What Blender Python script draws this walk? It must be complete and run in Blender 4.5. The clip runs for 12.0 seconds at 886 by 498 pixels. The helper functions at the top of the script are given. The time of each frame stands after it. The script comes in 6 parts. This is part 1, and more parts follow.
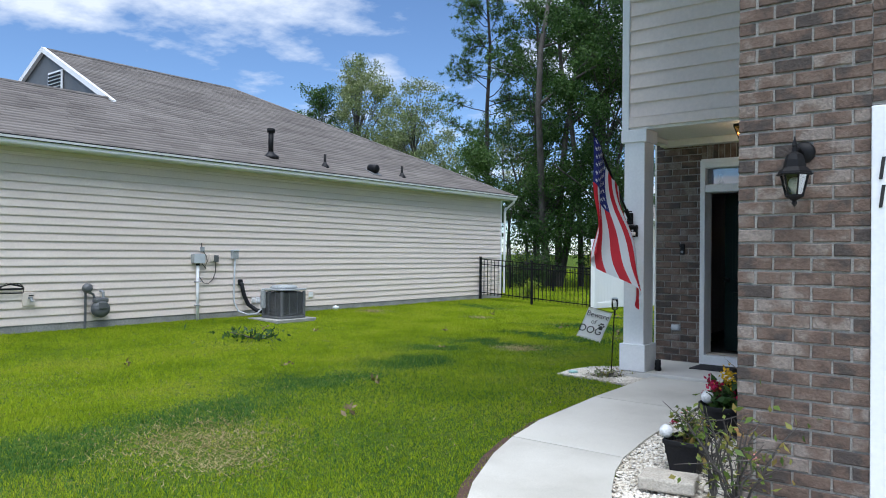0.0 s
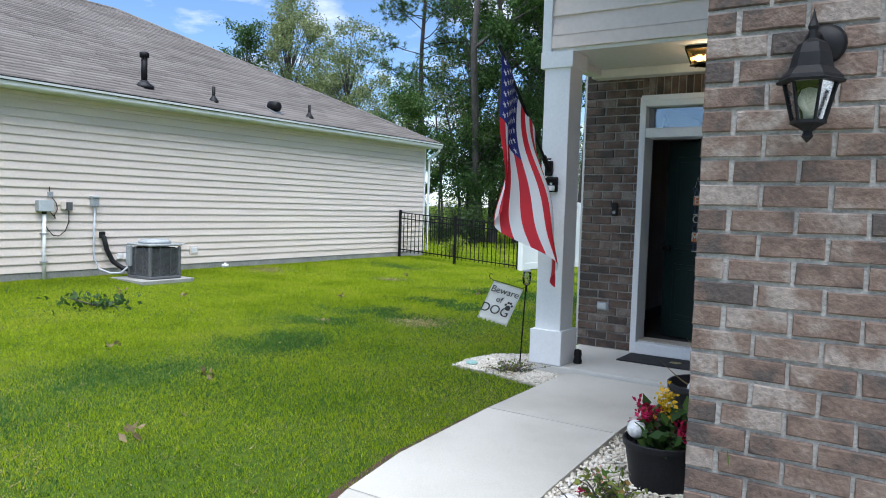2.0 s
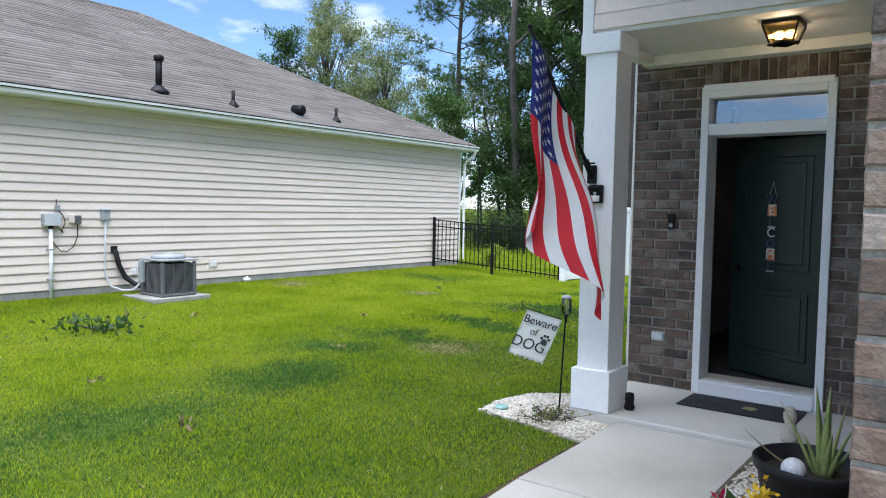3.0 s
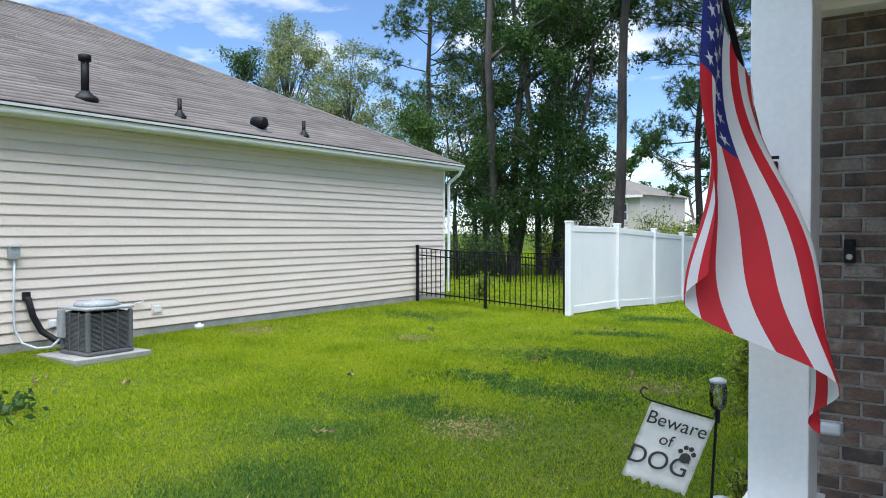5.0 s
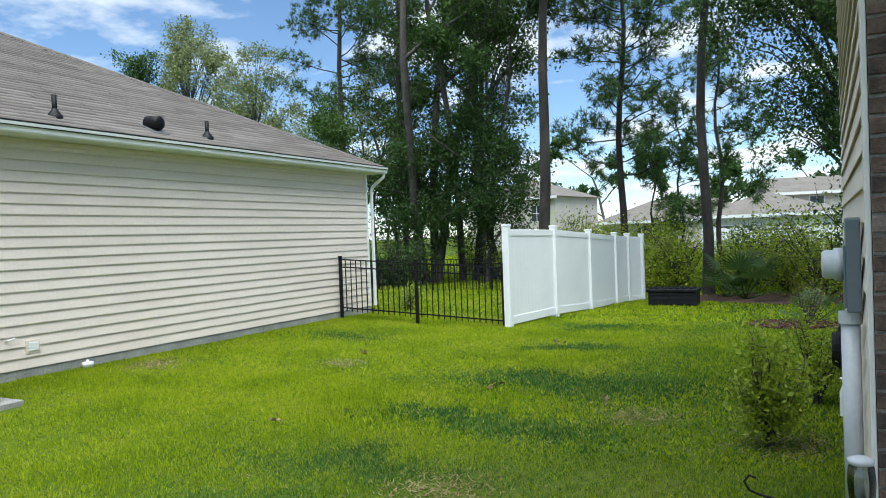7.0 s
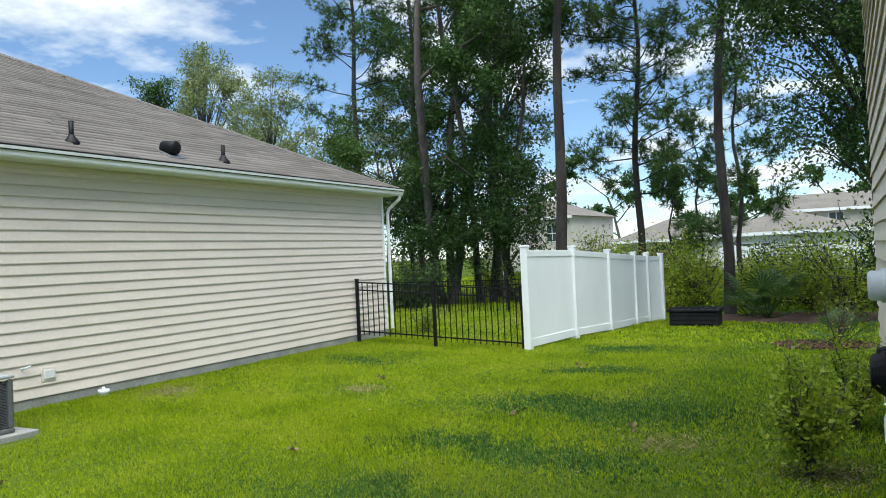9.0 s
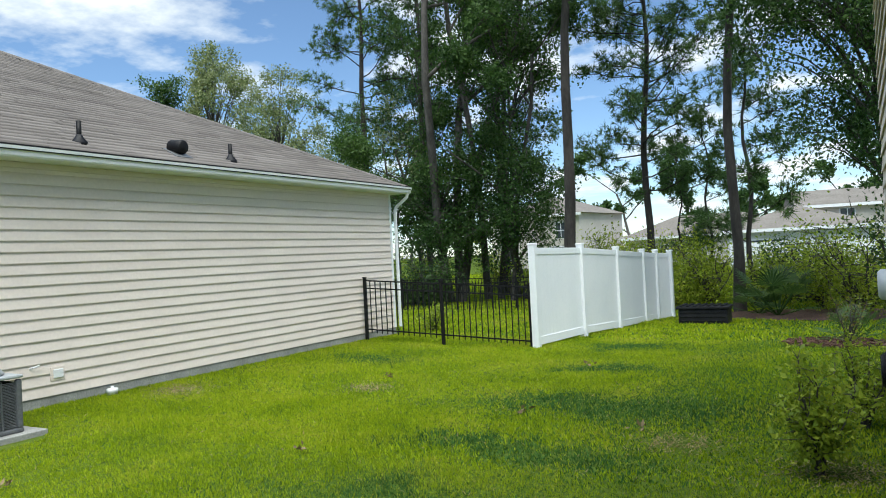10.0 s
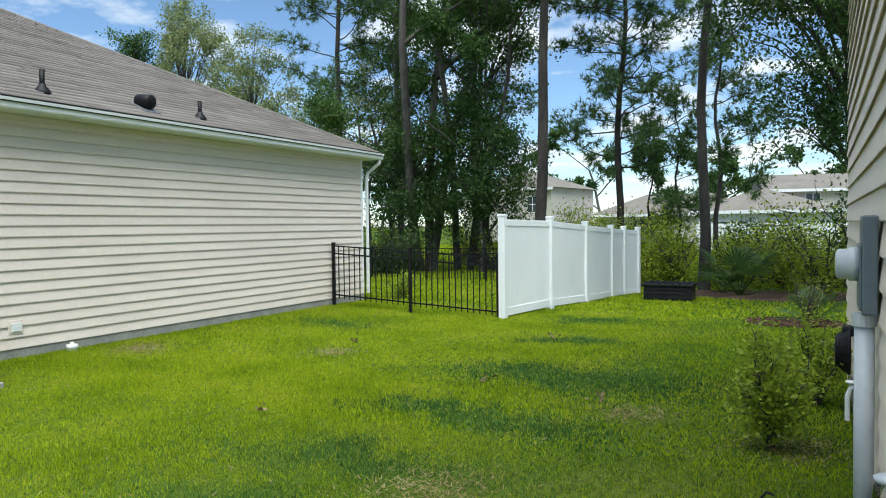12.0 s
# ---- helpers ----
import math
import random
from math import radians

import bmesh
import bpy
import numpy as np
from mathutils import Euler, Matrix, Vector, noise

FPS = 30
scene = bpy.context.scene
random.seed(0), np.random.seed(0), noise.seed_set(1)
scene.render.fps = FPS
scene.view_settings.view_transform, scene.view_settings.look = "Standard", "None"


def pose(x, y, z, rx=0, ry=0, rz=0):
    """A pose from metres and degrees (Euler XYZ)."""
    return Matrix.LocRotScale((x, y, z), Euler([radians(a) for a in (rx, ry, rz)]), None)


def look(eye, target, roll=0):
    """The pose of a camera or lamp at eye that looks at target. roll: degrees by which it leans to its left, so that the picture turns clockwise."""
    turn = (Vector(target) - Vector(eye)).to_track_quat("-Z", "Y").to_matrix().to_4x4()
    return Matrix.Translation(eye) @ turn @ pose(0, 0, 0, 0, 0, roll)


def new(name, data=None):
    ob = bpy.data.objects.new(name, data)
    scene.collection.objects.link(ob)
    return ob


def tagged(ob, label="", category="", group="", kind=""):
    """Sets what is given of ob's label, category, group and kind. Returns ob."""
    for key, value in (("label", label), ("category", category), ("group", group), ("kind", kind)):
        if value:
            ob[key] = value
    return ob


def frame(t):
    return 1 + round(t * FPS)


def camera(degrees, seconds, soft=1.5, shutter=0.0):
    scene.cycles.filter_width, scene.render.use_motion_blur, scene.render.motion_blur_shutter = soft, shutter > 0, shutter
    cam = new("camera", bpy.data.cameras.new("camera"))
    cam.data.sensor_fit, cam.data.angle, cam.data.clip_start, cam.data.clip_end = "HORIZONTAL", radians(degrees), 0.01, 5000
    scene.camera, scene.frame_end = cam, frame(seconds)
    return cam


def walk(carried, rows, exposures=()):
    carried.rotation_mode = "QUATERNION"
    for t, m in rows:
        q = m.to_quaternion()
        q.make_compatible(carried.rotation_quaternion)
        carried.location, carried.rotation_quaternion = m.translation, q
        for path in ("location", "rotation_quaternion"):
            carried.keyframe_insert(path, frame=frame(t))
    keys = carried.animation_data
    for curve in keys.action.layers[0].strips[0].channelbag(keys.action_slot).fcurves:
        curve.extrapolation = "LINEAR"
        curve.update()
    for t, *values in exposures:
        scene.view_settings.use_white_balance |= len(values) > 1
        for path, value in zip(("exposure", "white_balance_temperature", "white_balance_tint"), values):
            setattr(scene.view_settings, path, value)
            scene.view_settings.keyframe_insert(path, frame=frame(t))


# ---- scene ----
cam = camera(61.8, 12.0, soft=1.0)
PATH = [
    (0, (0.124, 0.221, 1.5), (-1.112, 1.793, 1.511), 0.5),
    (0.5, (-0.046, 0.681, 1.542), (-1.182, 2.327, 1.52), 0.6),
    (1, (-0.265, 1.128, 1.537), (-1.36, 2.801, 1.487), 0.8),
    (1.5, (-0.373, 1.699, 1.562), (-1.456, 3.378, 1.48), 1.1),
    (2, (-0.542, 2.201, 1.554), (-1.648, 3.863, 1.437), 1.8),
    (2.5, (-0.761, 2.675, 1.59), (-1.914, 4.303, 1.45), 2.1),
    (3, (-1.008, 3.167, 1.649), (-2.209, 4.763, 1.537), 1.1),
    (3.2, (-1.181, 3.331, 1.655), (-2.392, 4.919, 1.555), 0.6),
    (4.8, (-2.606, 4.51, 1.677), (-3.768, 6.137, 1.625), -0.0),
    (5, (-2.749, 4.677, 1.671), (-3.869, 6.333, 1.627), -0.1),
    (5.5, (-3.091, 4.94, 1.689), (-4.102, 6.665, 1.66), -0.5),
    (6, (-3.431, 5.158, 1.711), (-4.359, 6.929, 1.685), -1.4),
    (6.5, (-3.537, 5.425, 1.725), (-4.446, 7.206, 1.693), -1.9),
    (7, (-3.672, 5.613, 1.718), (-4.591, 7.389, 1.685), -2.1),
    (9, (-3.789, 5.725, 1.737), (-4.741, 7.484, 1.762), -2.7),
    (9.5, (-3.777, 5.742, 1.73), (-4.74, 7.494, 1.768), -2.7),
    (10, (-3.781, 5.759, 1.748), (-4.754, 7.506, 1.767), -2.9),
    (10.5, (-3.763, 5.773, 1.739), (-4.757, 7.509, 1.726), -3.1),
    (11, (-3.787, 5.765, 1.717), (-4.792, 7.493, 1.68), -2.9),
    (11.5, (-3.778, 5.778, 1.714), (-4.77, 7.513, 1.662), -2.2),
    (12, (-3.769, 5.785, 1.717), (-4.675, 7.567, 1.653), -0.7),
]
EXPOSE = [(0, 0.36, 5700, 9), (1.5, 0.58, 5750, 9), (3, 0.85, 5800, 10), (5.5, 0.69, 5900, 8), (7, 0.62, 6100, 3), (9, 0.57, 6200, 3), (12, 0.59, 6200, 2)]
walk(cam, [(t, look(eye, target, roll)) for t, eye, target, roll in PATH], EXPOSE)

# ---- daylight ----
SUN_EL, SUN_AZ = radians(70.0), radians(146.0)   # azimuth from +y towards +x
sun_dir = Vector((math.sin(SUN_AZ) * math.cos(SUN_EL), math.cos(SUN_AZ) * math.cos(SUN_EL), math.sin(SUN_EL)))
sun_data = bpy.data.lights.new("sun", "SUN")
sun_data.energy, sun_data.angle, sun_data.color = 4.6, radians(65.0), (1.0, 0.965, 0.91)   # veiled by thin cloud
sun_lamp = new("sun", sun_data)
sun_lamp.matrix_world = look(sun_dir * 60, (0, 0, 0))

world = bpy.data.worlds.new("world")
scene.world = world
world.use_nodes = True
wn, wl = world.node_tree.nodes, world.node_tree.links
wn.clear()
w_out, w_bg = wn.new("ShaderNodeOutputWorld"), wn.new("ShaderNodeBackground")
sky = wn.new("ShaderNodeTexSky")
sky.sky_type, sky.sun_disc = "NISHITA", False
sky.sun_elevation, sky.sun_rotation = SUN_EL, SUN_AZ
sky.air_density, sky.dust_density, sky.ozone_density = 0.8, 0.05, 3.0
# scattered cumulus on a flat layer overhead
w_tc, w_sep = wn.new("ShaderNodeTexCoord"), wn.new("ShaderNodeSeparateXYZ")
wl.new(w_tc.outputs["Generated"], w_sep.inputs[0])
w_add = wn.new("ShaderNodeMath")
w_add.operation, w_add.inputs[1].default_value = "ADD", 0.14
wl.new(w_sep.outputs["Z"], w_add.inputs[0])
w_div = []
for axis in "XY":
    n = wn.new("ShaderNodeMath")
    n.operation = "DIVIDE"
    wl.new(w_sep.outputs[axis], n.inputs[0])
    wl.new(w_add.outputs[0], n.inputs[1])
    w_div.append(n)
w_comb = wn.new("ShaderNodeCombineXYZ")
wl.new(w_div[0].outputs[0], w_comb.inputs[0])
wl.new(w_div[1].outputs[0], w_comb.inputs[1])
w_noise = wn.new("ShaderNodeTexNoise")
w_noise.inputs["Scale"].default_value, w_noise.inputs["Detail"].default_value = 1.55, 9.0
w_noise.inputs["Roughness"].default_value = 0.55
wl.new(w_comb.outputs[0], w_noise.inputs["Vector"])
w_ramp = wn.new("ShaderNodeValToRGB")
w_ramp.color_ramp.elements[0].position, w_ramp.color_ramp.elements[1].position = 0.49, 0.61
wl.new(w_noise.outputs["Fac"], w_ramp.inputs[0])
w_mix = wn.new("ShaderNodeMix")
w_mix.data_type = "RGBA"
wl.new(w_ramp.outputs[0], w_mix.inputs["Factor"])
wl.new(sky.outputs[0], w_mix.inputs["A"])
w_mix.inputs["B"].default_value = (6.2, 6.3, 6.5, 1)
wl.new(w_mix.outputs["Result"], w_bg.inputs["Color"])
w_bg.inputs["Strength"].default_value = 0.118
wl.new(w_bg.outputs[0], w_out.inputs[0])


# ---- materials ----
def material(name, colors, rough=0.6, metal=0.0, scale=8.0, fine=60.0, bump=0.15, per_piece=0.0, spec=0.5, stretch=(1, 1, 1), trans=0.0, fine_mix=0.25):
    """Two scales of noise between the given colours, fine grain in tone and relief, and a shift from piece to piece."""
    m = bpy.data.materials.new(name)
    m.use_nodes = True
    n, l = m.node_tree.nodes, m.node_tree.links
    bsdf = n["Principled BSDF"]
    tc, mp = n.new("ShaderNodeTexCoord"), n.new("ShaderNodeMapping")
    mp.inputs["Scale"].default_value = stretch
    l.new(tc.outputs["Object"], mp.inputs["Vector"])
    big, small = n.new("ShaderNodeTexNoise"), n.new("ShaderNodeTexNoise")
    for t, sc, d in ((big, scale, 4.0), (small, fine, 3.0)):
        t.inputs["Scale"].default_value, t.inputs["Detail"].default_value = sc, d
        l.new(mp.outputs[0], t.inputs["Vector"])
    ramp = n.new("ShaderNodeValToRGB")
    while len(ramp.color_ramp.elements) < len(colors):
        ramp.color_ramp.elements.new(0.5)
    for i, c in enumerate(colors):
        e = ramp.color_ramp.elements[i]
        e.position = 0.3 + 0.4 * i / max(1, len(colors) - 1)
        e.color = (*c, 1)
    fac = big.outputs["Fac"]
    if per_piece:
        info = n.new("ShaderNodeObjectInfo")
        sh = n.new("ShaderNodeVectorMath")
        sh.operation = "SCALE"
        sh.inputs[0].default_value = (37.0, 53.0, 71.0)
        l.new(info.outputs["Random"], sh.inputs["Scale"])
        l.new(sh.outputs[0], mp.inputs["Location"])
        ma = n.new("ShaderNodeMath")
        ma.operation, ma.inputs[1].default_value, ma.inputs[2].default_value = "MULTIPLY_ADD", per_piece, -per_piece / 2
        l.new(info.outputs["Random"], ma.inputs[0])
        ad = n.new("ShaderNodeMath")
        ad.operation = "ADD"
        l.new(fac, ad.inputs[0])
        l.new(ma.outputs[0], ad.inputs[1])
        fac = ad.outputs[0]
    l.new(fac, ramp.inputs[0])
    hsv = n.new("ShaderNodeHueSaturation")
    mr = n.new("ShaderNodeMapRange")
    mr.inputs["From Min"].default_value, mr.inputs["From Max"].default_value = 0.25, 0.75
    mr.inputs["To Min"].default_value, mr.inputs["To Max"].default_value = 1 - fine_mix, 1 + fine_mix
    l.new(small.outputs["Fac"], mr.inputs["Value"])
    l.new(mr.outputs[0], hsv.inputs["Value"])
    l.new(ramp.outputs[0], hsv.inputs["Color"])
    l.new(hsv.outputs[0], bsdf.inputs["Base Color"])
    bsdf.inputs["Roughness"].default_value, bsdf.inputs["Metallic"].default_value = rough, metal
    bsdf.inputs["Specular IOR Level"].default_value = spec
    if bump:
        bp = n.new("ShaderNodeBump")
        bp.inputs["Strength"].default_value, bp.inputs["Distance"].default_value = bump, 0.01
        l.new(small.outputs["Fac"], bp.inputs["Height"])
        l.new(bp.outputs[0], bsdf.inputs["Normal"])
    if trans:
        tr = n.new("ShaderNodeBsdfTranslucent")
        l.new(hsv.outputs[0], tr.inputs["Color"])
        mx = n.new("ShaderNodeMixShader")
        mx.inputs[0].default_value = trans
        l.new(bsdf.outputs[0], mx.inputs[1])
        l.new(tr.outputs[0], mx.inputs[2])
        l.new(mx.outputs[0], n["Material Output"].inputs["Surface"])
    return m


def island_material(name, colors, rough=0.6, trans=0.35, patch=0.35, spec=0.3):
    """Leaves, blades and stones: a tone of its own for each piece, drifting over larger patches."""
    m = bpy.data.materials.new(name)
    m.use_nodes = True
    n, l = m.node_tree.nodes, m.node_tree.links
    bsdf = n["Principled BSDF"]
    geo, tc, nz = n.new("ShaderNodeNewGeometry"), n.new("ShaderNodeTexCoord"), n.new("ShaderNodeTexNoise")
    nz.inputs["Scale"].default_value, nz.inputs["Detail"].default_value = patch, 3.0
    l.new(tc.outputs["Object"], nz.inputs["Vector"])
    mx = n.new("ShaderNodeMath")
    mx.operation, mx.inputs[1].default_value = "MULTIPLY_ADD", 0.45
    l.new(geo.outputs["Random Per Island"], mx.inputs[0])
    sub = n.new("ShaderNodeMath")
    sub.operation, sub.inputs[1].default_value = "SUBTRACT", 0.22
    l.new(nz.outputs["Fac"], sub.inputs[0])
    l.new(sub.outputs[0], mx.inputs[2])
    ramp = n.new("ShaderNodeValToRGB")
    while len(ramp.color_ramp.elements) < len(colors):
        ramp.color_ramp.elements.new(0.5)
    for i, c in enumerate(colors):
        e = ramp.color_ramp.elements[i]
        e.position = 0.2 + 0.6 * i / max(1, len(colors) - 1)
        e.color = (*c, 1)
    l.new(mx.outputs[0], ramp.inputs[0])
    l.new(ramp.outputs[0], bsdf.inputs["Base Color"])
    bsdf.inputs["Roughness"].default_value, bsdf.inputs["Specular IOR Level"].default_value = rough, spec
    if trans:
        tr, ms = n.new("ShaderNodeBsdfTranslucent"), n.new("ShaderNodeMixShader")
        l.new(ramp.outputs[0], tr.inputs["Color"])
        ms.inputs[0].default_value = trans
        l.new(bsdf.outputs[0], ms.inputs[1])
        l.new(tr.outputs[0], ms.inputs[2])
        l.new(ms.outputs[0], n["Material Output"].inputs["Surface"])
    return m


def glass_material(name, tint=(1, 1, 1), rough=0.0, clear=0.85, ior=1.9):
    m = bpy.data.materials.new(name)
    m.use_nodes = True
    n, l = m.node_tree.nodes, m.node_tree.links
    n.remove(n["Principled BSDF"])
    gl, tr, ms, fr = n.new("ShaderNodeBsdfGlossy"), n.new("ShaderNodeBsdfTransparent"), n.new("ShaderNodeMixShader"), n.new("ShaderNodeFresnel")
    fr.inputs["IOR"].default_value = ior
    gl.inputs["Roughness"].default_value = rough
    tr.inputs["Color"].default_value = (*[c * clear for c in tint], 1)
    l.new(fr.outputs[0], ms.inputs[0])
    l.new(tr.outputs[0], ms.inputs[1])
    l.new(gl.outputs[0], ms.inputs[2])
    l.new(ms.outputs[0], n["Material Output"].inputs["Surface"])
    return m


def glow_material(name, color, strength):
    m = bpy.data.materials.new(name)
    m.use_nodes = True
    b = m.node_tree.nodes["Principled BSDF"]
    b.inputs["Base Color"].default_value = (*color, 1)
    b.inputs["Emission Color"].default_value, b.inputs["Emission Strength"].default_value = (*color, 1), strength
    return m


M_SIDING = material("vinyl_siding", [(0.70, 0.61, 0.545), (0.76, 0.67, 0.60)], 0.5, scale=1.3, fine=25, bump=0.05, per_piece=0.12, stretch=(1, 0.25, 1), fine_mix=0.05)
M_SIDING_OWN = material("ivory_siding", [(0.78, 0.665, 0.585), (0.83, 0.72, 0.64)], 0.5, scale=1.3, fine=25, bump=0.05, per_piece=0.12, fine_mix=0.05)
M_WHITE = material("white_paint", [(0.76, 0.77, 0.78), (0.81, 0.815, 0.82)], 0.45, scale=2.0, fine=40, bump=0.04, fine_mix=0.04)
M_VINYL = material("white_vinyl", [(0.76, 0.78, 0.81), (0.82, 0.83, 0.85)], 0.4, scale=1.2, fine=30, bump=0.02, fine_mix=0.03)
M_SOFFIT = material("soffit_board", [(0.70, 0.69, 0.66), (0.76, 0.75, 0.72)], 0.6, scale=1.5, fine=20, bump=0.03, fine_mix=0.05)
M_FOUND = material("foundation_concrete", [(0.22, 0.22, 0.21), (0.33, 0.33, 0.31)], 0.9, scale=2.5, fine=50, bump=0.3)
M_CONCRETE = material("broom_concrete", [(0.42, 0.40, 0.35), (0.51, 0.49, 0.435), (0.555, 0.535, 0.48)], 0.85, scale=1.3, fine=120, bump=0.15, per_piece=0.2, fine_mix=0.10)
M_PORCH = material("porch_concrete", [(0.50, 0.485, 0.445), (0.58, 0.565, 0.52)], 0.8, scale=1.5, fine=90, bump=0.12, fine_mix=0.08)
M_BRICK = material("tumbled_brick", [(0.060, 0.048, 0.042), (0.098, 0.068, 0.053), (0.130, 0.089, 0.068), (0.150, 0.112, 0.089), (0.22, 0.185, 0.16)], 0.9, scale=8.0, fine=60, bump=0.7, per_piece=0.34, fine_mix=0.28)
M_MORTAR = material("pale_mortar", [(0.27, 0.255, 0.235), (0.35, 0.335, 0.31)], 0.95, scale=6, fine=80, bump=0.6)
M_SHINGLE = material("roof_shingle", [(0.10, 0.090, 0.084), (0.145, 0.130, 0.121), (0.18, 0.163, 0.152)], 0.95, scale=3.0, fine=40, bump=0.5, per_piece=0.25, fine_mix=0.3)
M_BLACK = material("black_metal", [(0.006, 0.006, 0.007), (0.011, 0.011, 0.012)], 0.5, scale=6, fine=60, bump=0.05, spec=0.18)
M_PLASTIC = material("black_plastic", [(0.009, 0.009, 0.011), (0.018, 0.018, 0.021)], 0.5, scale=5, fine=70, bump=0.08, spec=0.22)
M_GREYBOX = material("grey_steel", [(0.27, 0.29, 0.31), (0.34, 0.36, 0.37)], 0.5, scale=3, fine=40, bump=0.05)
M_DARKGREY = material("condenser_grey", [(0.085, 0.09, 0.097), (0.12, 0.125, 0.13)], 0.45, scale=4, fine=60, bump=0.06)
M_PVC = material("grey_pvc", [(0.46, 0.49, 0.53), (0.55, 0.58, 0.61)], 0.45, scale=3, fine=30, bump=0.03, fine_mix=0.06)
M_DOOR = material("dark_green_door", [(0.010, 0.022, 0.021), (0.016, 0.030, 0.028)], 0.35, scale=3, fine=60, bump=0.05)
# near-black colour stands in for the unlit hall
M_HALL_GLOOM = material("painted_hall_gloom", [(0.03, 0.03, 0.03), (0.05, 0.05, 0.048)], 0.9, scale=2)
M_GLASS = glass_material("window_glass", ior=2.6)
M_LAMPGLASS = glass_material("lantern_glass", (0.9, 0.9, 0.86), 0.05, 0.9)
M_AMBER = glass_material("amber_seeded_glass", (1.0, 0.72, 0.36), 0.25, 0.9)
M_BULB = material("white_bulb", [(0.72, 0.72, 0.68), (0.78, 0.78, 0.74)], 0.3, scale=3, bump=0)
M_WARM = glow_material("warm_bulb", (1.0, 0.58, 0.18), 9.0)
M_SOIL = material("potting_soil", [(0.02, 0.015, 0.012), (0.05, 0.036, 0.026)], 1.0, scale=20, fine=90, bump=0.8)
M_MULCH = material("brown_mulch", [(0.05, 0.028, 0.02), (0.10, 0.055, 0.038)], 1.0, scale=9, fine=70, bump=0.9)
M_BARK_PINE = material("pine_bark", [(0.018, 0.016, 0.015), (0.042, 0.036, 0.032), (0.065, 0.056, 0.050)], 0.95, scale=4, fine=22, bump=0.9, stretch=(1, 1, 0.3))
M_BARK = material("grey_bark", [(0.04, 0.036, 0.033), (0.10, 0.09, 0.08)], 0.95, scale=4, fine=25, bump=0.8, stretch=(1, 1, 0.3))
M_PAVER = material("tan_paver", [(0.38, 0.34, 0.28), (0.48, 0.44, 0.37)], 0.9, scale=5, fine=80, bump=0.4)
M_RED = material("flag_red", [(0.50, 0.012, 0.025), (0.60, 0.018, 0.03)], 0.65, scale=4, fine=200, bump=0.05, trans=0.25, fine_mix=0.06)
M_FLAGWHITE = material("flag_white", [(0.70, 0.69, 0.72), (0.78, 0.77, 0.79)], 0.65, scale=4, fine=200, bump=0.05, trans=0.25, fine_mix=0.04)
M_BLUE = material("flag_blue", [(0.014, 0.022, 0.15), (0.02, 0.03, 0.20)], 0.65, scale=4, fine=200, bump=0.05, trans=0.15, fine_mix=0.06)
M_INK = material("black_print", [(0.012, 0.012, 0.012), (0.02, 0.02, 0.02)], 0.7, scale=20, bump=0)
M_CLOTH = material("white_cloth", [(0.82, 0.82, 0.80), (0.87, 0.87, 0.85)], 0.8, scale=5, fine=150, bump=0.05, trans=0.15, fine_mix=0.03)
M_RUBBER = material("rubber_mat", [(0.016, 0.017, 0.02), (0.03, 0.03, 0.034)], 0.85, scale=8, fine=120, bump=0.4)
M_GROUND = material("lawn_soil", [(0.045, 0.075, 0.010), (0.065, 0.10, 0.013), (0.09, 0.115, 0.02)], 0.95, scale=0.35, fine=30, bump=0.5, fine_mix=0.35, spec=0.04)
M_GRASS = island_material("grass_blade", [(0.16, 0.24, 0.010), (0.28, 0.385, 0.012), (0.39, 0.485, 0.016), (0.43, 0.44, 0.05)], 0.6, 0.5, patch=0.9, spec=0.08)
# a darker grass kind, also mixed in as shade near the house
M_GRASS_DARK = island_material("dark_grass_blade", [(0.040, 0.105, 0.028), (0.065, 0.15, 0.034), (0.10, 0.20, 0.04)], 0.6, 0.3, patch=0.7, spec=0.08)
M_PINE = island_material("pine_needle", [(0.045, 0.095, 0.026), (0.075, 0.145, 0.036), (0.12, 0.195, 0.055)], 0.5, 0.3)
M_LEAF = island_material("broad_leaf", [(0.022, 0.055, 0.013), (0.048, 0.102, 0.022), (0.105, 0.18, 0.042)], 0.5, 0.4)
M_LEAF_PALE = island_material("pale_leaf", [(0.10, 0.15, 0.045), (0.19, 0.235, 0.09), (0.31, 0.34, 0.17)], 0.5, 0.4)
M_SHRUB = island_material("yellow_green_leaf", [(0.13, 0.20, 0.016), (0.28, 0.37, 0.03), (0.45, 0.50, 0.055)], 0.5, 0.45)
M_STONE = island_material("marble_chip", [(0.46, 0.41, 0.33), (0.63, 0.58, 0.49), (0.77, 0.73, 0.65)], 0.8, 0.0, patch=4)


# ---- building helpers: all coordinates are the world's ----
def thing(name, loc, label, category, group="", kind=""):
    ob = new(name)
    ob.empty_display_size = 0.1
    ob.location = loc
    return tagged(ob, label, category, group, kind)


def origin_of(ob):
    p = Vector(ob.location)
    while ob.parent:
        ob = ob.parent
        p += ob.location
    return p


def link_mesh(name, me, mat, parent=None, label=""):
    if mat and not me.materials:
        me.materials.append(mat)
    ob = new(name, me)
    if parent:
        ob.parent = parent
    if label:
        ob["label"] = label
    return ob


def part(name, bm, mat, parent=None, label="", smooth=False):
    """Links a bmesh as one mesh under a thing or a part."""
    me = bpy.data.meshes.new(name)
    if parent:
        bmesh.ops.translate(bm, verts=bm.verts, vec=-origin_of(parent))
    bmesh.ops.recalc_face_normals(bm, faces=bm.faces)
    if smooth:
        for f in bm.faces:
            f.smooth = True
    bm.to_mesh(me)
    bm.free()
    return link_mesh(name, me, mat, parent, label)


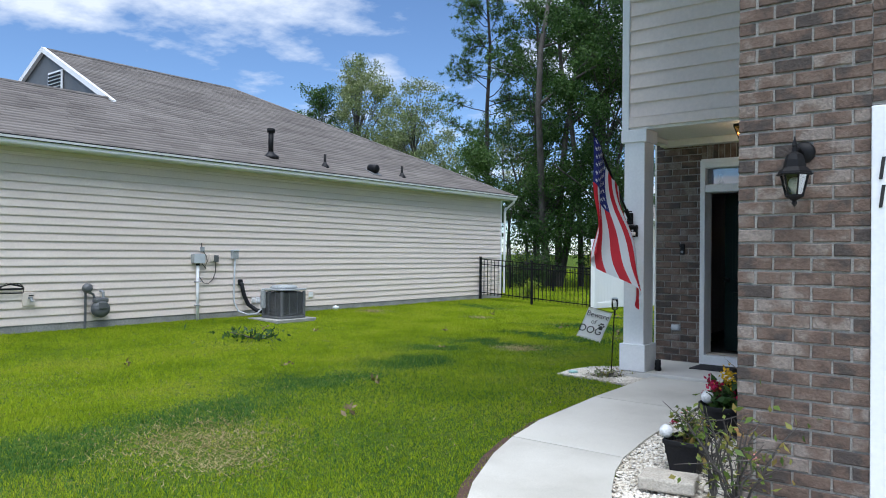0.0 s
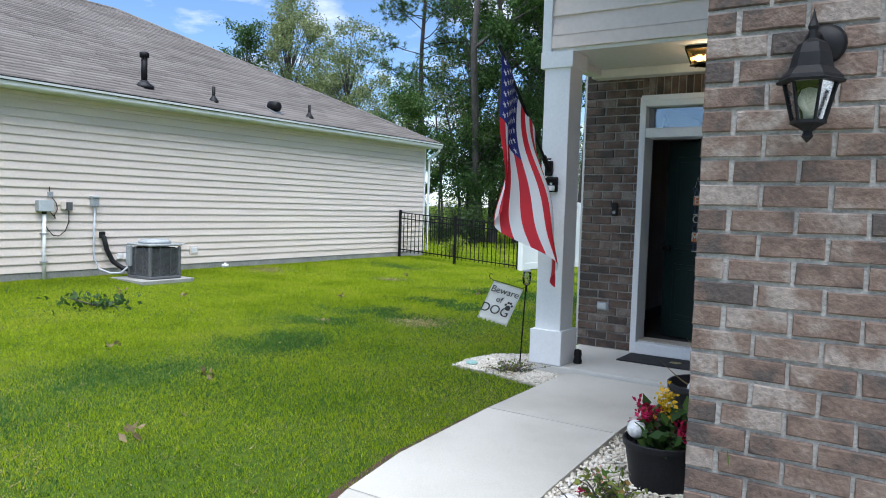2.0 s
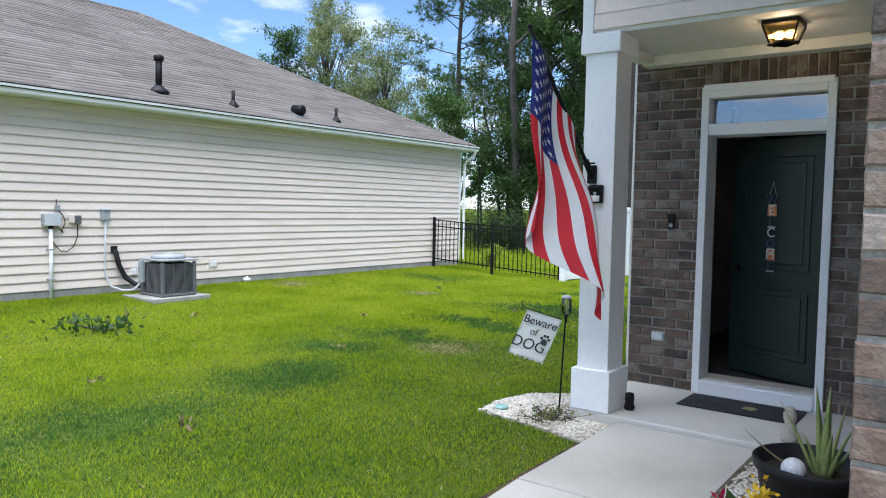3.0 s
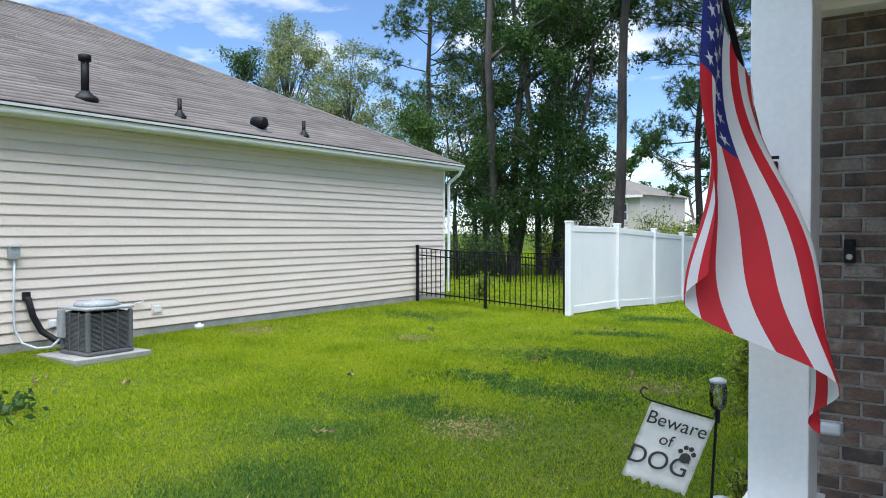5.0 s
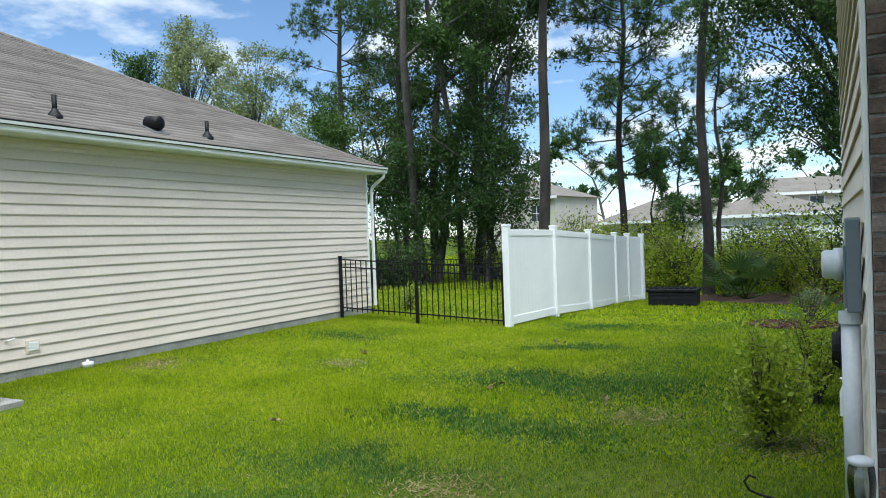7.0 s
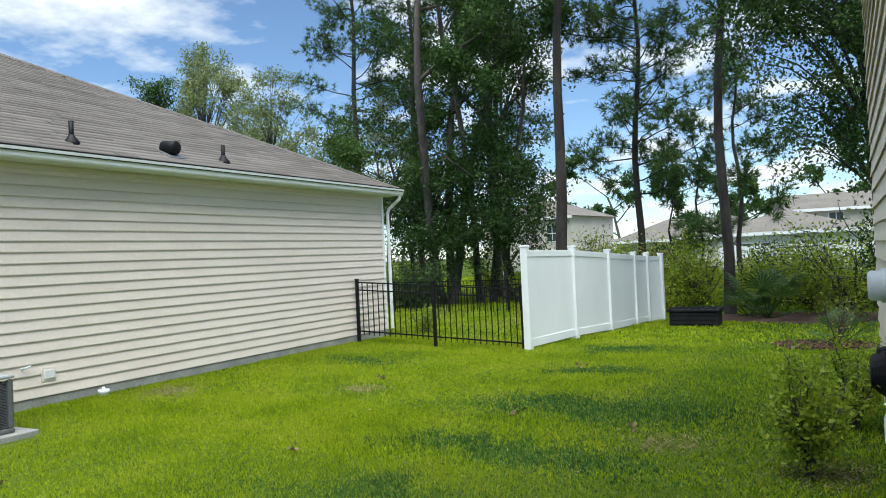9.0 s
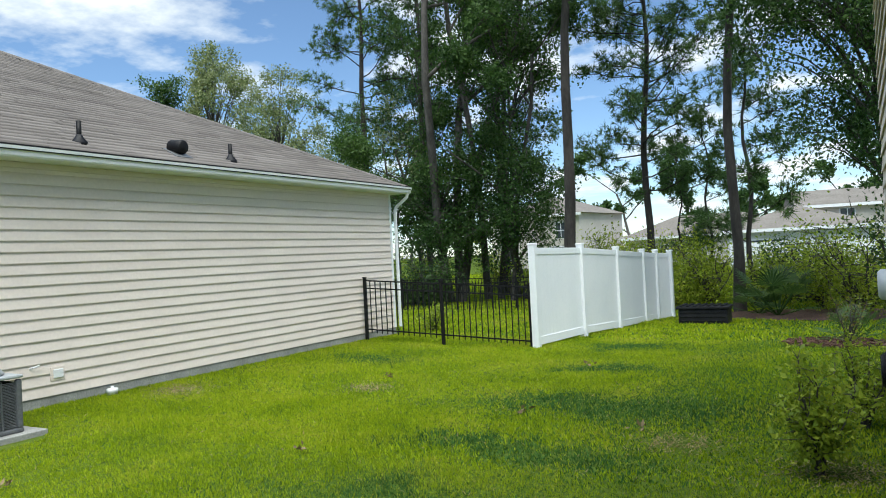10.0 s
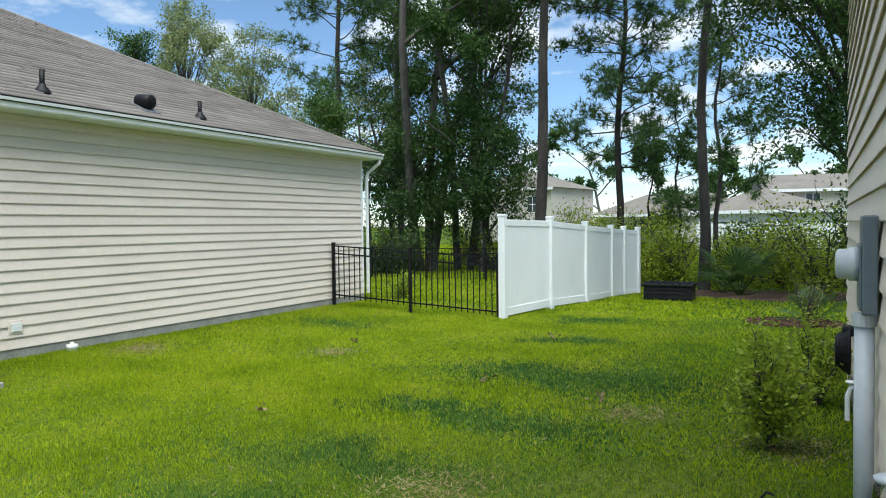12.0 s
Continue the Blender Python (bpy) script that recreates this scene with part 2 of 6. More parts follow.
def array_mesh(name, verts, faces, mat, parent=None, label="", smooth=False):
    """A mesh from numpy arrays, all faces with the same count of corners."""
    me = bpy.data.meshes.new(name)
    verts = np.asarray(verts, dtype=np.float32).reshape(-1, 3)
    if parent:
        verts = verts - np.array(origin_of(parent), dtype=np.float32)
    faces = np.asarray(faces, dtype=np.int32)
    k = faces.shape[1]
    me.vertices.add(len(verts))
    me.vertices.foreach_set("co", np.ascontiguousarray(verts).ravel())
    me.loops.add(faces.size)
    me.loops.foreach_set("vertex_index", faces.ravel())
    me.polygons.add(len(faces))
    me.polygons.foreach_set("loop_start", np.arange(len(faces), dtype=np.int32) * k)
    me.polygons.foreach_set("loop_total", np.full(len(faces), k, dtype=np.int32))
    if smooth:
        me.polygons.foreach_set("use_smooth", np.ones(len(faces), dtype=bool))
    me.update(calc_edges=True)
    return link_mesh(name, me, mat, parent, label)


def box(lo, hi, bevel=0.0, bm=None, turn=None):
    """A box between two corners, with rounded edges; turn: a matrix about its middle."""
    own = bmesh.new()
    mid, size = (Vector(lo) + Vector(hi)) / 2, Vector(hi) - Vector(lo)
    bmesh.ops.create_cube(own, size=1)
    bmesh.ops.scale(own, verts=own.verts, vec=size)
    if bevel:
        bmesh.ops.bevel(own, geom=own.edges[:] + own.verts[:], offset=bevel, segments=2, affect="EDGES", profile=0.5)
    if turn:
        bmesh.ops.transform(own, matrix=turn, verts=own.verts)
    bmesh.ops.translate(own, verts=own.verts, vec=mid)
    return merge(bm, own)


def merge(bm, own):
    if bm is None:
        return own
    me = bpy.data.meshes.new("tmp")
    own.to_mesh(me)
    own.free()
    bm.from_mesh(me)
    bpy.data.meshes.remove(me)
    return bm


def lathe(profile, at, steps=24, bm=None, axis=None):
    """Turns a profile of (radius, height) about z, or about the given axis, at a place."""
    own = bmesh.new()
    rings = []
    for r, h in profile:
        rings.append([own.verts.new((r * math.cos(2 * math.pi * i / steps), r * math.sin(2 * math.pi * i / steps), h)) for i in range(steps)])
    for a, b in zip(rings, rings[1:]):
        for i in range(steps):
            own.faces.new((a[i], a[(i + 1) % steps], b[(i + 1) % steps], b[i]))
    if profile[0][0] > 1e-4:
        own.faces.new(rings[0][::-1])
    if profile[-1][0] > 1e-4:
        own.faces.new(rings[-1])
    bmesh.ops.remove_doubles(own, verts=own.verts, dist=1e-5)
    if axis:
        own.transform(Vector((0, 0, 1)).rotation_difference(Vector(axis)).to_matrix().to_4x4())
    bmesh.ops.translate(own, verts=own.verts, vec=at)
    return merge(bm, own)


def tube(points, radius, steps=8, bm=None, taper=1.0):
    """A round tube along a line of points."""
    own = bmesh.new()
    pts = [Vector(p) for p in points]
    rings = []
    for i, p in enumerate(pts):
        d = (pts[min(i + 1, len(pts) - 1)] - pts[max(i - 1, 0)]).normalized()
        u = d.orthogonal().normalized() if not rings else (last - d * last.dot(d)).normalized()
        last = u
        v = d.cross(u)
        r = radius * (1 + (taper - 1) * i / (len(pts) - 1))
        rings.append([own.verts.new(p + u * r * math.cos(2 * math.pi * k / steps) + v * r * math.sin(2 * math.pi * k / steps)) for k in range(steps)])
    for a, b in zip(rings, rings[1:]):
        for i in range(steps):
            own.faces.new((a[i], a[(i + 1) % steps], b[(i + 1) % steps], b[i]))
    own.faces.new(rings[0][::-1])
    own.faces.new(rings[-1])
    return merge(bm, own)


def prism(outline, z0, z1, bm=None, top=None):
    """An upright prism over a plan outline; top: a function giving the upper height at a place."""
    own = bmesh.new()
    lo = [own.verts.new((x, y, z0)) for x, y in outline]
    hi = [own.verts.new((x, y, top(x, y) if top else z1)) for x, y in outline]
    own.faces.new(lo[::-1])
    own.faces.new(hi)
    n = len(outline)
    for i in range(n):
        own.faces.new((lo[i], lo[(i + 1) % n], hi[(i + 1) % n], hi[i]))
    return merge(bm, own)


def smooth01(a):
    a = min(1.0, max(0.0, a))
    return a * a * (3 - 2 * a)


def text_mesh(body, size, depth=0.0, shear=0.0, align="CENTER"):
    cu = bpy.data.curves.new("text", "FONT")
    cu.body, cu.size, cu.extrude, cu.shear, cu.align_x, cu.align_y = body, size, depth, shear, align, "CENTER"
    tmp = new("text", cu)
    me = bpy.data.meshes.new_from_object(tmp)
    bpy.data.objects.remove(tmp)
    bpy.data.curves.remove(cu)
    return me


def writing(name, body, size, m, mat, parent, depth=0.001, shear=0.0, label=""):
    """Letters as a mesh, laid out at the world pose m."""
    me = text_mesh(body, size, depth, shear)
    me.transform(Matrix.Translation(-origin_of(parent)) @ m)
    return link_mesh(name, me, mat, parent, label)


# ---- ground ----
def height(x, y):
    """The lawn: a shallow swale between the two houses, falling away behind the fence."""
    z = 0.05
    z += 0.12 * smooth01((-9.6 - x) / 2.8)
    z -= 0.07 * smooth01(1 - abs(x + 7.8) / 2.6) * smooth01((11 - y) / 5)
    z += 0.06 * smooth01((x + 5.2) / 1.6) * smooth01((13 - y) / 4) * smooth01((y - 4) / 4)
    z -= 0.22 * smooth01((y - 17) / 9)
    z -= 0.05 * smooth01((6 - y) / 4)
    return z


def axis_steps(lo, hi, fine, far):
    out = list(np.arange(lo, hi + 1e-6, fine))
    step, a, b = fine, lo, hi
    while a > -far or b < far:
        step *= 1.5
        a, b = a - step, b + step
        out = [a] + out + [b]
    return np.array(out)


gx, gy = axis_steps(-16, 4, 0.4, 900), axis_steps(-4, 34, 0.4, 900)
gv = np.array([(x, y, height(x, y)) for y in gy for x in gx])
ni = len(gx)
gf = np.array([(j * ni + i, j * ni + i + 1, (j + 1) * ni + i + 1, (j + 1) * ni + i) for j in range(len(gy) - 1) for i in range(ni - 1)])
ground = array_mesh("ground", gv, gf, M_GROUND, smooth=True)
tagged(ground, "mown green lawn in a shallow swale between two houses", "ground", kind="structure")


# ---- concrete walk, drive and porch ----
def walk_z(x, y):
    return 0.05 + 0.115 * smooth01((y - 3.0) / 5.0)


WALK_L = [(-0.75, 1.85), (-1.3, 2.15), (-1.8, 2.65), (-2.2, 3.3), (-2.6, 4.0), (-2.85, 4.6), (-2.98, 5.05), (-3.07, 5.6), (-3.1, 6.68), (-3.1, 8.03)]
WALK_R = [(-0.75, 2.95), (-1.05, 3.15), (-1.35, 3.5), (-1.6, 3.9), (-1.84, 4.4), (-1.98, 4.75), (-2.06, 5.05), (-2.12, 5.6), (-2.16, 6.68), (-2.16, 8.03)]
walk_path = thing("pavement", (-2.6, 6, 0), "curved pale concrete front walk with scored joints", "front walk", kind="structure")
for i0, i1 in ((0, 3), (3, 6), (6, 8), (8, 9)):
    outline = WALK_R[i0:i1 + 1] + WALK_L[i0:i1 + 1][::-1]
    cx, cy = np.mean(outline, axis=0)
    outline = [(x + (cx - x) * 0.008, y + (cy - y) * 0.008) for x, y in outline]
    part("slab", prism(outline, -0.1, 0, top=walk_z), M_CONCRETE, walk_path)
drive = thing("driveway", (2, -2, 0), "broad pale concrete driveway before the garage", "driveway", kind="structure")
for x0, x1 in ((-0.75, 2.2), (2.22, 5.2)):
    for y0, y1 in ((-8.0, -3.4), (-3.38, 1.2), (1.22, 4.84)):
        part("slab", box((x0, y0, -0.12), (x1, y1, 0.05), 0.01), M_CONCRETE, drive)
porch = part("porch_floor", box((-3.49, 8.04, -0.1), (-1.26, 9.16, 0.2), 0.012), M_PORCH)
tagged(porch, "smooth grey concrete porch slab with a low front step", "porch floor", kind="structure")

# ---- own house ----
EAVE = 6.3
house = thing("house", (-1.2, 9.15, 0), "two-storey brown brick and ivory siding house with recessed porch", "house")


def siding_board(name, length, course, mat):
    """One clapboard along +x, facing -y, hung from its top edge; shared between courses."""
    prof = [(0.0, 0.026), (-0.012, 0.026), (-0.022, 0.0), (-0.025, 0.0), (-0.026, 0.006), (-0.003, course + 0.018), (0.0, course + 0.02)]
    v = [(0.0, y, z) for y, z in prof] + [(length, y, z) for y, z in prof]
    n = len(prof)
    f = [(i, (i + 1) % n, n + (i + 1) % n, n + i) for i in range(n)]
    me = bpy.data.meshes.new(name)
    me.from_pydata(v, [], f + [tuple(range(n))[::-1], tuple(range(n, 2 * n))])
    me.materials.append(mat)
    return me


def clad(parent, mat, start, along, length, z0, z1, course):
    """Courses of siding on a wall; start: plan corner; along: angle of the run in degrees (outward is to its right)."""
    me = siding_board("siding_board", length, course, mat)
    o = origin_of(parent)
    n = int(round((z1 - z0) / course))
    for i in range(n):
        b = new("siding_board", me)
        b.parent = parent
        b.matrix_local = Matrix.Translation(-o) @ pose(start[0], start[1], z0 + i * (z1 - z0) / n, 0, 0, along)


BRICK_L, BRICK_H, COURSE, JOINT = 0.1895, 0.0675, 0.0813, 0.0138


def brick_mesh(length, height_, seed):
    """A tumbled brick: front face chamfered and a little out of true, facing -y."""
    rnd = random.Random(seed)
    j = lambda a=0.0022: rnd.uniform(-a, a)
    c = 0.004
    back = [(0, 0.03, 0), (length, 0.03, 0), (length, 0.03, height_), (0, 0.03, height_)]
    mid = [(x + j(), -0.003, z + j()) for x, z in ((0, 0), (length * 0.5, 0), (length, 0), (length, height_), (length * 0.5, height_), (0, height_))]
    fr = [(x + j(), -0.008 + j(0.001), z + j()) for x, z in ((c, c), (length * 0.5, c), (length - c, c), (length - c, height_ - c), (length * 0.5, height_ - c), (c, height_ - c))]
    v = back + mid + fr
    f = [tuple(10 + i for i in range(6))[::-1]]
    f += [(4 + i, 4 + (i + 1) % 6, 10 + (i + 1) % 6, 10 + i) for i in range(6)]
    f += [(0, 1, 6, 5, 4), (1, 2, 7, 6), (2, 3, 9, 8, 7), (3, 0, 4, 9)]
    me = bpy.data.meshes.new("brick")
    me.from_pydata(v, [], f)
    me.materials.append(M_BRICK)
    return me


BRICK_MESHES = {}


def brick_wall(parent, x0, x1, y, z0, z1, holes=(), phase=0):
    """Bricks in running bond on a wall facing -y, as pieces of the wall."""
    o = origin_of(parent)
    rnd = random.Random(int(1000 * (x0 + 7 * y)))
    rows = int((z1 - z0) / COURSE)
    for r in range(rows):
        z = z0 + r * COURSE + JOINT / 2
        first = 0.095 if (r + phase) % 2 else BRICK_L
        x = x0
        while x < x1 - 0.03:
            length = first if x == x0 else BRICK_L
            end = min(x + length, x1)
            if x1 - end < 0.04:
                end = x1
            spans = [(x, end)]
            for hx0, hx1, hz0, hz1 in holes:
                if z + BRICK_H > hz0 and z < hz1:
                    cut = []
                    for a, b in spans:
                        if b <= hx0 or a >= hx1:
                            cut.append((a, b))
                        else:
                            cut += [(a, hx0)] if hx0 - a > 0.03 else []
                            cut += [(hx1, b)] if b - hx1 > 0.03 else []
                    spans = cut
            for a, b in spans:
                key = (round(b - a, 2), rnd.randrange(4))
                if key not in BRICK_MESHES:
                    BRICK_MESHES[key] = brick_mesh(key[0], BRICK_H, hash(key[0]) % 97 + key[1])
                ob = new("brick", BRICK_MESHES[key])
                ob.parent = parent
                ob.matrix_local = Matrix.Translation(-o) @ pose(a, y + rnd.uniform(-0.002, 0.002), z + rnd.uniform(-0.0015, 0.0015), 0, rnd.uniform(-0.3, 0.3), 0)
            x = end + JOINT


# garage front: mortar-faced wall with the door opening right of the pier
GAR_Y = 4.78
garage_wall = part("garage_wall", box((-1.22, GAR_Y + 0.004, -0.2), (-0.525, GAR_Y + 0.25, 3.6)), M_MORTAR, house, "brown brick pier beside the garage door")
lintel_wall = part("lintel_wall", box((-0.525, GAR_Y + 0.004, 2.32), (4.6, GAR_Y + 0.25, 3.6)), M_MORTAR, house)
part("garage_end_wall", box((4.6, GAR_Y, -0.2), (5.2, GAR_Y + 0.25, 3.6)), M_BRICK, house)
# upper storey out of view, added at full height for its shade
part("garage_upper_wall", box((-1.22, GAR_Y + 0.01, 3.6), (5.2, GAR_Y + 0.25, EAVE)), M_SIDING_OWN, house)
garage_side = part("garage_side_wall", box((-1.22, GAR_Y + 0.25, -0.2), (-1.0, 9.4, EAVE)), M_BRICK, house)
part("garage_far_wall", box((5.0, GAR_Y + 0.25, -0.2), (5.2, 14.6, EAVE)), M_SIDING_OWN, house)
part("back_wall", box((-3.5, 14.4, -0.2), (5.0, 14.6, EAVE)), M_SIDING_OWN, house)
part("garage_jamb", box((-0.525, GAR_Y - 0.03, 0.05), (-0.395, GAR_Y + 0.16, 2.31), 0.006), M_WHITE, house)
part("garage_head_trim", box((-0.395, GAR_Y - 0.03, 2.19), (4.6, GAR_Y + 0.16, 2.31), 0.006), M_WHITE, house)
garage_door = part("garage_door", box((-0.395, GAR_Y + 0.13, 0.05), (4.6, GAR_Y + 0.16, 2.19)), M_WHITE, house, "white panelled garage door")
for r in range(4):
    for c in range(8):
        x0, z0 = -0.33 + c * 0.615, 0.10 + r * 0.53
        part("door_panel", box((x0, GAR_Y + 0.112, z0), (x0 + 0.53, GAR_Y + 0.131, z0 + 0.42), 0.012), M_WHITE, garage_door)
for i, z in enumerate((1.965, 1.815)):
    writing("house_number", "1", 0.175, pose(-0.48, GAR_Y - 0.0335, z, 90, 0, 0), M_INK, house, 0.003, 0.12, "black italic house number")

# porch wall with the front door
PORCH_Y = 9.15
DX0, DX1, DZ0, DZ1 = -2.945, -1.985, 0.2, 2.63
porch_wall = part("porch_wall", box((-3.5, PORCH_Y + 0.004, -0.1), (DX0, PORCH_Y + 0.2, 2.95)), M_MORTAR, house, "shaded brown brick wall at the back of the porch")
porch_wall_end = part("porch_wall_end", box((DX1, PORCH_Y + 0.004, -0.1), (-1.24, PORCH_Y + 0.2, 2.95)), M_MORTAR, house)
porch_head = part("porch_head", box((DX0, PORCH_Y + 0.004, DZ1), (DX1, PORCH_Y + 0.2, 2.95)), M_MORTAR, house)
for i in range(14):
    b = new("brick", BRICK_MESHES.setdefault(("soldier",), brick_mesh(0.058, 0.2, 5)))
    b.parent = porch_head
    b.matrix_local = Matrix.Translation(-origin_of(porch_head)) @ pose(DX0 + 0.004 + i * 0.0685, PORCH_Y, DZ1 + 0.012)
brick_wall(porch_head, DX0 + 0.002, DX1 - 0.002, PORCH_Y, DZ1 + 0.22, 2.95)
brick_wall(porch_wall, -3.5, DX0 - 0.002, PORCH_Y, 0.2, 2.92)
brick_wall(porch_wall_end, DX1 + 0.002, -1.24, PORCH_Y, 0.2, 2.92, phase=1)

# side wall with siding above a block base
part("side_base", box((-3.5, PORCH_Y + 0.2, -0.3), (-3.3, 14.4, 0.42), 0.004), M_FOUND, house)
side_wall = part("side_wall", box((-3.49, PORCH_Y + 0.2, 0.42), (-3.3, 14.4, EAVE)), M_SIDING_OWN, house)
clad(side_wall, M_SIDING_OWN, (-3.49, 14.6), -90, 5.38, 0.40, EAVE, 0.165)
side_upper = part("side_upper", box((-3.44, 8.12, 2.95), (-3.3, PORCH_Y + 0.2, EAVE)), M_SIDING_OWN, house)
clad(side_upper, M_SIDING_OWN, (-3.44, 9.22), -90, 1.10, 2.95, EAVE, 0.165)
front_upper = part("front_upper", box((-3.44, 8.10, 2.96), (-1.236, 8.28, EAVE)), M_SIDING_OWN, house)
clad(front_upper, M_SIDING_OWN, (-3.40, 8.10), 0, 2.16, 3.04, EAVE, 0.165)
part("frieze_trim", box((-3.44, 8.068, 2.93), (-1.238, 8.10, 3.035), 0.004), M_SIDING_OWN, house)
part("corner_trim", box((-3.475, 8.06, 2.90), (-3.39, 8.14, EAVE), 0.006), M_WHITE, house)
part("corner_trim", box((-3.525, PORCH_Y + 0.0, 0.2), (-3.503, PORCH_Y + 0.10, EAVE), 0.004), M_SOFFIT, house)
part("porch_ceiling", box((-3.44, 8.10, 2.90), (-1.24, PORCH_Y + 0.004, 2.95), 0.003), M_SOFFIT, house, "pale flat porch soffit")
part("porch_beam", box((-3.40, PORCH_Y - 0.16, 2.82), (-1.24, PORCH_Y - 0.012, 2.899), 0.006), M_SOFFIT, house)
part("porch_side_beam", box((-3.43, 8.40, 2.84), (-3.30, PORCH_Y - 0.162, 2.899), 0.006), M_SOFFIT, house)
# column
column = part("porch_column", box((-3.445, 8.07, 0.2), (-3.205, 8.33, 2.90), 0.006), M_WHITE, house, "square white porch column with plinth and cap")
part("plinth", box((-3.475, 8.035, 0.201), (-3.175, 8.365, 0.50), 0.006), M_WHITE, column)
part("cap", box((-3.475, 8.045, 2.76), (-3.175, 8.36, 2.899), 0.006), M_WHITE, column)
# roof of the own house, out of view, added to cast its shadow
rb = bmesh.new()
ex0, ex1, ey0, ey1 = -3.85, 5.5, 4.4, 15.0
ridge_x, ridge_z = 0.8, EAVE + 2.6
vs = [rb.verts.new(p) for p in ((ex0, ey0, EAVE), (ex1, ey0, EAVE), (ex1, ey1, EAVE), (ex0, ey1, EAVE), (ridge_x, ey0 + 4.2, ridge_z), (ridge_x, ey1 - 4.2, ridge_z))]
for f in ((0, 1, 4), (1, 2, 5, 4), (2, 3, 5), (3, 0, 4, 5), (3, 2, 1, 0)):
    rb.faces.new([vs[i] for i in f])
part("roof", rb, M_SHINGLE, house)

# ---- front door, ajar ----
door = thing("door_1", (-2.465, 9.15, 0.2), "dark green panelled front door standing ajar in a white frame with a transom", "front door", kind="structure")
part("jamb", box((DX0, PORCH_Y - 0.045, 0.2), (DX0 + 0.06, PORCH_Y + 0.2, DZ1), 0.006), M_WHITE, door)
part("jamb", box((DX1 - 0.06, PORCH_Y - 0.045, 0.2), (DX1, PORCH_Y + 0.2, DZ1), 0.006), M_WHITE, door)
part("head", box((DX0 + 0.06, PORCH_Y - 0.045, DZ1 - 0.085), (DX1 - 0.06, PORCH_Y + 0.2, DZ1), 0.006), M_WHITE, door)
part("brickmould", box((DX0 + 0.015, PORCH_Y - 0.058, DZ1 - 0.03), (DX1 - 0.015, PORCH_Y - 0.044, DZ1 + 0.02), 0.005), M_WHITE, door)
part("transom_bar", box((DX0 + 0.06, PORCH_Y - 0.04, 2.255), (DX1 - 0.06, PORCH_Y + 0.2, 2.345), 0.006), M_WHITE, door)
part("sill", box((DX0 + 0.06, PORCH_Y - 0.07, 0.2), (DX1 - 0.06, PORCH_Y + 0.2, 0.31), 0.012), M_WHITE, door)
part("threshold", box((DX0 + 0.06, PORCH_Y + 0.02, 0.311), (DX1 - 0.06, PORCH_Y + 0.2, 0.325), 0.004), M_PAVER, door)
tp = part("transom_pane", box((DX0 + 0.061, PORCH_Y + 0.05, 2.346), (DX1 - 0.061, PORCH_Y + 0.056, DZ1 - 0.086)), M_GLASS, door, "clear transom pane")
tp.visible_shadow = False
leaf_turn = pose(DX1 - 0.065, PORCH_Y + 0.16, 0, 0, 0, -23)


def leaf_box(x0, x1, y0, y1, z0, z1, bevel=0.0):
    bm = box((x0, y0, z0), (x1, y1, z1), bevel)
    bm.transform(leaf_turn)
    return bm


leaf = part("door_leaf", leaf_box(-0.83, 0, 0, 0.045, 0.33, 2.25, 0.004), M_DOOR, door, "dark green door leaf")
for z0, z1 in ((0.50, 1.05), (1.20, 2.10)):
    part("door_moulding", leaf_box(-0.71, -0.12, -0.012, 0.002, z0, z1, 0.01), M_DOOR, leaf)
    part("door_field", leaf_box(-0.66, -0.17, -0.020, -0.010, z0 + 0.05, z1 - 0.05, 0.009), M_DOOR, leaf)
knob = lathe([(0.0, -0.07), (0.022, -0.068), (0.03, -0.05), (0.024, -0.03), (0.012, -0.022), (0.012, 0.0), (0.03, 0.002)], (0, 0, 0), 16)
knob.transform(leaf_turn @ Matrix.Translation((-0.77, -0.004, 1.2)) @ pose(0, 0, 0, -90, 0, 0))
part("knob", knob, M_BLACK, leaf, smooth=True)
# hall behind the door, its dimness painted into near-black surfaces
hall = part("hall_wall", box((-3.29, 12.5, -0.1), (-1.0, 12.6, 2.9)), M_HALL_GLOOM, house)
part("hall_floor", box((-3.29, PORCH_Y + 0.2, 0.2), (-1.0, 12.5, 0.31)), M_HALL_GLOOM, house)
part("hall_ceiling", box((-3.29, PORCH_Y + 0.2, 2.80), (-1.0, 12.5, 2.9)), M_HALL_GLOOM, house)

# ---- neighbour's house ----
NX, SOFF, FOUND = -12.4, 3.12, 0.295
nb = thing("neighbour_house", (-18, 8, 0), "single-storey beige vinyl-sided house under a brown shingle roof", "house")
nwall = part("wall", box((NX - 0.2, -3.0, FOUND), (NX - 0.005, 19.0, SOFF)), M_SIDING, nb)
clad(nwall, M_SIDING, (NX, -3.0), 90, 21.93, FOUND, SOFF, 0.1345)
part("foundation", box((NX - 0.2, -3.0, -0.3), (NX + 0.012, 19.0, FOUND - 0.003), 0.004), M_FOUND, nb, "bare grey concrete footing")
part("back_wall", box((-23.4, 18.8, -0.2), (NX - 0.2, 19.0, SOFF)), M_SIDING, nb)
part("far_wall", box((-23.6, -3.0, -0.2), (-23.4, 19.0, SOFF)), M_SIDING, nb)
part("front_wall", box((-23.4, -3.0, -0.2), (NX - 0.2, -2.8, SOFF)), M_SIDING, nb)
part("corner_post", box((NX - 0.06, 18.93, FOUND), (NX + 0.02, 19.012, SOFF - 0.004), 0.006), M_WHITE, nb)
part("soffit", box((-23.9, -3.35, SOFF), (NX + 0.30, 19.25, SOFF + 0.02)), M_WHITE, nb)
part("frieze", box((NX + 0.002, -3.0, SOFF - 0.075), (NX + 0.026, 18.93, SOFF - 0.002), 0.004), M_SIDING, nb)
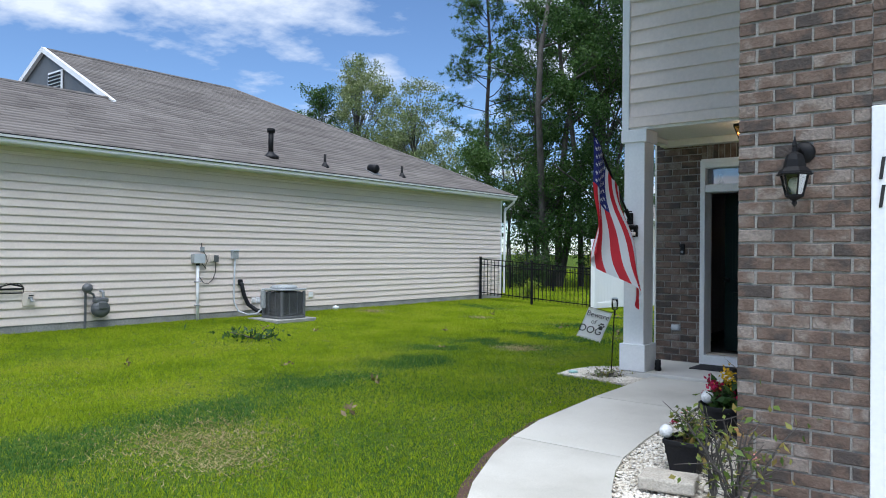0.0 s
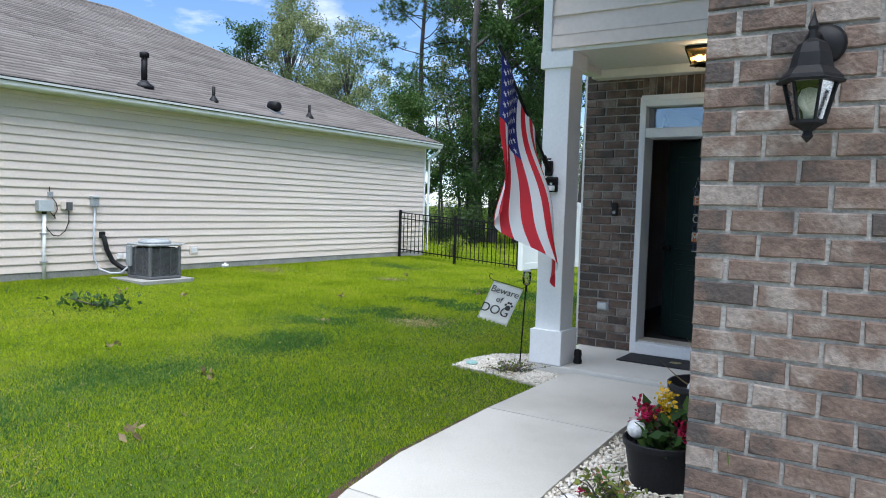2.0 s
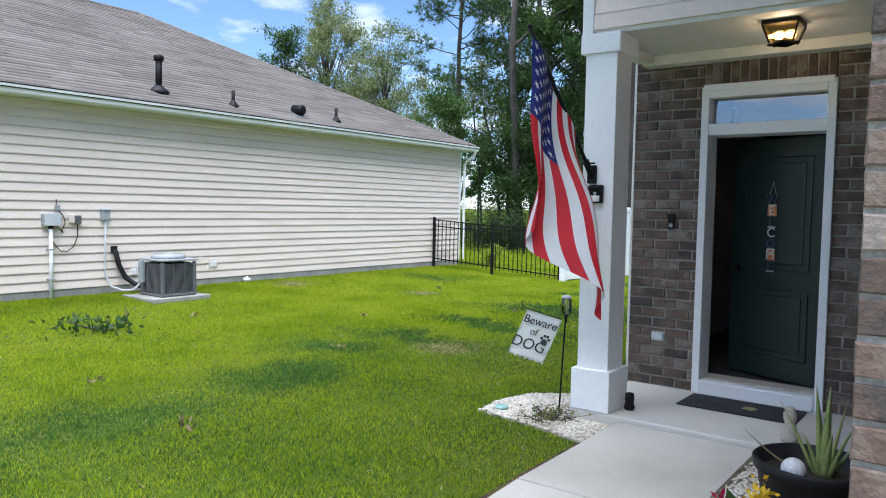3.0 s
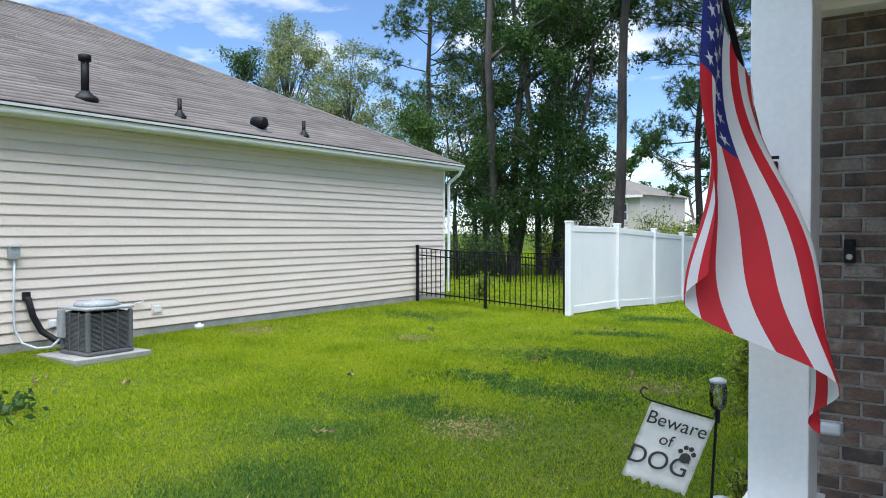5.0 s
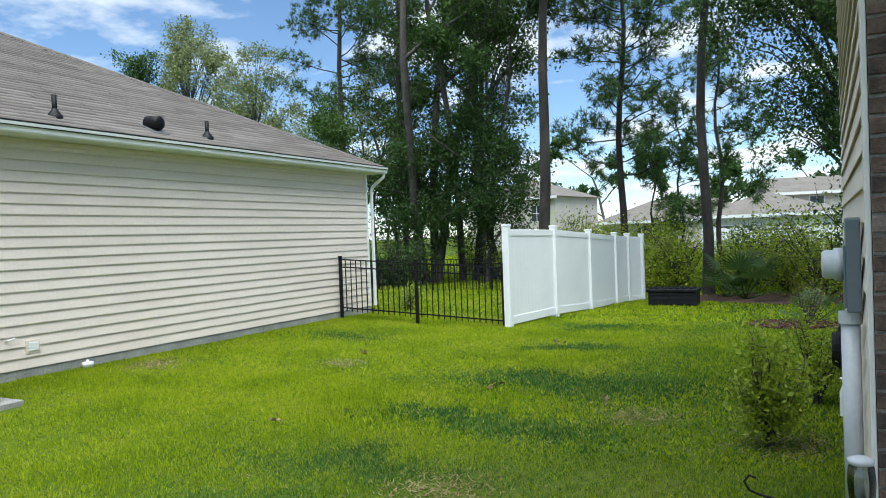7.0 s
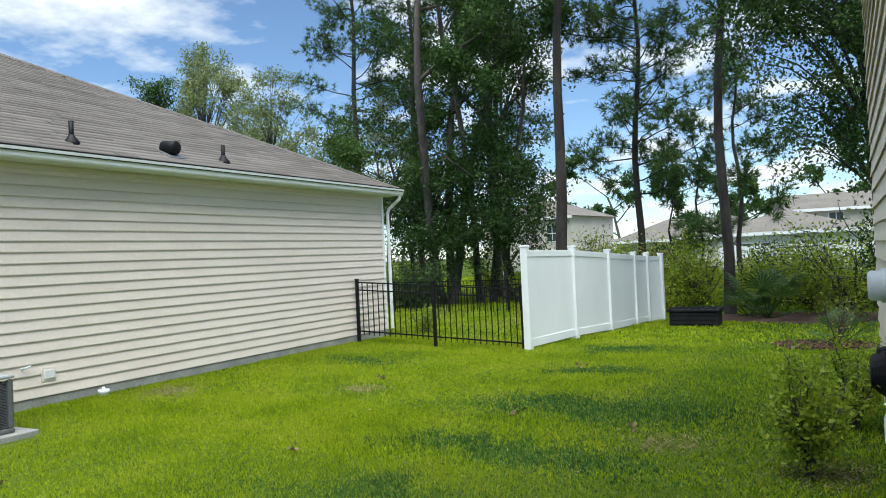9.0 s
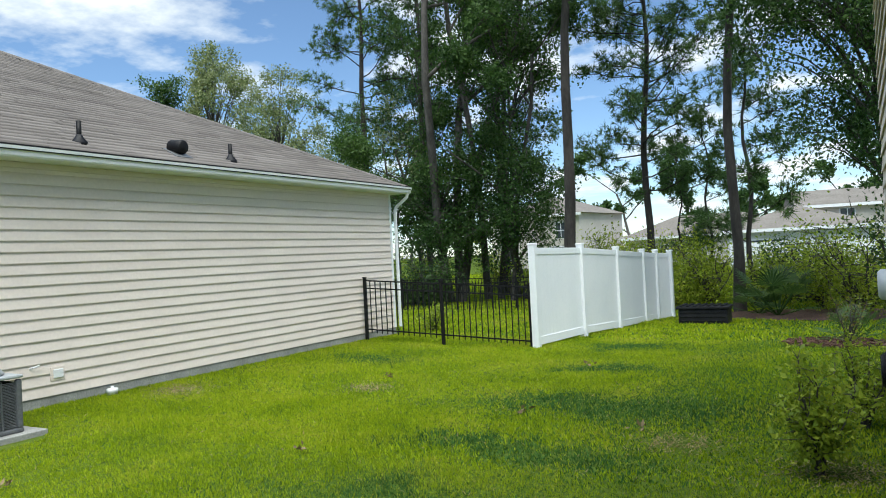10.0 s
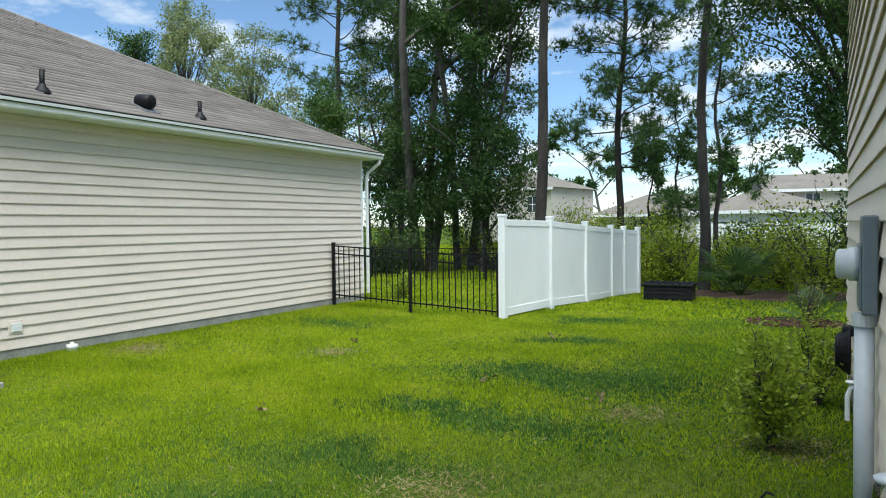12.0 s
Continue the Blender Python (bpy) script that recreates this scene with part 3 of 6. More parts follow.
# gutter with rolled front edge
gut = bmesh.new()
gprof = [(0.30, 0.0), (0.385, 0.0), (0.40, 0.02), (0.405, 0.06), (0.425, 0.09), (0.43, 0.125), (0.415, 0.125), (0.40, 0.11), (0.31, 0.11), (0.30, 0.11)]
ga = [gut.verts.new((NX - 0.01 + x, -3.3, SOFF - 0.005 + z)) for x, z in gprof]
gb_ = [gut.verts.new((NX - 0.01 + x, 19.25, SOFF - 0.005 + z)) for x, z in gprof]
for i in range(len(gprof) - 1):
    gut.faces.new((ga[i], ga[i + 1], gb_[i + 1], gb_[i]))
gut.faces.new(ga[::-1])
gut.faces.new(gb_)
part("gutter", gut, M_WHITE, nb, "white aluminium gutter")
part("downspout", merge(tube([(NX + 0.35, 19.17, SOFF), (NX + 0.33, 19.17, SOFF - 0.08), (NX + 0.10, 19.10, SOFF - 0.28), (NX + 0.075, 19.08, SOFF - 0.36), (NX + 0.075, 19.08, 0.30)], 0.036, 8), bmesh.new()), M_WHITE, nb)
# shingle roof: courses of shingles stepping up each slope
EX, EYB, EZ, SL = NX + 0.36, 19.22, SOFF + 0.105, 0.5
RX, RYB, FRONT_Y = -18.0, 13.26, 8.05
LX = -14.9                                   # lower front ridge
rs = bmesh.new()


def roof_z(x):
    return EZ + SL * (EX - x)


def face(bm, pts):
    bm.faces.new([bm.verts.new(p) for p in pts])


face(rs, [(EX, FRONT_Y, EZ), (EX, EYB, EZ), (RX, RYB, roof_z(RX)), (RX, FRONT_Y, roof_z(RX))])
face(rs, [(EX, EYB, EZ), (2 * RX - EX, EYB, EZ), (RX, RYB, roof_z(RX))])
face(rs, [(2 * RX - EX, EYB, EZ), (2 * RX - EX, FRONT_Y, EZ), (RX, FRONT_Y, roof_z(RX)), (RX, RYB, roof_z(RX))])
face(rs, [(EX, -3.4, EZ), (EX, FRONT_Y, EZ), (LX, FRONT_Y, roof_z(LX)), (LX, -3.4, roof_z(LX))])
face(rs, [(2 * RX - EX, -3.4, EZ), (LX, -3.4, roof_z(LX)), (LX, FRONT_Y, roof_z(LX)), (2 * RX - EX, FRONT_Y, EZ)])
ext = bmesh.ops.extrude_face_region(rs, geom=rs.faces[:])
bmesh.ops.translate(rs, verts=[v for v in ext["geom"] if isinstance(v, bmesh.types.BMVert)], vec=(0, 0, -0.03))
roof_n = part("roof", rs, M_SHINGLE, nb, "weathered brown asphalt shingle roof")
part("drip_edge", box((EX - 0.03, -3.4, EZ - 0.035), (EX + 0.054, EYB, EZ + 0.036), 0.003), M_BLACK, nb)

# shingle courses of the side slope, each tab a thin wedge
rnd = random.Random(4)
sv, sf = [], []
n_course = 46
ux = (EX - RX) / n_course
for i in range(n_course):
    xa, xb = EX - i * ux, EX - (i + 1) * ux
    ymax = EYB - (i + 0.5) * ux * (EYB - RYB) / (EX - RX)
    ymin = -3.4 if xb > LX else FRONT_Y
    y = ymin
    while y < ymax:
        w = min(rnd.uniform(0.25, 0.95), ymax - y)
        lift, k = rnd.choice((0.004, 0.009, 0.014)), len(sv)
        za, zb = roof_z(xa), roof_z(xb)
        sv += [(xa, y, za + 0.012 + lift), (xa, y + w - 0.004, za + 0.012 + lift), (xb, y + w - 0.004, zb + 0.003), (xb, y, zb + 0.003), (xa, y, za), (xa, y + w - 0.004, za)]
        sf += [(k, k + 1, k + 2, k + 3), (k + 4, k + 5, k + 1, k)]
        y += w
M_TAB = island_material("shingle_tab", [(0.115, 0.103, 0.096), (0.15, 0.135, 0.126), (0.185, 0.168, 0.157)], 0.95, 0.0, patch=0.6)
tagged(array_mesh("shingles", sv, sf, M_TAB, nb), kind="stuff")
# hip cap and ridge cap
for p, q in (((EX, EYB, EZ), (RX, RYB, roof_z(RX))), ((RX, RYB, roof_z(RX)), (RX, FRONT_Y, roof_z(RX))), ((LX, FRONT_Y, roof_z(LX)), (LX, -3.4, roof_z(LX)))):
    part("ridge_cap", tube([p, q], 0.045, 8), M_SHINGLE, nb)
# front gable above the lower roof, its shade painted as dark grey
gab = bmesh.new()
face(gab, [(LX + 0.3, FRONT_Y + 0.03, roof_z(LX + 0.3)), (RX, FRONT_Y + 0.03, roof_z(RX) - 0.05), (2 * RX - LX - 0.3, FRONT_Y + 0.03, roof_z(LX + 0.3))])
part("gable", gab, M_DARKGREY, nb)
for s in (1, -1):
    a_, b_ = Vector((RX, FRONT_Y - 0.06, roof_z(RX) - 0.08)), Vector((RX + s * (LX - RX + 0.2), FRONT_Y - 0.06, roof_z(LX + 0.2) - 0.08))
    rk = bmesh.new()
    up = Vector((0, 0, 0.13))
    dy = Vector((0, 0.08, 0))
    q = [a_, b_, b_ + up, a_ + up]
    lo, hi = [rk.verts.new(p) for p in q], [rk.verts.new(p + dy) for p in q]
    rk.faces.new(lo)
    rk.faces.new(hi[::-1])
    for i in range(4):
        rk.faces.new((lo[i], lo[(i + 1) % 4], hi[(i + 1) % 4], hi[i]))
    part("rake_board", rk, M_WHITE, nb)
gv_ = part("gable_vent", box((RX + 0.25, FRONT_Y - 0.02, 5.05), (RX + 0.95, FRONT_Y + 0.02, 5.6), 0.01), M_WHITE, nb)
for i in range(6):
    part("slat", box((RX + 0.30, FRONT_Y - 0.035, 5.09 + i * 0.082), (RX + 0.90, FRONT_Y - 0.021, 5.14 + i * 0.082), 0.004), M_BLACK, gv_)


# ---- roof pipes ----
def roof_pipe(y, x, h, r, cap, label):
    z = roof_z(x)
    t = thing("roof_vent", (x, y, z), label, "roof vent", "pipes on the shingle roof")
    part("flashing", lathe([(r * 3.2, -0.06), (r * 3.2, 0.0), (r * 1.5, 0.07), (r * 1.15, 0.10)], (x, y, z), 16), M_PLASTIC, t, smooth=True)
    part("pipe", lathe([(r, -0.05), (r, h)], (x, y, z), 16), M_BLACK, t, smooth=True)
    if cap:
        part("cap", lathe([(r * 1.1, h - 0.09), (r * 1.55, h - 0.08), (r * 1.55, h), (r * 0.9, h + 0.015), (0, h + 0.02)], (x, y, z), 16), M_BLACK, t, smooth=True)


roof_pipe(10.48, -12.70, 0.60, 0.055, True, "tall black flue pipe with cap on shingle roof")
roof_pipe(11.89, -12.52, 0.28, 0.032, False, "short black plumbing vent pipe on shingle roof")
roof_pipe(14.54, -12.50, 0.27, 0.032, False, "short black plumbing vent pipe on shingle roof")
hood = thing("roof_vent", (-12.52, 13.48, roof_z(-12.52)), "low black hooded exhaust vent on shingle roof", "roof vent", "pipes on the shingle roof")
part("flashing", box((-12.70, 13.33, roof_z(-12.52) - 0.07), (-12.34, 13.63, roof_z(-12.52) + 0.02), 0.01, turn=pose(0, 0, 0, 0, 26.5, 0)), M_DARKGREY, hood)
part("hood", lathe([(0.09, -0.13), (0.105, -0.12), (0.105, 0.10), (0.09, 0.12), (0.0, 0.13)], (-12.50, 13.48, roof_z(-12.52) + 0.10), 18, axis=(1, 0.1, -0.1)), M_BLACK, hood, smooth=True)

# ---- services on the neighbour's wall ----
WX = NX + 0.02
tb = thing("utility_box", (WX, 8.47, 1.27), "pale grey utility box with white conduit on siding", "utility box")
part("body", box((WX - 0.005, 8.345, 1.27), (WX + 0.10, 8.60, 1.44), 0.012), M_GREYBOX, tb)
part("lid", box((WX + 0.098, 8.355, 1.265), (WX + 0.115, 8.59, 1.445), 0.006), M_PVC, tb)
part("conduit", tube([(WX + 0.05, 8.467, 1.275), (WX + 0.05, 8.467, 0.10)], 0.03, 10), M_WHITE, tb, smooth=True)
part("hub", lathe([(0.038, 0.0), (0.038, 0.05)], (WX + 0.05, 8.467, 1.22), 12), M_BLACK, tb)
for y, z in ((8.467, 0.9), (8.467, 0.45)):
    part("strap", box((WX - 0.004, y - 0.05, z), (WX + 0.085, y + 0.05, z + 0.02), 0.004), M_GREYBOX, tb)
sb = thing("junction_box", (WX, 8.57, 1.50), "small grey junction box with thin cable on siding", "junction box")
part("body", box((WX - 0.005, 8.54, 1.49), (WX + 0.06, 8.61, 1.58), 0.008), M_GREYBOX, sb)
part("mast", tube([(WX + 0.03, 8.56, 1.58), (WX + 0.03, 8.56, 1.66)], 0.008), M_BLACK, sb)
part("cable", tube([(WX + 0.03, 8.60, 1.49), (WX + 0.03, 8.67, 1.40), (WX + 0.03, 8.69, 1.30), (WX + 0.03, 8.64, 1.20), (WX + 0.03, 8.66, 1.15), (WX + 0.03, 8.58, 1.25), (WX + 0.04, 8.55, 1.28)], 0.007, 6), M_BLACK, sb)
cb = thing("cable_box", (WX, 8.85, 1.30), "grey cable box with looping black wire on siding", "cable box")
part("body", box((WX - 0.005, 8.755, 1.30), (WX + 0.045, 8.83, 1.43), 0.006), M_SIDING, cb)
part("cover", box((WX - 0.004, 8.832, 1.285), (WX + 0.07, 8.925, 1.42), 0.008), M_DARKGREY, cb)
part("wire", tube([(WX + 0.03, 8.88, 1.29), (WX + 0.03, 8.88, 1.10), (WX + 0.03, 8.82, 0.95), (WX + 0.03, 8.72, 0.87), (WX + 0.03, 8.62, 0.88), (WX + 0.03, 8.53, 0.98), (WX + 0.03, 8.49, 1.06)], 0.008, 6), M_BLACK, cb)
db = thing("disconnect_box", (WX, 9.31, 1.35), "blue-grey electrical disconnect box with flexible conduit on siding", "disconnect box")
part("body", box((WX - 0.005, 9.25, 1.35), (WX + 0.09, 9.375, 1.50), 0.008), M_GREYBOX, db)
part("hood", box((WX - 0.004, 9.245, 1.501), (WX + 0.11, 9.38, 1.53), 0.008), M_PVC, db)
part("conduit", tube([(WX + 0.045, 9.32, 1.355), (WX + 0.045, 9.30, 0.75), (WX + 0.045, 9.31, 0.48), (WX + 0.12, 9.36, 0.30), (WX + 0.30, 9.45, 0.24), (-11.98, 9.58, 0.25), (-11.85, 9.62, 0.36)], 0.016, 8), M_PVC, db, smooth=True)
ls = thing("line_set", (WX, 9.5, 0.85), "thick black insulated refrigerant line curving down siding", "refrigerant line")
part("sleeve", tube([(WX - 0.01, 9.46, 0.86), (WX + 0.05, 9.48, 0.84), (WX + 0.06, 9.53, 0.62), (WX + 0.09, 9.62, 0.42), (WX + 0.20, 9.74, 0.30), (WX + 0.40, 9.85, 0.27), (-11.86, 9.88, 0.30)], 0.042, 10), M_PLASTIC, ls, smooth=True)
part("pipe_cover", box((WX - 0.005, 9.42, 0.82), (WX + 0.04, 9.52, 0.93), 0.01), M_PLASTIC, ls)
for y in (9.80, 9.92):
    o = thing("outdoor_outlet", (WX, y, 0.45), "small white weatherproof outlet cover on siding", "outlet", "outlets beside the condenser")
    part("plate", box((WX - 0.006, y - 0.045, 0.44), (WX + 0.022, y + 0.045, 0.55), 0.006), M_WHITE, o)
    part("cover", box((WX + 0.021, y - 0.034, 0.45), (WX + 0.05, y + 0.034, 0.54), 0.01), M_WHITE, o)
wv = thing("wall_vent", (WX, 11.35, 0.5), "square white vent block set in the siding", "wall vent")
part("block", box((WX - 0.006, 11.26, 0.47), (WX + 0.012, 11.45, 0.64), 0.006), M_SIDING, wv)
part("hood", box((WX + 0.011, 11.29, 0.50), (WX + 0.026, 11.42, 0.61), 0.008), M_WHITE, wv)
hk = thing("wall_hook", (WX, 11.05, 0.62), "small pale pipe stub on the siding", "pipe stub")
part("stub", tube([(WX - 0.01, 11.02, 0.66), (WX + 0.04, 11.03, 0.67), (WX + 0.06, 11.10, 0.69)], 0.012), M_WHITE, hk)
clo = thing("cleanout_cap", (-12.24, 12.0, 0.2), "white plastic sewer cleanout cap in the grass", "cleanout cap")
part("pipe", lathe([(0.062, -0.06), (0.062, 0.05), (0.07, 0.055), (0.07, 0.10), (0.02, 0.105), (0.02, 0.13), (0, 0.131)], (-12.24, 12.0, 0.16), 20), M_WHITE, clo, smooth=True)
fa_ = thing("hose_hanger", (WX, 5.14, 0.82), "wire hose hanger with curled scroll on siding", "hose hanger")
for k in range(4):
    a0 = -0.19 + k * 0.127
    part("scroll", tube([(WX + 0.03 + 0.02 * k, 5.14 - 0.2, 0.82), (WX + 0.12, 5.14 - 0.17, 0.90 + 0.01 * k), (WX + 0.13, 5.14 + a0 * 0.5, 0.97), (WX + 0.12, 5.14 + 0.17, 0.90), (WX + 0.03, 5.14 + 0.2, 0.82)], 0.007, 6), M_BLACK, fa_)
part("rail", tube([(WX + 0.02, 4.93, 0.81), (WX + 0.02, 5.35, 0.81)], 0.008), M_BLACK, fa_)
part("back_bar", box((WX - 0.005, 4.93, 0.86), (WX + 0.012, 5.35, 0.89), 0.003), M_BLACK, fa_)
sp = thing("spigot", (WX, 5.42, 0.62), "garden spigot on a square beige mounting block", "spigot")
part("block", box((WX - 0.006, 5.33, 0.60), (WX + 0.03, 5.52, 0.82), 0.008), M_SIDING, sp)
part("tap", tube([(WX + 0.02, 5.43, 0.73), (WX + 0.10, 5.43, 0.73), (WX + 0.13, 5.43, 0.67)], 0.022, 10), M_GREYBOX, sp)
part("wheel", lathe([(0.035, 0.0), (0.04, 0.008), (0.035, 0.016)], (WX + 0.10, 5.43, 0.76), 12), M_BLACK, sp)
gm = thing("gas_meter", (WX + 0.1, 6.5, 0.13), "grey gas meter with regulator and riser pipe", "gas meter")
part("riser", tube([(WX + 0.08, 6.30, 0.05), (WX + 0.08, 6.30, 0.80)], 0.022, 10), M_DARKGREY, gm)
part("regulator", lathe([(0.03, -0.07), (0.075, -0.05), (0.085, 0.0), (0.075, 0.04), (0.03, 0.06)], (WX + 0.13, 6.31, 0.86), 16, axis=(1, 0, 0.2)), M_DARKGREY, gm, smooth=True)
part("inlet_pipe", tube([(WX + 0.09, 6.31, 0.80), (WX + 0.09, 6.36, 0.78), (WX + 0.09, 6.43, 0.75), (WX + 0.09, 6.45, 0.68)], 0.02, 10), M_DARKGREY, gm)
part("meter_body", lathe([(0.06, -0.09), (0.13, -0.08), (0.15, -0.03), (0.15, 0.03), (0.13, 0.08), (0.06, 0.09)], (WX + 0.12, 6.54, 0.50), 20, axis=(1, 0, 0)), M_DARKGREY, gm, smooth=True)
part("index", box((WX + 0.14, 6.47, 0.50), (WX + 0.23, 6.60, 0.62), 0.012), M_DARKGREY, gm)
part("meter_top", box((WX + 0.05, 6.42, 0.60), (WX + 0.19, 6.66, 0.69), 0.03), M_DARKGREY, gm)
part("outlet_pipe", tube([(WX + 0.10, 6.60, 0.68), (WX + 0.10, 6.60, 0.78), (WX + 0.06, 6.60, 0.80), (WX - 0.02, 6.60, 0.80)], 0.02, 10), M_GREYBOX, gm)

# ---- air conditioner on its pad ----
pad = thing("condenser_pad", (-11.5, 9.82, 0.1), "thin grey concrete pad under the air conditioner", "equipment pad")
part("slab", box((-12.05, 9.42, 0.0), (-11.14, 10.42, 0.178), 0.01), M_FOUND, pad)
ac = thing("air_conditioner", (-11.56, 9.93, 0.179), "dark grey outdoor air conditioner with louvred sides", "air conditioner")
ax0, ax1, ay0, ay1, az0, az1 = -11.87, -11.25, 9.62, 10.24, 0.179, 0.765
part("base", box((ax0, ay0, az0), (ax1, ay1, az0 + 0.05), 0.015), M_DARKGREY, ac)
part("coil", box((ax0 + 0.035, ay0 + 0.035, az0 + 0.05), (ax1 - 0.035, ay1 - 0.035, az1 - 0.06), 0.05), M_BLACK, ac)
for i in range(30):
    z = az0 + 0.062 + i * 0.0152
    part("louvre", box((ax0 + 0.02, ay0 + 0.02, z), (ax1 - 0.02, ay1 - 0.02, z + 0.008), 0.0035), M_DARKGREY, ac)
for x in (ax0, ax1 - 0.06):
    for y in (ay0, ay1 - 0.06):
        part("corner_post", box((x, y, az0 + 0.045), (x + 0.06, y + 0.06, az1 - 0.045), 0.022), M_DARKGREY, ac)
side = ax1 - ax0
for k in range(2):
    f = (k + 1) / 3
    part("rib", box((ax0 + f * side - 0.006, ay0 + 0.010, az0 + 0.05), (ax0 + f * side + 0.006, ay0 + 0.03, az1 - 0.05), 0.003), M_DARKGREY, ac)
    part("rib", box((ax1 - 0.03, ay0 + f * side - 0.006, az0 + 0.05), (ax1 - 0.010, ay0 + f * side + 0.006, az1 - 0.05), 0.003), M_DARKGREY, ac)
part("top_cover", box((ax0 - 0.010, ay0 - 0.010, az1 - 0.035), (ax1 + 0.010, ay1 + 0.010, az1), 0.014), M_GREYBOX, ac)
fan_c = ((ax0 + ax1) / 2, (ay0 + ay1) / 2)
guard = part("fan_guard", lathe([(0.26, 0.0), (0.27, 0.02), (0.235, 0.06), (0.22, 0.066), (0.228, 0.05), (0.25, 0.015)], (*fan_c, az1), 28), M_GREYBOX, ac, smooth=True)
for k in range(8):
    r = 0.02 + k * 0.026
    part("ring", lathe([(r, 0.062), (r + 0.004, 0.066), (r + 0.008, 0.062)], (*fan_c, az1 + 0.010 * (1 - k / 8)), 28), M_GREYBOX, guard)
part("motor_cap", lathe([(0.08, 0.0), (0.08, 0.055), (0.04, 0.068), (0, 0.070)], (*fan_c, az1), 20), M_DARKGREY, ac)
part("control_panel", box((ax0 + 0.01, ay0 - 0.035, az0 + 0.20), (ax0 + 0.12, ay0 + 0.02, az1 - 0.04), 0.008), M_GREYBOX, ac)


# ---- black picket fences ----
def picket_mesh(h):
    me = bpy.data.meshes.new("picket")
    bm = box((-0.008, -0.008, 0), (0.008, 0.008, h))
    bm.to_mesh(me)
    bm.free()
    me.materials.append(M_BLACK)
    return me


def picket_fence(name, p, q, zp, zq, h, posts, label, step=0.118, joined=False):
    p, q = Vector((*p, zp)), Vector((*q, zq))
    t = thing(name, p, label, "fence")
    d = (q - p)
    n = int(d.length / step)
    me = picket_mesh(h - 0.06)
    bmj = bmesh.new()
    for i in range(1, n):
        c = p + d * (i / n)
        if joined:
            box((c.x - 0.008, c.y - 0.008, c.z + 0.05), (c.x + 0.008, c.y + 0.008, c.z + h - 0.01), 0, bmj)
        else:
            ob = new("picket", me)
            ob.parent = t
            ob.location = c + Vector((0, 0, 0.05)) - p
    if joined:
        tagged(part("pickets", bmj, M_BLACK, t), kind="stuff")
    else:
        bmj.free()
    for z in (0.12, h - 0.17, h - 0.02):
        part("rail", tube([p + Vector((0, 0, z)), q + Vector((0, 0, z))], 0.018, 4), M_BLACK, t)
    for f in posts:
        c = p + d * f
        post = part("post", box((c.x - 0.028, c.y - 0.028, c.z - 0.1), (c.x + 0.028, c.y + 0.028, c.z + h + 0.03), 0.004), M_BLACK, t)
        part("post_cap", box((c.x - 0.034, c.y - 0.034, c.z + h + 0.03), (c.x + 0.034, c.y + 0.034, c.z + h + 0.05), 0.006), M_BLACK, post)
    return t


picket_fence("metal_fence", (-12.30, 17.80), (-8.86, 17.95), 0.26, 0.04, 1.10, (0, 0.49, 1), "black metal picket fence across the side yard")
picket_fence("metal_fence", (-24.0, 27.6), (-8.9, 27.2), -0.12, -0.2, 1.15, [i / 7 for i in range(8)], "black metal picket fence at back of the yard", 0.115)

# ---- white vinyl fence ----
VP = [(-8.78, 17.98, 0.03), (-8.62, 20.1, 0.0), (-8.50, 22.2, -0.10), (-8.44, 24.3, -0.19), (-8.36, 25.3, -0.23), (-8.12, 25.9, -0.26)]
vf = thing("vinyl_fence", VP[0], "white vinyl privacy fence with square capped posts", "fence")
for x, y, z in VP:
    post = part("post", box((x - 0.064, y - 0.064, z - 0.15), (x + 0.064, y + 0.064, z + 1.83), 0.006), M_VINYL, vf)
    part("post_cap", box((x - 0.075, y - 0.075, z + 1.83), (x + 0.075, y + 0.075, z + 1.87), 0.012), M_VINYL, post)
for (xa, ya, za), (xb, yb, zb) in zip(VP, VP[1:]):
    d = Vector((xb - xa, yb - ya, 0))
    L, ang = d.length, math.degrees(math.atan2(d.y, d.x))
    slope = (zb - za) / L

    def slat(u0, u1, v0, v1, w, bevel):
        bm = box((u0, -w, v0), (u1, w, v1), bevel)
        for v in bm.verts:
            v.co.z += slope * v.co.x
        bm.transform(pose(xa, ya, za, 0, 0, ang))
        return bm

    part("bottom_rail", slat(0.064, L - 0.064, 0.05, 0.20, 0.025, 0.006), M_VINYL, vf)
    part("top_rail", slat(0.064, L - 0.064, 1.66, 1.78, 0.025, 0.006), M_VINYL, vf)
    nb_ = max(2, int(L / 0.155))
    w = (L - 0.13) / nb_
    for i in range(nb_):
        part("board", slat(0.065 + i * w + 0.0003, 0.065 + (i + 1) * w - 0.0003, 0.20, 1.66, 0.011, 0.0015), M_VINYL, vf)

# ---- porch fittings ----
ln = thing("wall_lantern", (-0.876, GAR_Y, 1.97), "black carriage wall lantern with clear glass on brick", "wall lantern")
lx, ly = -0.876, 4.62
part("back_plate", lathe([(0.058, 0.0), (0.062, 0.012), (0.05, 0.03), (0.0, 0.034)], (lx + 0.015, GAR_Y - 0.004, 2.085), 24, axis=(0, -1, 0)), M_BLACK, ln, smooth=True)
part("arm", tube([(lx + 0.01, GAR_Y - 0.03, 2.075), (lx, GAR_Y - 0.09, 2.10), (lx, ly, 2.085), (lx, ly, 2.05)], 0.014, 10), M_BLACK, ln, smooth=True)
part("roof", lathe([(0.088, 1.955), (0.085, 1.965), (0.06, 1.99), (0.052, 2.03), (0.04, 2.06), (0.015, 2.075), (0.012, 2.10), (0.016, 2.11), (0.008, 2.13), (0.0, 2.165)], (lx, ly, 0), 6), M_BLACK, ln)
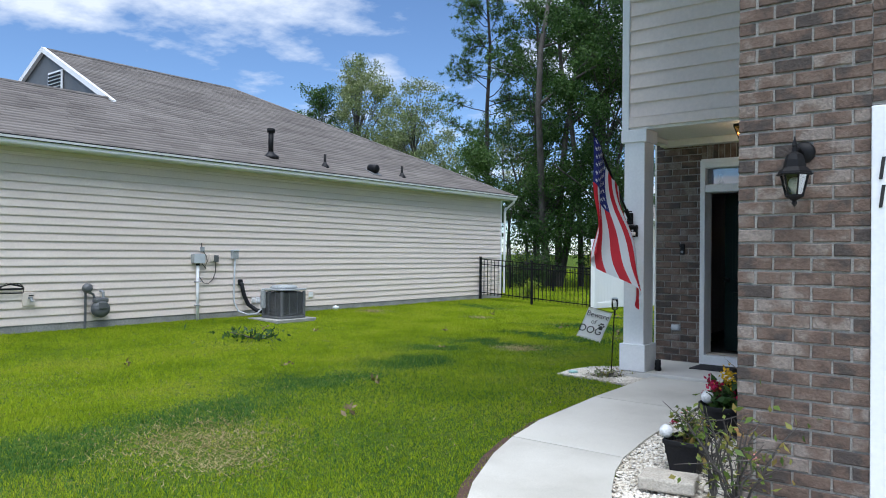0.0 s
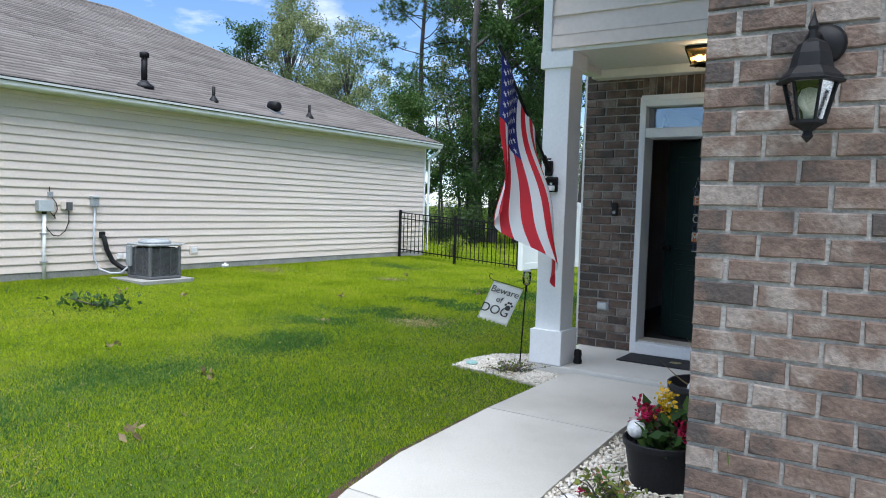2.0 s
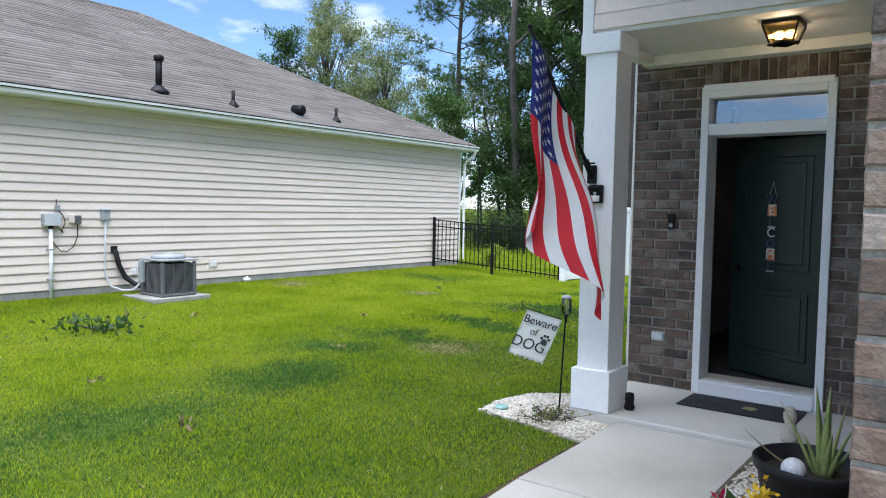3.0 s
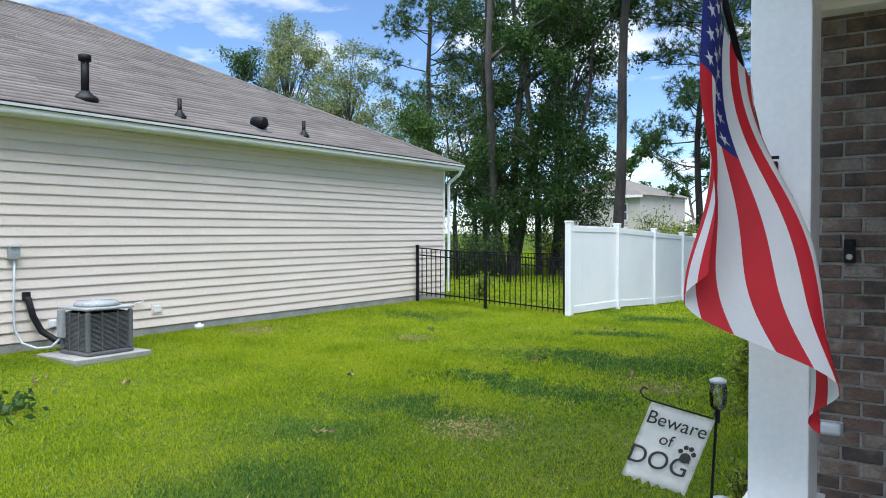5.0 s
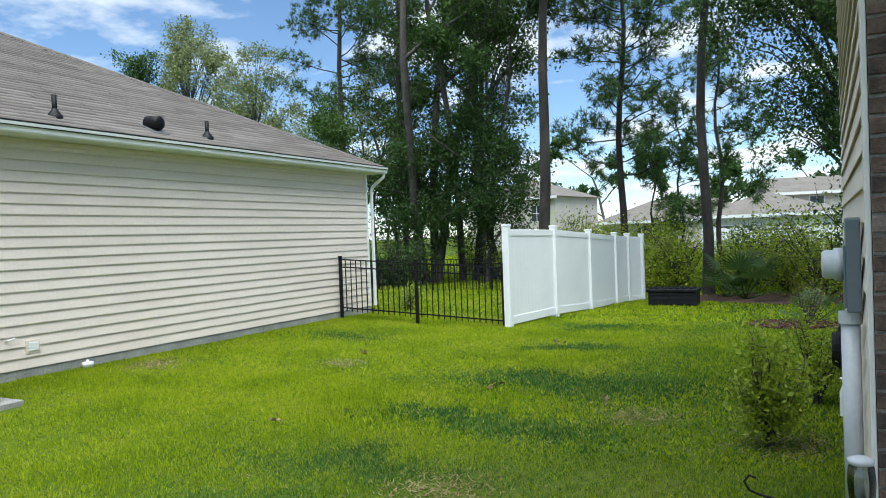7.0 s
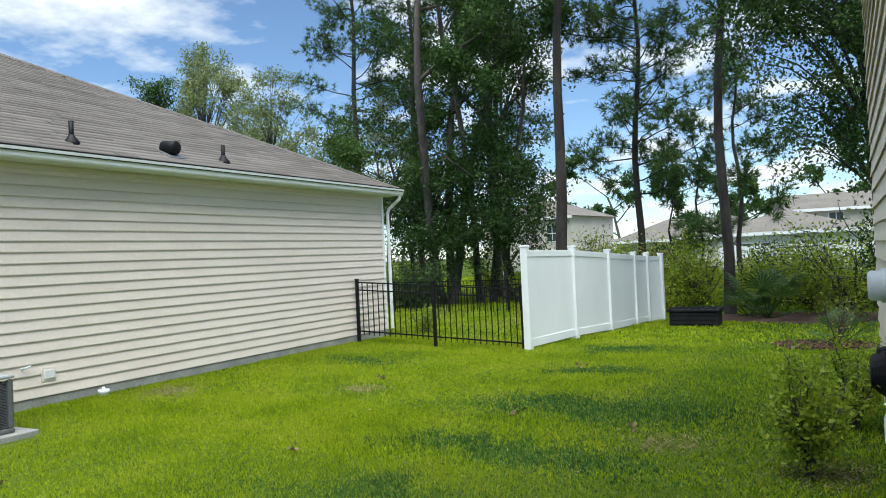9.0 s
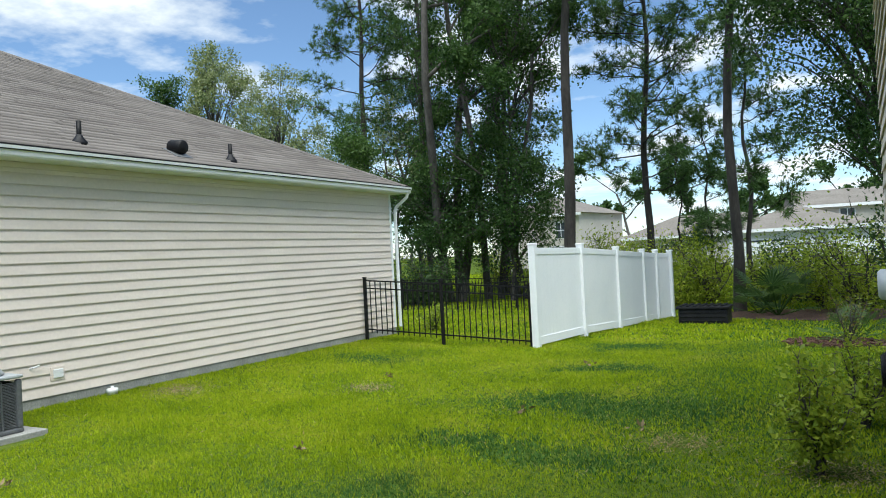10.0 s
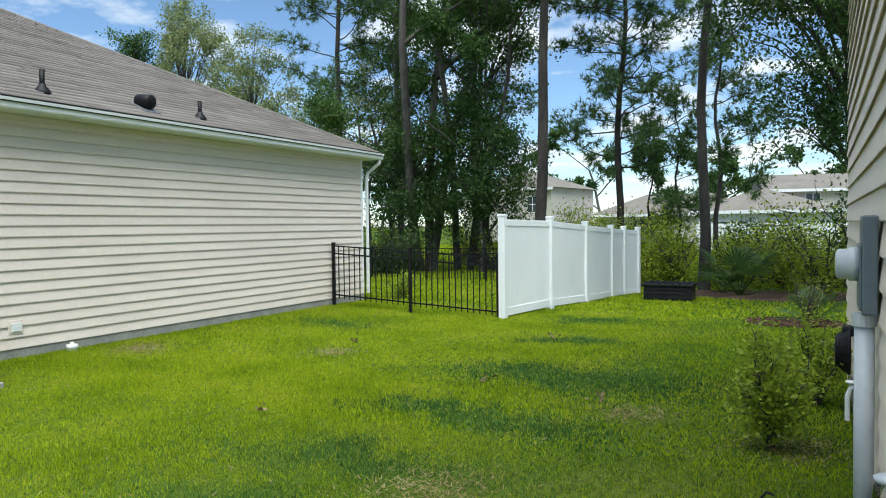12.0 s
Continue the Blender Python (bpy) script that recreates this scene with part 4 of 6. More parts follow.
part("collar", lathe([(0.092, 1.945), (0.095, 1.952), (0.088, 1.956)], (lx, ly, 0), 6), M_BLACK, ln)
for k in range(6):
    a = math.pi * k / 3
    ca, sa = math.cos(a), math.sin(a)
    part("bar", tube([(lx + 0.072 * ca, ly + 0.072 * sa, 1.947), (lx + 0.045 * ca, ly + 0.045 * sa, 1.835)], 0.005, 6), M_BLACK, ln)
    b_ = a + math.pi / 3
    pn = bmesh.new()
    face(pn, [(lx + 0.069 * ca, ly + 0.069 * sa, 1.946), (lx + 0.069 * math.cos(b_), ly + 0.069 * math.sin(b_), 1.946), (lx + 0.043 * math.cos(b_), ly + 0.043 * math.sin(b_), 1.836), (lx + 0.043 * ca, ly + 0.043 * sa, 1.836)])
    bmesh.ops.solidify(pn, geom=pn.faces[:], thickness=0.002)
    pane = part("pane", pn, M_LAMPGLASS, ln, "clear lantern glass")
    pane.visible_shadow = False
part("bottom", lathe([(0.05, 1.838), (0.05, 1.828), (0.025, 1.815), (0.012, 1.805), (0.016, 1.79), (0.006, 1.778), (0, 1.772)], (lx, ly, 0), 6), M_BLACK, ln)
part("bulb", lathe([(0.014, 1.842), (0.016, 1.862), (0.03, 1.885), (0.032, 1.905), (0.022, 1.928), (0.0, 1.936)], (lx, ly, 0), 16), M_BULB, ln, "white frosted bulb", smooth=True)

cl = thing("porch_ceiling_light", (-2.20, 8.40, 2.90), "black flush porch ceiling light glowing warm", "ceiling light")
cx, cy = -2.20, 8.40
part("canopy", box((cx - 0.115, cy - 0.115, 2.872), (cx + 0.115, cy + 0.115, 2.899), 0.006), M_BLACK, cl)
part("bottom_frame", lathe([(0.098, 2.752), (0.104, 2.758), (0.098, 2.766), (0.085, 2.766), (0.085, 2.752)], (cx, cy, 0), 4), M_BLACK, cl)
for k in range(4):
    a = math.pi / 2 * k
    p0 = (cx + 0.155 * math.cos(a + math.pi / 4), cy + 0.155 * math.sin(a + math.pi / 4), 2.873)
    p1 = (cx + 0.10 * math.cos(a + math.pi / 4), cy + 0.10 * math.sin(a + math.pi / 4), 2.757)
    part("frame_bar", tube([p0, p1], 0.007, 6), M_BLACK, cl)
    q0 = (cx + 0.15 * math.cos(a + 3 * math.pi / 4), cy + 0.15 * math.sin(a + 3 * math.pi / 4), 2.873)
    q1 = (cx + 0.096 * math.cos(a + 3 * math.pi / 4), cy + 0.096 * math.sin(a + 3 * math.pi / 4), 2.757)
    pn = bmesh.new()
    face(pn, [p0, q0, q1, p1])
    bmesh.ops.solidify(pn, geom=pn.faces[:], thickness=0.002)
    pane = part("pane", pn, M_AMBER, cl)
    pane.visible_shadow = False
for s in (-0.035, 0.035):
    part("bulb", lathe([(0.012, -0.06), (0.014, -0.03), (0.028, 0.0), (0.026, 0.025), (0.0, 0.045)], (cx + s, cy, 2.815), 14, axis=(1, 0, 0)), M_WARM, cl, "glowing warm bulb", smooth=True)

lamp_data = bpy.data.lights.new("porch_bulb_light", "POINT")
lamp_data.energy, lamp_data.color, lamp_data.shadow_soft_size = 1.5, (1.0, 0.74, 0.48), 0.02
lamp_ob = new("porch_bulb_light", lamp_data)
lamp_ob.matrix_world = pose(cx, cy, 2.775)

bell = thing("doorbell", (-3.16, PORCH_Y, 1.5), "black video doorbell on shaded brick", "doorbell")
part("body", box((-3.187, PORCH_Y - 0.04, 1.505), (-3.133, PORCH_Y - 0.004, 1.635), 0.008), M_BLACK, bell)
part("button", lathe([(0.016, 0), (0.016, 0.004), (0.012, 0.006), (0, 0.006)], (-3.16, PORCH_Y - 0.04, 1.54), 18, axis=(0, -1, 0)), M_GREYBOX, bell)
part("lens", lathe([(0.009, 0), (0.009, 0.003), (0, 0.004)], (-3.16, PORCH_Y - 0.04, 1.61), 12, axis=(0, -1, 0)), M_PLASTIC, bell)
oc = thing("outdoor_outlet", (-3.24, PORCH_Y, 0.58), "grey weatherproof outlet cover on brick", "outlet")
part("plate", box((-3.30, PORCH_Y - 0.03, 0.575), (-3.18, PORCH_Y - 0.004, 0.655), 0.006), M_GREYBOX, oc)
part("cover", box((-3.29, PORCH_Y - 0.055, 0.583), (-3.19, PORCH_Y - 0.029, 0.648), 0.014), M_PVC, oc)
ml = thing("sensor_light", (-3.33, 8.07, 1.70), "small black solar sensor light on the column", "sensor light")
part("body", box((-3.375, 8.03, 1.70), (-3.275, 8.069, 1.82), 0.008), M_BLACK, ml)
part("lamp_face", box((-3.362, 8.018, 1.712), (-3.288, 8.031, 1.755), 0.004), M_BULB, ml, "pale led panel")
part("solar_hood", box((-3.378, 8.008, 1.785), (-3.272, 8.068, 1.826), 0.01, turn=pose(0, 0, 0, 18, 0, 0)), M_BLACK, ml)
part("sensor", lathe([(0.012, 0), (0.009, 0.008), (0, 0.011)], (-3.325, 8.03, 1.772), 12, axis=(0, -1, 0)), M_BULB, ml)

mat_ = thing("door_mat", (-2.48, 8.84, 0.2), "black rubber door mat with a small gold emblem", "door mat")
part("mat", box((-2.90, 8.64, 0.2005), (-2.07, 9.04, 0.212), 0.004), M_RUBBER, mat_)
M_GOLD = material("gold_print", [(0.28, 0.24, 0.10), (0.36, 0.32, 0.15)], 0.7, scale=10)
part("emblem", lathe([(0.06, 0.2125), (0.045, 0.2145), (0.0, 0.2145)], (-2.42, 8.84, 0), 5), M_GOLD, mat_)
ws = thing("welcome_hanger", (-2.42, 9.3, 1.2), "vertical hanging letter sign on the dark door", "hanging sign")
M_LETTER = material("orange_letter", [(0.55, 0.16, 0.05), (0.62, 0.22, 0.08)], 0.6, scale=9)
M_CREAM = material("cream_letter", [(0.62, 0.60, 0.52), (0.7, 0.68, 0.6)], 0.6, scale=9)
M_NAVY = material("navy_letter", [(0.03, 0.05, 0.10), (0.10, 0.12, 0.17)], 0.6, scale=30)
wx_ = -0.44
strg = tube([(wx_ - 0.03, -0.03, 1.80), (wx_, -0.03, 1.90), (wx_ + 0.03, -0.03, 1.80)], 0.002, 5)
strg.transform(leaf_turn)
part("string", strg, M_CREAM, ws)
for i, (ch, lm) in enumerate(zip("WELCOME", (M_NAVY, M_CREAM, M_NAVY, M_CREAM, M_NAVY, M_CREAM, M_NAVY))):
    z = 1.76 - i * 0.088
    if ch in "EM" and lm is M_CREAM:
        bk = box((wx_ - 0.04, -0.034, z - 0.042), (wx_ + 0.04, -0.028, z + 0.042), 0.002)
        bk.transform(leaf_turn)
        part("tile", bk, M_LETTER, ws)
    if lm is M_NAVY:
        bk = box((wx_ - 0.036, -0.034, z - 0.046), (wx_ + 0.036, -0.028, z - 0.036), 0.002)
        bk.transform(leaf_turn)
        part("bar", bk, M_CREAM, ws)
    writing("letter", ch, 0.105, leaf_turn @ pose(wx_, -0.038, z, 90, 0, 0), lm, ws, 0.003)
# added dark shape in place of a silhouette reflected in the transom pane
orn = thing("reflected_shape", (-2.74, 9.24, 2.345), "small dark shape standing in for a reflection in transom", "figurine")
part("figure", lathe([(0.045, 0.0), (0.035, 0.03), (0.02, 0.07), (0.012, 0.10), (0.018, 0.115), (0.03, 0.125), (0.004, 0.135), (0.0, 0.15)], (-2.74, 9.24, 2.345), 10), M_BLACK, orn)
st = thing("stake_lamp", (-3.13, 8.26, 0.2), "small black lamp standing by the column plinth", "stake lamp")
part("lamp", lathe([(0.035, 0.0), (0.04, 0.02), (0.03, 0.05), (0.035, 0.08), (0.03, 0.12), (0.0, 0.13)], (-3.115, 8.27, 0.2), 14), M_BLACK, st, smooth=True)

# ---- flag ----
fl = thing("house_flag", (-3.36, 8.07, 1.88), "striped red and white flag with starred canton", "flag")
tip, foot = Vector((-3.45, 7.28, 2.80)), Vector((-3.365, 8.05, 1.90))
part("bracket", box((-3.40, 8.045, 1.84), (-3.33, 8.069, 1.97), 0.008), M_BLACK, fl)
part("socket", tube([foot + (foot - tip).normalized() * 0.02, foot + (tip - foot).normalized() * 0.13], 0.024, 10), M_BLACK, fl)
part("thumb_screw", tube([foot + Vector((-0.05, -0.06, 0.08)), foot + Vector((0.05, -0.06, 0.08))], 0.007, 6), M_BLACK, fl)
part("pole", tube([foot, tip], 0.013, 10), M_BLACK, fl, smooth=True)
part("finial", lathe([(0.0, -0.015), (0.018, 0.0), (0.0, 0.03)], tip, 10), M_BLACK, fl, smooth=True)
NU, NV = 60, 39
hoist0, hoist1 = tip + (foot - tip) * 0.04, tip + (foot - tip) * 0.70


def flag_point(u, v):
    """u: along the fly, v: down the hoist from the tip; the cloth hangs and gathers in folds."""
    base = hoist0.lerp(hoist1, v)
    drop = 1.32 * u
    fold = math.sin(v * 9.0 + u * 2.4) * (0.03 + 0.15 * u) + 0.03 * math.sin(u * 11 + v * 4) * u
    gather = (0.5 - v) * 0.12 * smooth01(u * 1.4)
    return base + Vector((0.75 * fold + 0.10 * u * u - 0.06 * u + (v - 0.24) * 0.44 * smooth01(u * 1.3), gather * 1.1 - 0.02 * math.sin(v * 7 + u * 5) * u, -drop * (0.97 - 0.03 * math.cos(v * 5)) + 0.06 * u * math.sin(v * 3)))


def cloth_strip(u0, u1, v0, v1, nu, nv):
    vs_ = [flag_point(u0 + (u1 - u0) * i / nu, v0 + (v1 - v0) * j / nv) for j in range(nv + 1) for i in range(nu + 1)]
    fs_ = [(j * (nu + 1) + i, j * (nu + 1) + i + 1, (j + 1) * (nu + 1) + i + 1, (j + 1) * (nu + 1) + i) for j in range(nv) for i in range(nu)]
    return vs_, fs_


CU = 0.40
for s in range(13):
    u0 = CU if s < 7 else 0.0
    vs_, fs_ = cloth_strip(u0, 1.0, s / 13, (s + 1) / 13, 60, 4)
    array_mesh("stripe", vs_, fs_, M_RED if s % 2 == 0 else M_FLAGWHITE, fl, smooth=True)
vs_, fs_ = cloth_strip(0, CU, 0, 7 / 13, 26, 22)
canton = array_mesh("canton", vs_, fs_, M_BLUE, fl, "blue canton", smooth=True)
for r in range(9):
    for c in range(6 if r % 2 == 0 else 5):
        uc, vc = CU * (2 * c + (1 if r % 2 == 0 else 2)) / 12, 7 / 13 * (r + 1) / 10
        for side in (1, -1):
            n_ = (flag_point(uc + 0.01, vc) - flag_point(uc - 0.01, vc)).cross(flag_point(uc, vc + 0.01) - flag_point(uc, vc - 0.01)).normalized()
            sm = bmesh.new()
            ring = []
            for k in range(10):
                rr = 0.026 if k % 2 == 0 else 0.010
                a = math.pi * k / 5
                ring.append(sm.verts.new(flag_point(uc + rr * math.cos(a) / 1.32, vc + rr * math.sin(a) / 0.80) + n_ * 0.003 * side))
            mid_ = sm.verts.new(flag_point(uc, vc) + n_ * 0.003 * side)
            for k in range(10):
                sm.faces.new((ring[k], ring[(k + 1) % 10], mid_))
            part("star", sm, M_FLAGWHITE, canton)

# ---- garden sign ----
sg = thing("garden_sign", (-3.64, 8.18, 0.1), "white cloth garden sign with black lettering on a thin stake", "garden sign")
part("stake", tube([(-3.65, 8.19, 0.0), (-3.60, 8.17, 0.86)], 0.007, 8), M_BLACK, sg)
part("arm", tube([(-3.61, 8.17, 0.84), (-3.60, 8.105, 0.832), (-3.73, 8.075, 0.862), (-3.87, 8.05, 0.892), (-3.90, 8.045, 0.905), (-3.915, 8.045, 0.93), (-3.90, 8.045, 0.95), (-3.88, 8.045, 0.945)], 0.004, 6), M_BLACK, sg)
TLc, TRc = Vector((-3.865, 8.05, 0.885)), Vector((-3.590, 8.10, 0.825))
ux_ = (TRc - TLc).normalized()
dn_ = Vector((-0.32, -0.30, -1)).normalized()
nr_ = ux_.cross(-dn_).normalized()
SW, SH = (TRc - TLc).length, 0.36
bmc = bmesh.new()
grid = [[None] * 15 for _ in range(17)]
for j in range(17):
    for i in range(15):
        a, b = i / 14, j / 16
        rag = 0.012 * math.sin(a * 40) * (b > 0.99)
        grid[j][i] = bmc.verts.new(TLc + ux_ * (a * SW) + dn_ * (b * SH + rag) + nr_ * (-0.006 * math.sin(a * 6 + b * 3) * b))
for j in range(16):
    for i in range(14):
        bmc.faces.new((grid[j][i], grid[j][i + 1], grid[j + 1][i + 1], grid[j + 1][i]))
bmesh.ops.solidify(bmc, geom=bmc.faces[:], thickness=0.0015)
cloth = part("cloth", bmc, M_CLOTH, sg, "slightly ragged white cloth", smooth=True)


def sign_pose(a, b):
    p = TLc + ux_ * (a * SW) + dn_ * (b * SH) + nr_ * 0.010
    return Matrix.Translation(p) @ Matrix((ux_, -dn_, nr_)).transposed().to_4x4()


writing("lettering", "Beware", 0.088, sign_pose(0.5, 0.19), M_INK, sg, 0.001)
writing("lettering", "of", 0.075, sign_pose(0.44, 0.42), M_INK, sg, 0.001)
writing("lettering", "DOG", 0.118, sign_pose(0.44, 0.70), M_INK, sg, 0.001)
paw = bmesh.new()
for a, b, r in ((0.80, 0.56, 0.024), (0.70, 0.49, 0.011), (0.76, 0.43, 0.011), (0.84, 0.43, 0.011), (0.90, 0.49, 0.011)):
    o = lathe([(r, 0.0), (r * 0.9, 0.0012), (0, 0.0014)], (0, 0, 0), 14)
    o.transform(sign_pose(a, b))
    merge(paw, o)
part("paw_print", paw, M_INK, sg)
so = thing("solar_stake_light", (-3.594, 8.166, 0.80), "clear jar solar light clipped on the sign stake", "solar light")
part("clip", tube([(-3.596, 8.168, 0.80), (-3.594, 8.166, 0.862)], 0.011, 8), M_BLACK, so)
part("jar", lathe([(0.02, 0.86), (0.035, 0.875), (0.04, 0.93), (0.036, 0.975), (0.03, 0.985)], (-3.594, 8.166, 0), 18), M_LAMPGLASS, so, smooth=True)
part("lid", lathe([(0.036, 0.985), (0.038, 0.998), (0.02, 1.006), (0, 1.008)], (-3.594, 8.166, 0), 18), M_PVC, so, smooth=True)

# ---- meter on the own house's side ----
mt = thing("electric_meter", (-3.5, 9.98, 0.2), "grey electric meter box with glass meter and conduit", "electric meter")
M_METER = material("blue_grey_enamel", [(0.115, 0.145, 0.17), (0.135, 0.165, 0.19)], 0.4, scale=2, fine=30, bump=0.02, fine_mix=0.04)
part("box", box((-3.585, 9.84, 1.26), (-3.518, 10.12, 1.74), 0.01), M_METER, mt)
part("cover", box((-3.597, 9.855, 1.28), (-3.584, 10.105, 1.60), 0.006), M_METER, mt)
part("meter", lathe([(0.085, 0.0), (0.085, 0.04), (0.075, 0.045), (0.075, 0.085), (0.06, 0.098), (0.0, 0.10)], (-3.597, 9.98, 1.50), 24, axis=(-1, 0, 0)), M_PVC, mt, smooth=True)
part("hub", lathe([(0.055, 1.20), (0.055, 1.26)], (-3.57, 9.93, 0), 16), M_PVC, mt)
part("conduit", tube([(-3.57, 9.93, 1.22), (-3.57, 9.93, 0.0)], 0.045, 14), M_PVC, mt, "pale grey plastic conduit", smooth=True)
hr = thing("hose_coil", (-3.5, 12.6, 0.5), "dark green coiled garden hose on the wall", "garden hose")
for k in range(7):
    pts = [(-3.55 - 0.015 * k, 12.6 + 0.14 * math.sin(a * math.pi / 8) * (1 - 0.03 * k), 0.66 + (0.19 - 0.012 * k) * math.cos(a * math.pi / 8)) for a in range(17)]
    part("loop", tube(pts, 0.012, 6), M_PLASTIC, hr)
part("hanger", box((-3.60, 12.54, 0.78), (-3.508, 12.66, 0.86), 0.02), M_PLASTIC, hr)
fct = thing("spigot", (-3.5, 11.3, 0.5), "white garden spigot and pipe on the side wall", "spigot")
part("pipe", tube([(-3.50, 11.3, 0.62), (-3.58, 11.3, 0.62), (-3.60, 11.3, 0.56), (-3.60, 11.3, 0.40)], 0.016, 8), M_WHITE, fct)
part("wheel", lathe([(0.03, 0), (0.034, 0.006), (0.03, 0.012)], (-3.58, 11.3, 0.65), 12), M_WHITE, fct)


# ---- planting helpers ----
def rand_dirs(rng, n):
    d = rng.normal(size=(n, 3))
    return d / np.linalg.norm(d, axis=1)[:, None]


def leaf_arrays(rng, centres, size, aspect=0.45, droop=0.0, spread=0.3):
    """Diamond leaves, folded a little along the midrib, one at each centre."""
    n = len(centres)
    u = rand_dirs(rng, n)
    u[:, 2] -= droop
    u /= np.linalg.norm(u, axis=1)[:, None]
    w = np.cross(u, rand_dirs(rng, n))
    w /= np.linalg.norm(w, axis=1)[:, None] + 1e-9
    k = np.cross(u, w)
    s = size * (1 + spread * rng.uniform(-1, 1, n))[:, None]
    c = np.asarray(centres)
    p0, p2 = c, c + u * s
    p1 = c + u * s * 0.45 + w * s * aspect * 0.5 + k * s * 0.08
    p3 = c + u * s * 0.45 - w * s * aspect * 0.5 + k * s * 0.08
    v = np.stack([p0, p1, p2, p3], 1).reshape(-1, 3)
    f = np.arange(4 * n).reshape(n, 4)
    return v, f


def needle_arrays(rng, centres, axes, length, width, per):
    """Tufts of needles fanning about an axis at each centre."""
    n = len(centres)
    c = np.repeat(centres, per, 0)
    a = np.repeat(axes, per, 0)
    d = a * 0.75 + rand_dirs(rng, n * per) * 0.9
    d /= np.linalg.norm(d, axis=1)[:, None]
    w = np.cross(d, rand_dirs(rng, n * per))
    w /= np.linalg.norm(w, axis=1)[:, None] + 1e-9
    L = length * rng.uniform(0.7, 1.2, n * per)[:, None]
    v = np.stack([c - w * width / 2, c + w * width / 2, c + d * L], 1).reshape(-1, 3)
    return v, np.arange(3 * n * per).reshape(-1, 3)


def limb_mesh(paths, steps=6):
    """Tapered round limbs: each path is a list of (point, radius)."""
    vs_, fs_ = [], []
    for path in paths:
        k0 = len(vs_)
        pts = [Vector(p) for p, r in path]
        last = None
        for i, (p, r) in enumerate(path):
            d = pts[min(i + 1, len(pts) - 1)] - pts[max(i - 1, 0)]
            d = d.normalized() if d.length > 1e-6 else Vector((0, 0, 1))
            u = d.orthogonal().normalized() if last is None else (last - d * last.dot(d)).normalized()
            last, v = u, d.cross(u)
            for s in range(steps):
                a = 2 * math.pi * s / steps
                vs_.append(tuple(pts[i] + u * r * math.cos(a) + v * r * math.sin(a)))
        for i in range(len(path) - 1):
            for s in range(steps):
                fs_.append((k0 + i * steps + s, k0 + i * steps + (s + 1) % steps, k0 + (i + 1) * steps + (s + 1) % steps, k0 + (i + 1) * steps + s))
    return vs_, fs_


def pine_tree(x, y, h, r, bare, seed, spread=3.0, lean=0.0, density=1.0, label="tall pine with bare trunk and tufted dark crown"):
    """A loblolly pine: straight trunk, sparse crooked limbs, tufts of long needles at the twig ends."""
    rng, rn = np.random.default_rng(seed), random.Random(seed)
    z0 = height(x, y) - 0.1
    t = thing("pine_tree", (x, y, z0), label, "pine tree", "pines behind the yards")
    n = 12
    trunk = [((x + lean * h * (i / n) ** 2 + 0.10 * math.sin(i * 1.3 + seed), y + 0.08 * math.cos(i * 1.7 + seed), z0 + h * i / n), r * (1 - 0.80 * i / n) * (1.25 if i == 0 else 1)) for i in range(n + 1)]
    v, f = limb_mesh([trunk], 12)
    array_mesh("trunk", v, f, M_BARK_PINE, t, smooth=True)
    limbs, cs, ax = [], [], []
    count = int((h * (1 - bare)) * 3.2 * density)
    for b in range(count):
        q = bare + (1 - bare) * (b + rn.random()) / count
        i = min(n - 1, int(q * n))
        p = Vector(trunk[i][0]).lerp(Vector(trunk[i + 1][0]), q * n - i)
        top = (q - bare) / (1 - bare)
        L = spread * (0.45 + 0.75 * math.sin(math.pi * min(1, 0.22 + 0.78 * top))) * rn.uniform(0.5, 1.15) * (1.05 - 0.55 * top)
        a = rn.uniform(0, 2 * math.pi)
        rise = rn.uniform(-0.15, 0.35) + 0.5 * top
        path, d = [], Vector((math.cos(a), math.sin(a), rise)).normalized()
        m = 6
        for s in range(m + 1):
            path.append((tuple(p), r * 0.20 * (1 - q * 0.5) * (1 - 0.85 * s / m) + 0.006))
            if s >= 3:
                for _ in range(3 + s // 2):
                    e = Vector((rn.gauss(0, 1), rn.gauss(0, 1), rn.gauss(0.25, 0.7))).normalized()
                    ln_ = rn.uniform(0.2, 0.62)
                    tw = p + e * ln_
                    if rn.random() < 0.5:
                        limbs.append([(tuple(p), 0.014), (tuple(tw), 0.006)])
                    for k in range(3):
                        cs.append(p + e * ln_ * (0.55 + 0.25 * k) + Vector((rn.gauss(0, 0.08), rn.gauss(0, 0.08), rn.gauss(0, 0.08))))
                        ax.append(e)
            d = (d + Vector((rn.gauss(0, 0.22), rn.gauss(0, 0.22), rn.gauss(0.05, 0.18)))).normalized()
            p = p + d * L / m
        limbs.append(path)
    v, f = limb_mesh(limbs, 5)
    tagged(array_mesh("branchwork", v, f, M_BARK_PINE, t), kind="stuff")
    v, f = needle_arrays(rng, np.array(cs), np.array(ax), 0.26, 0.025, 15)
    array_mesh("crown", v, f, M_PINE, t)
    return t


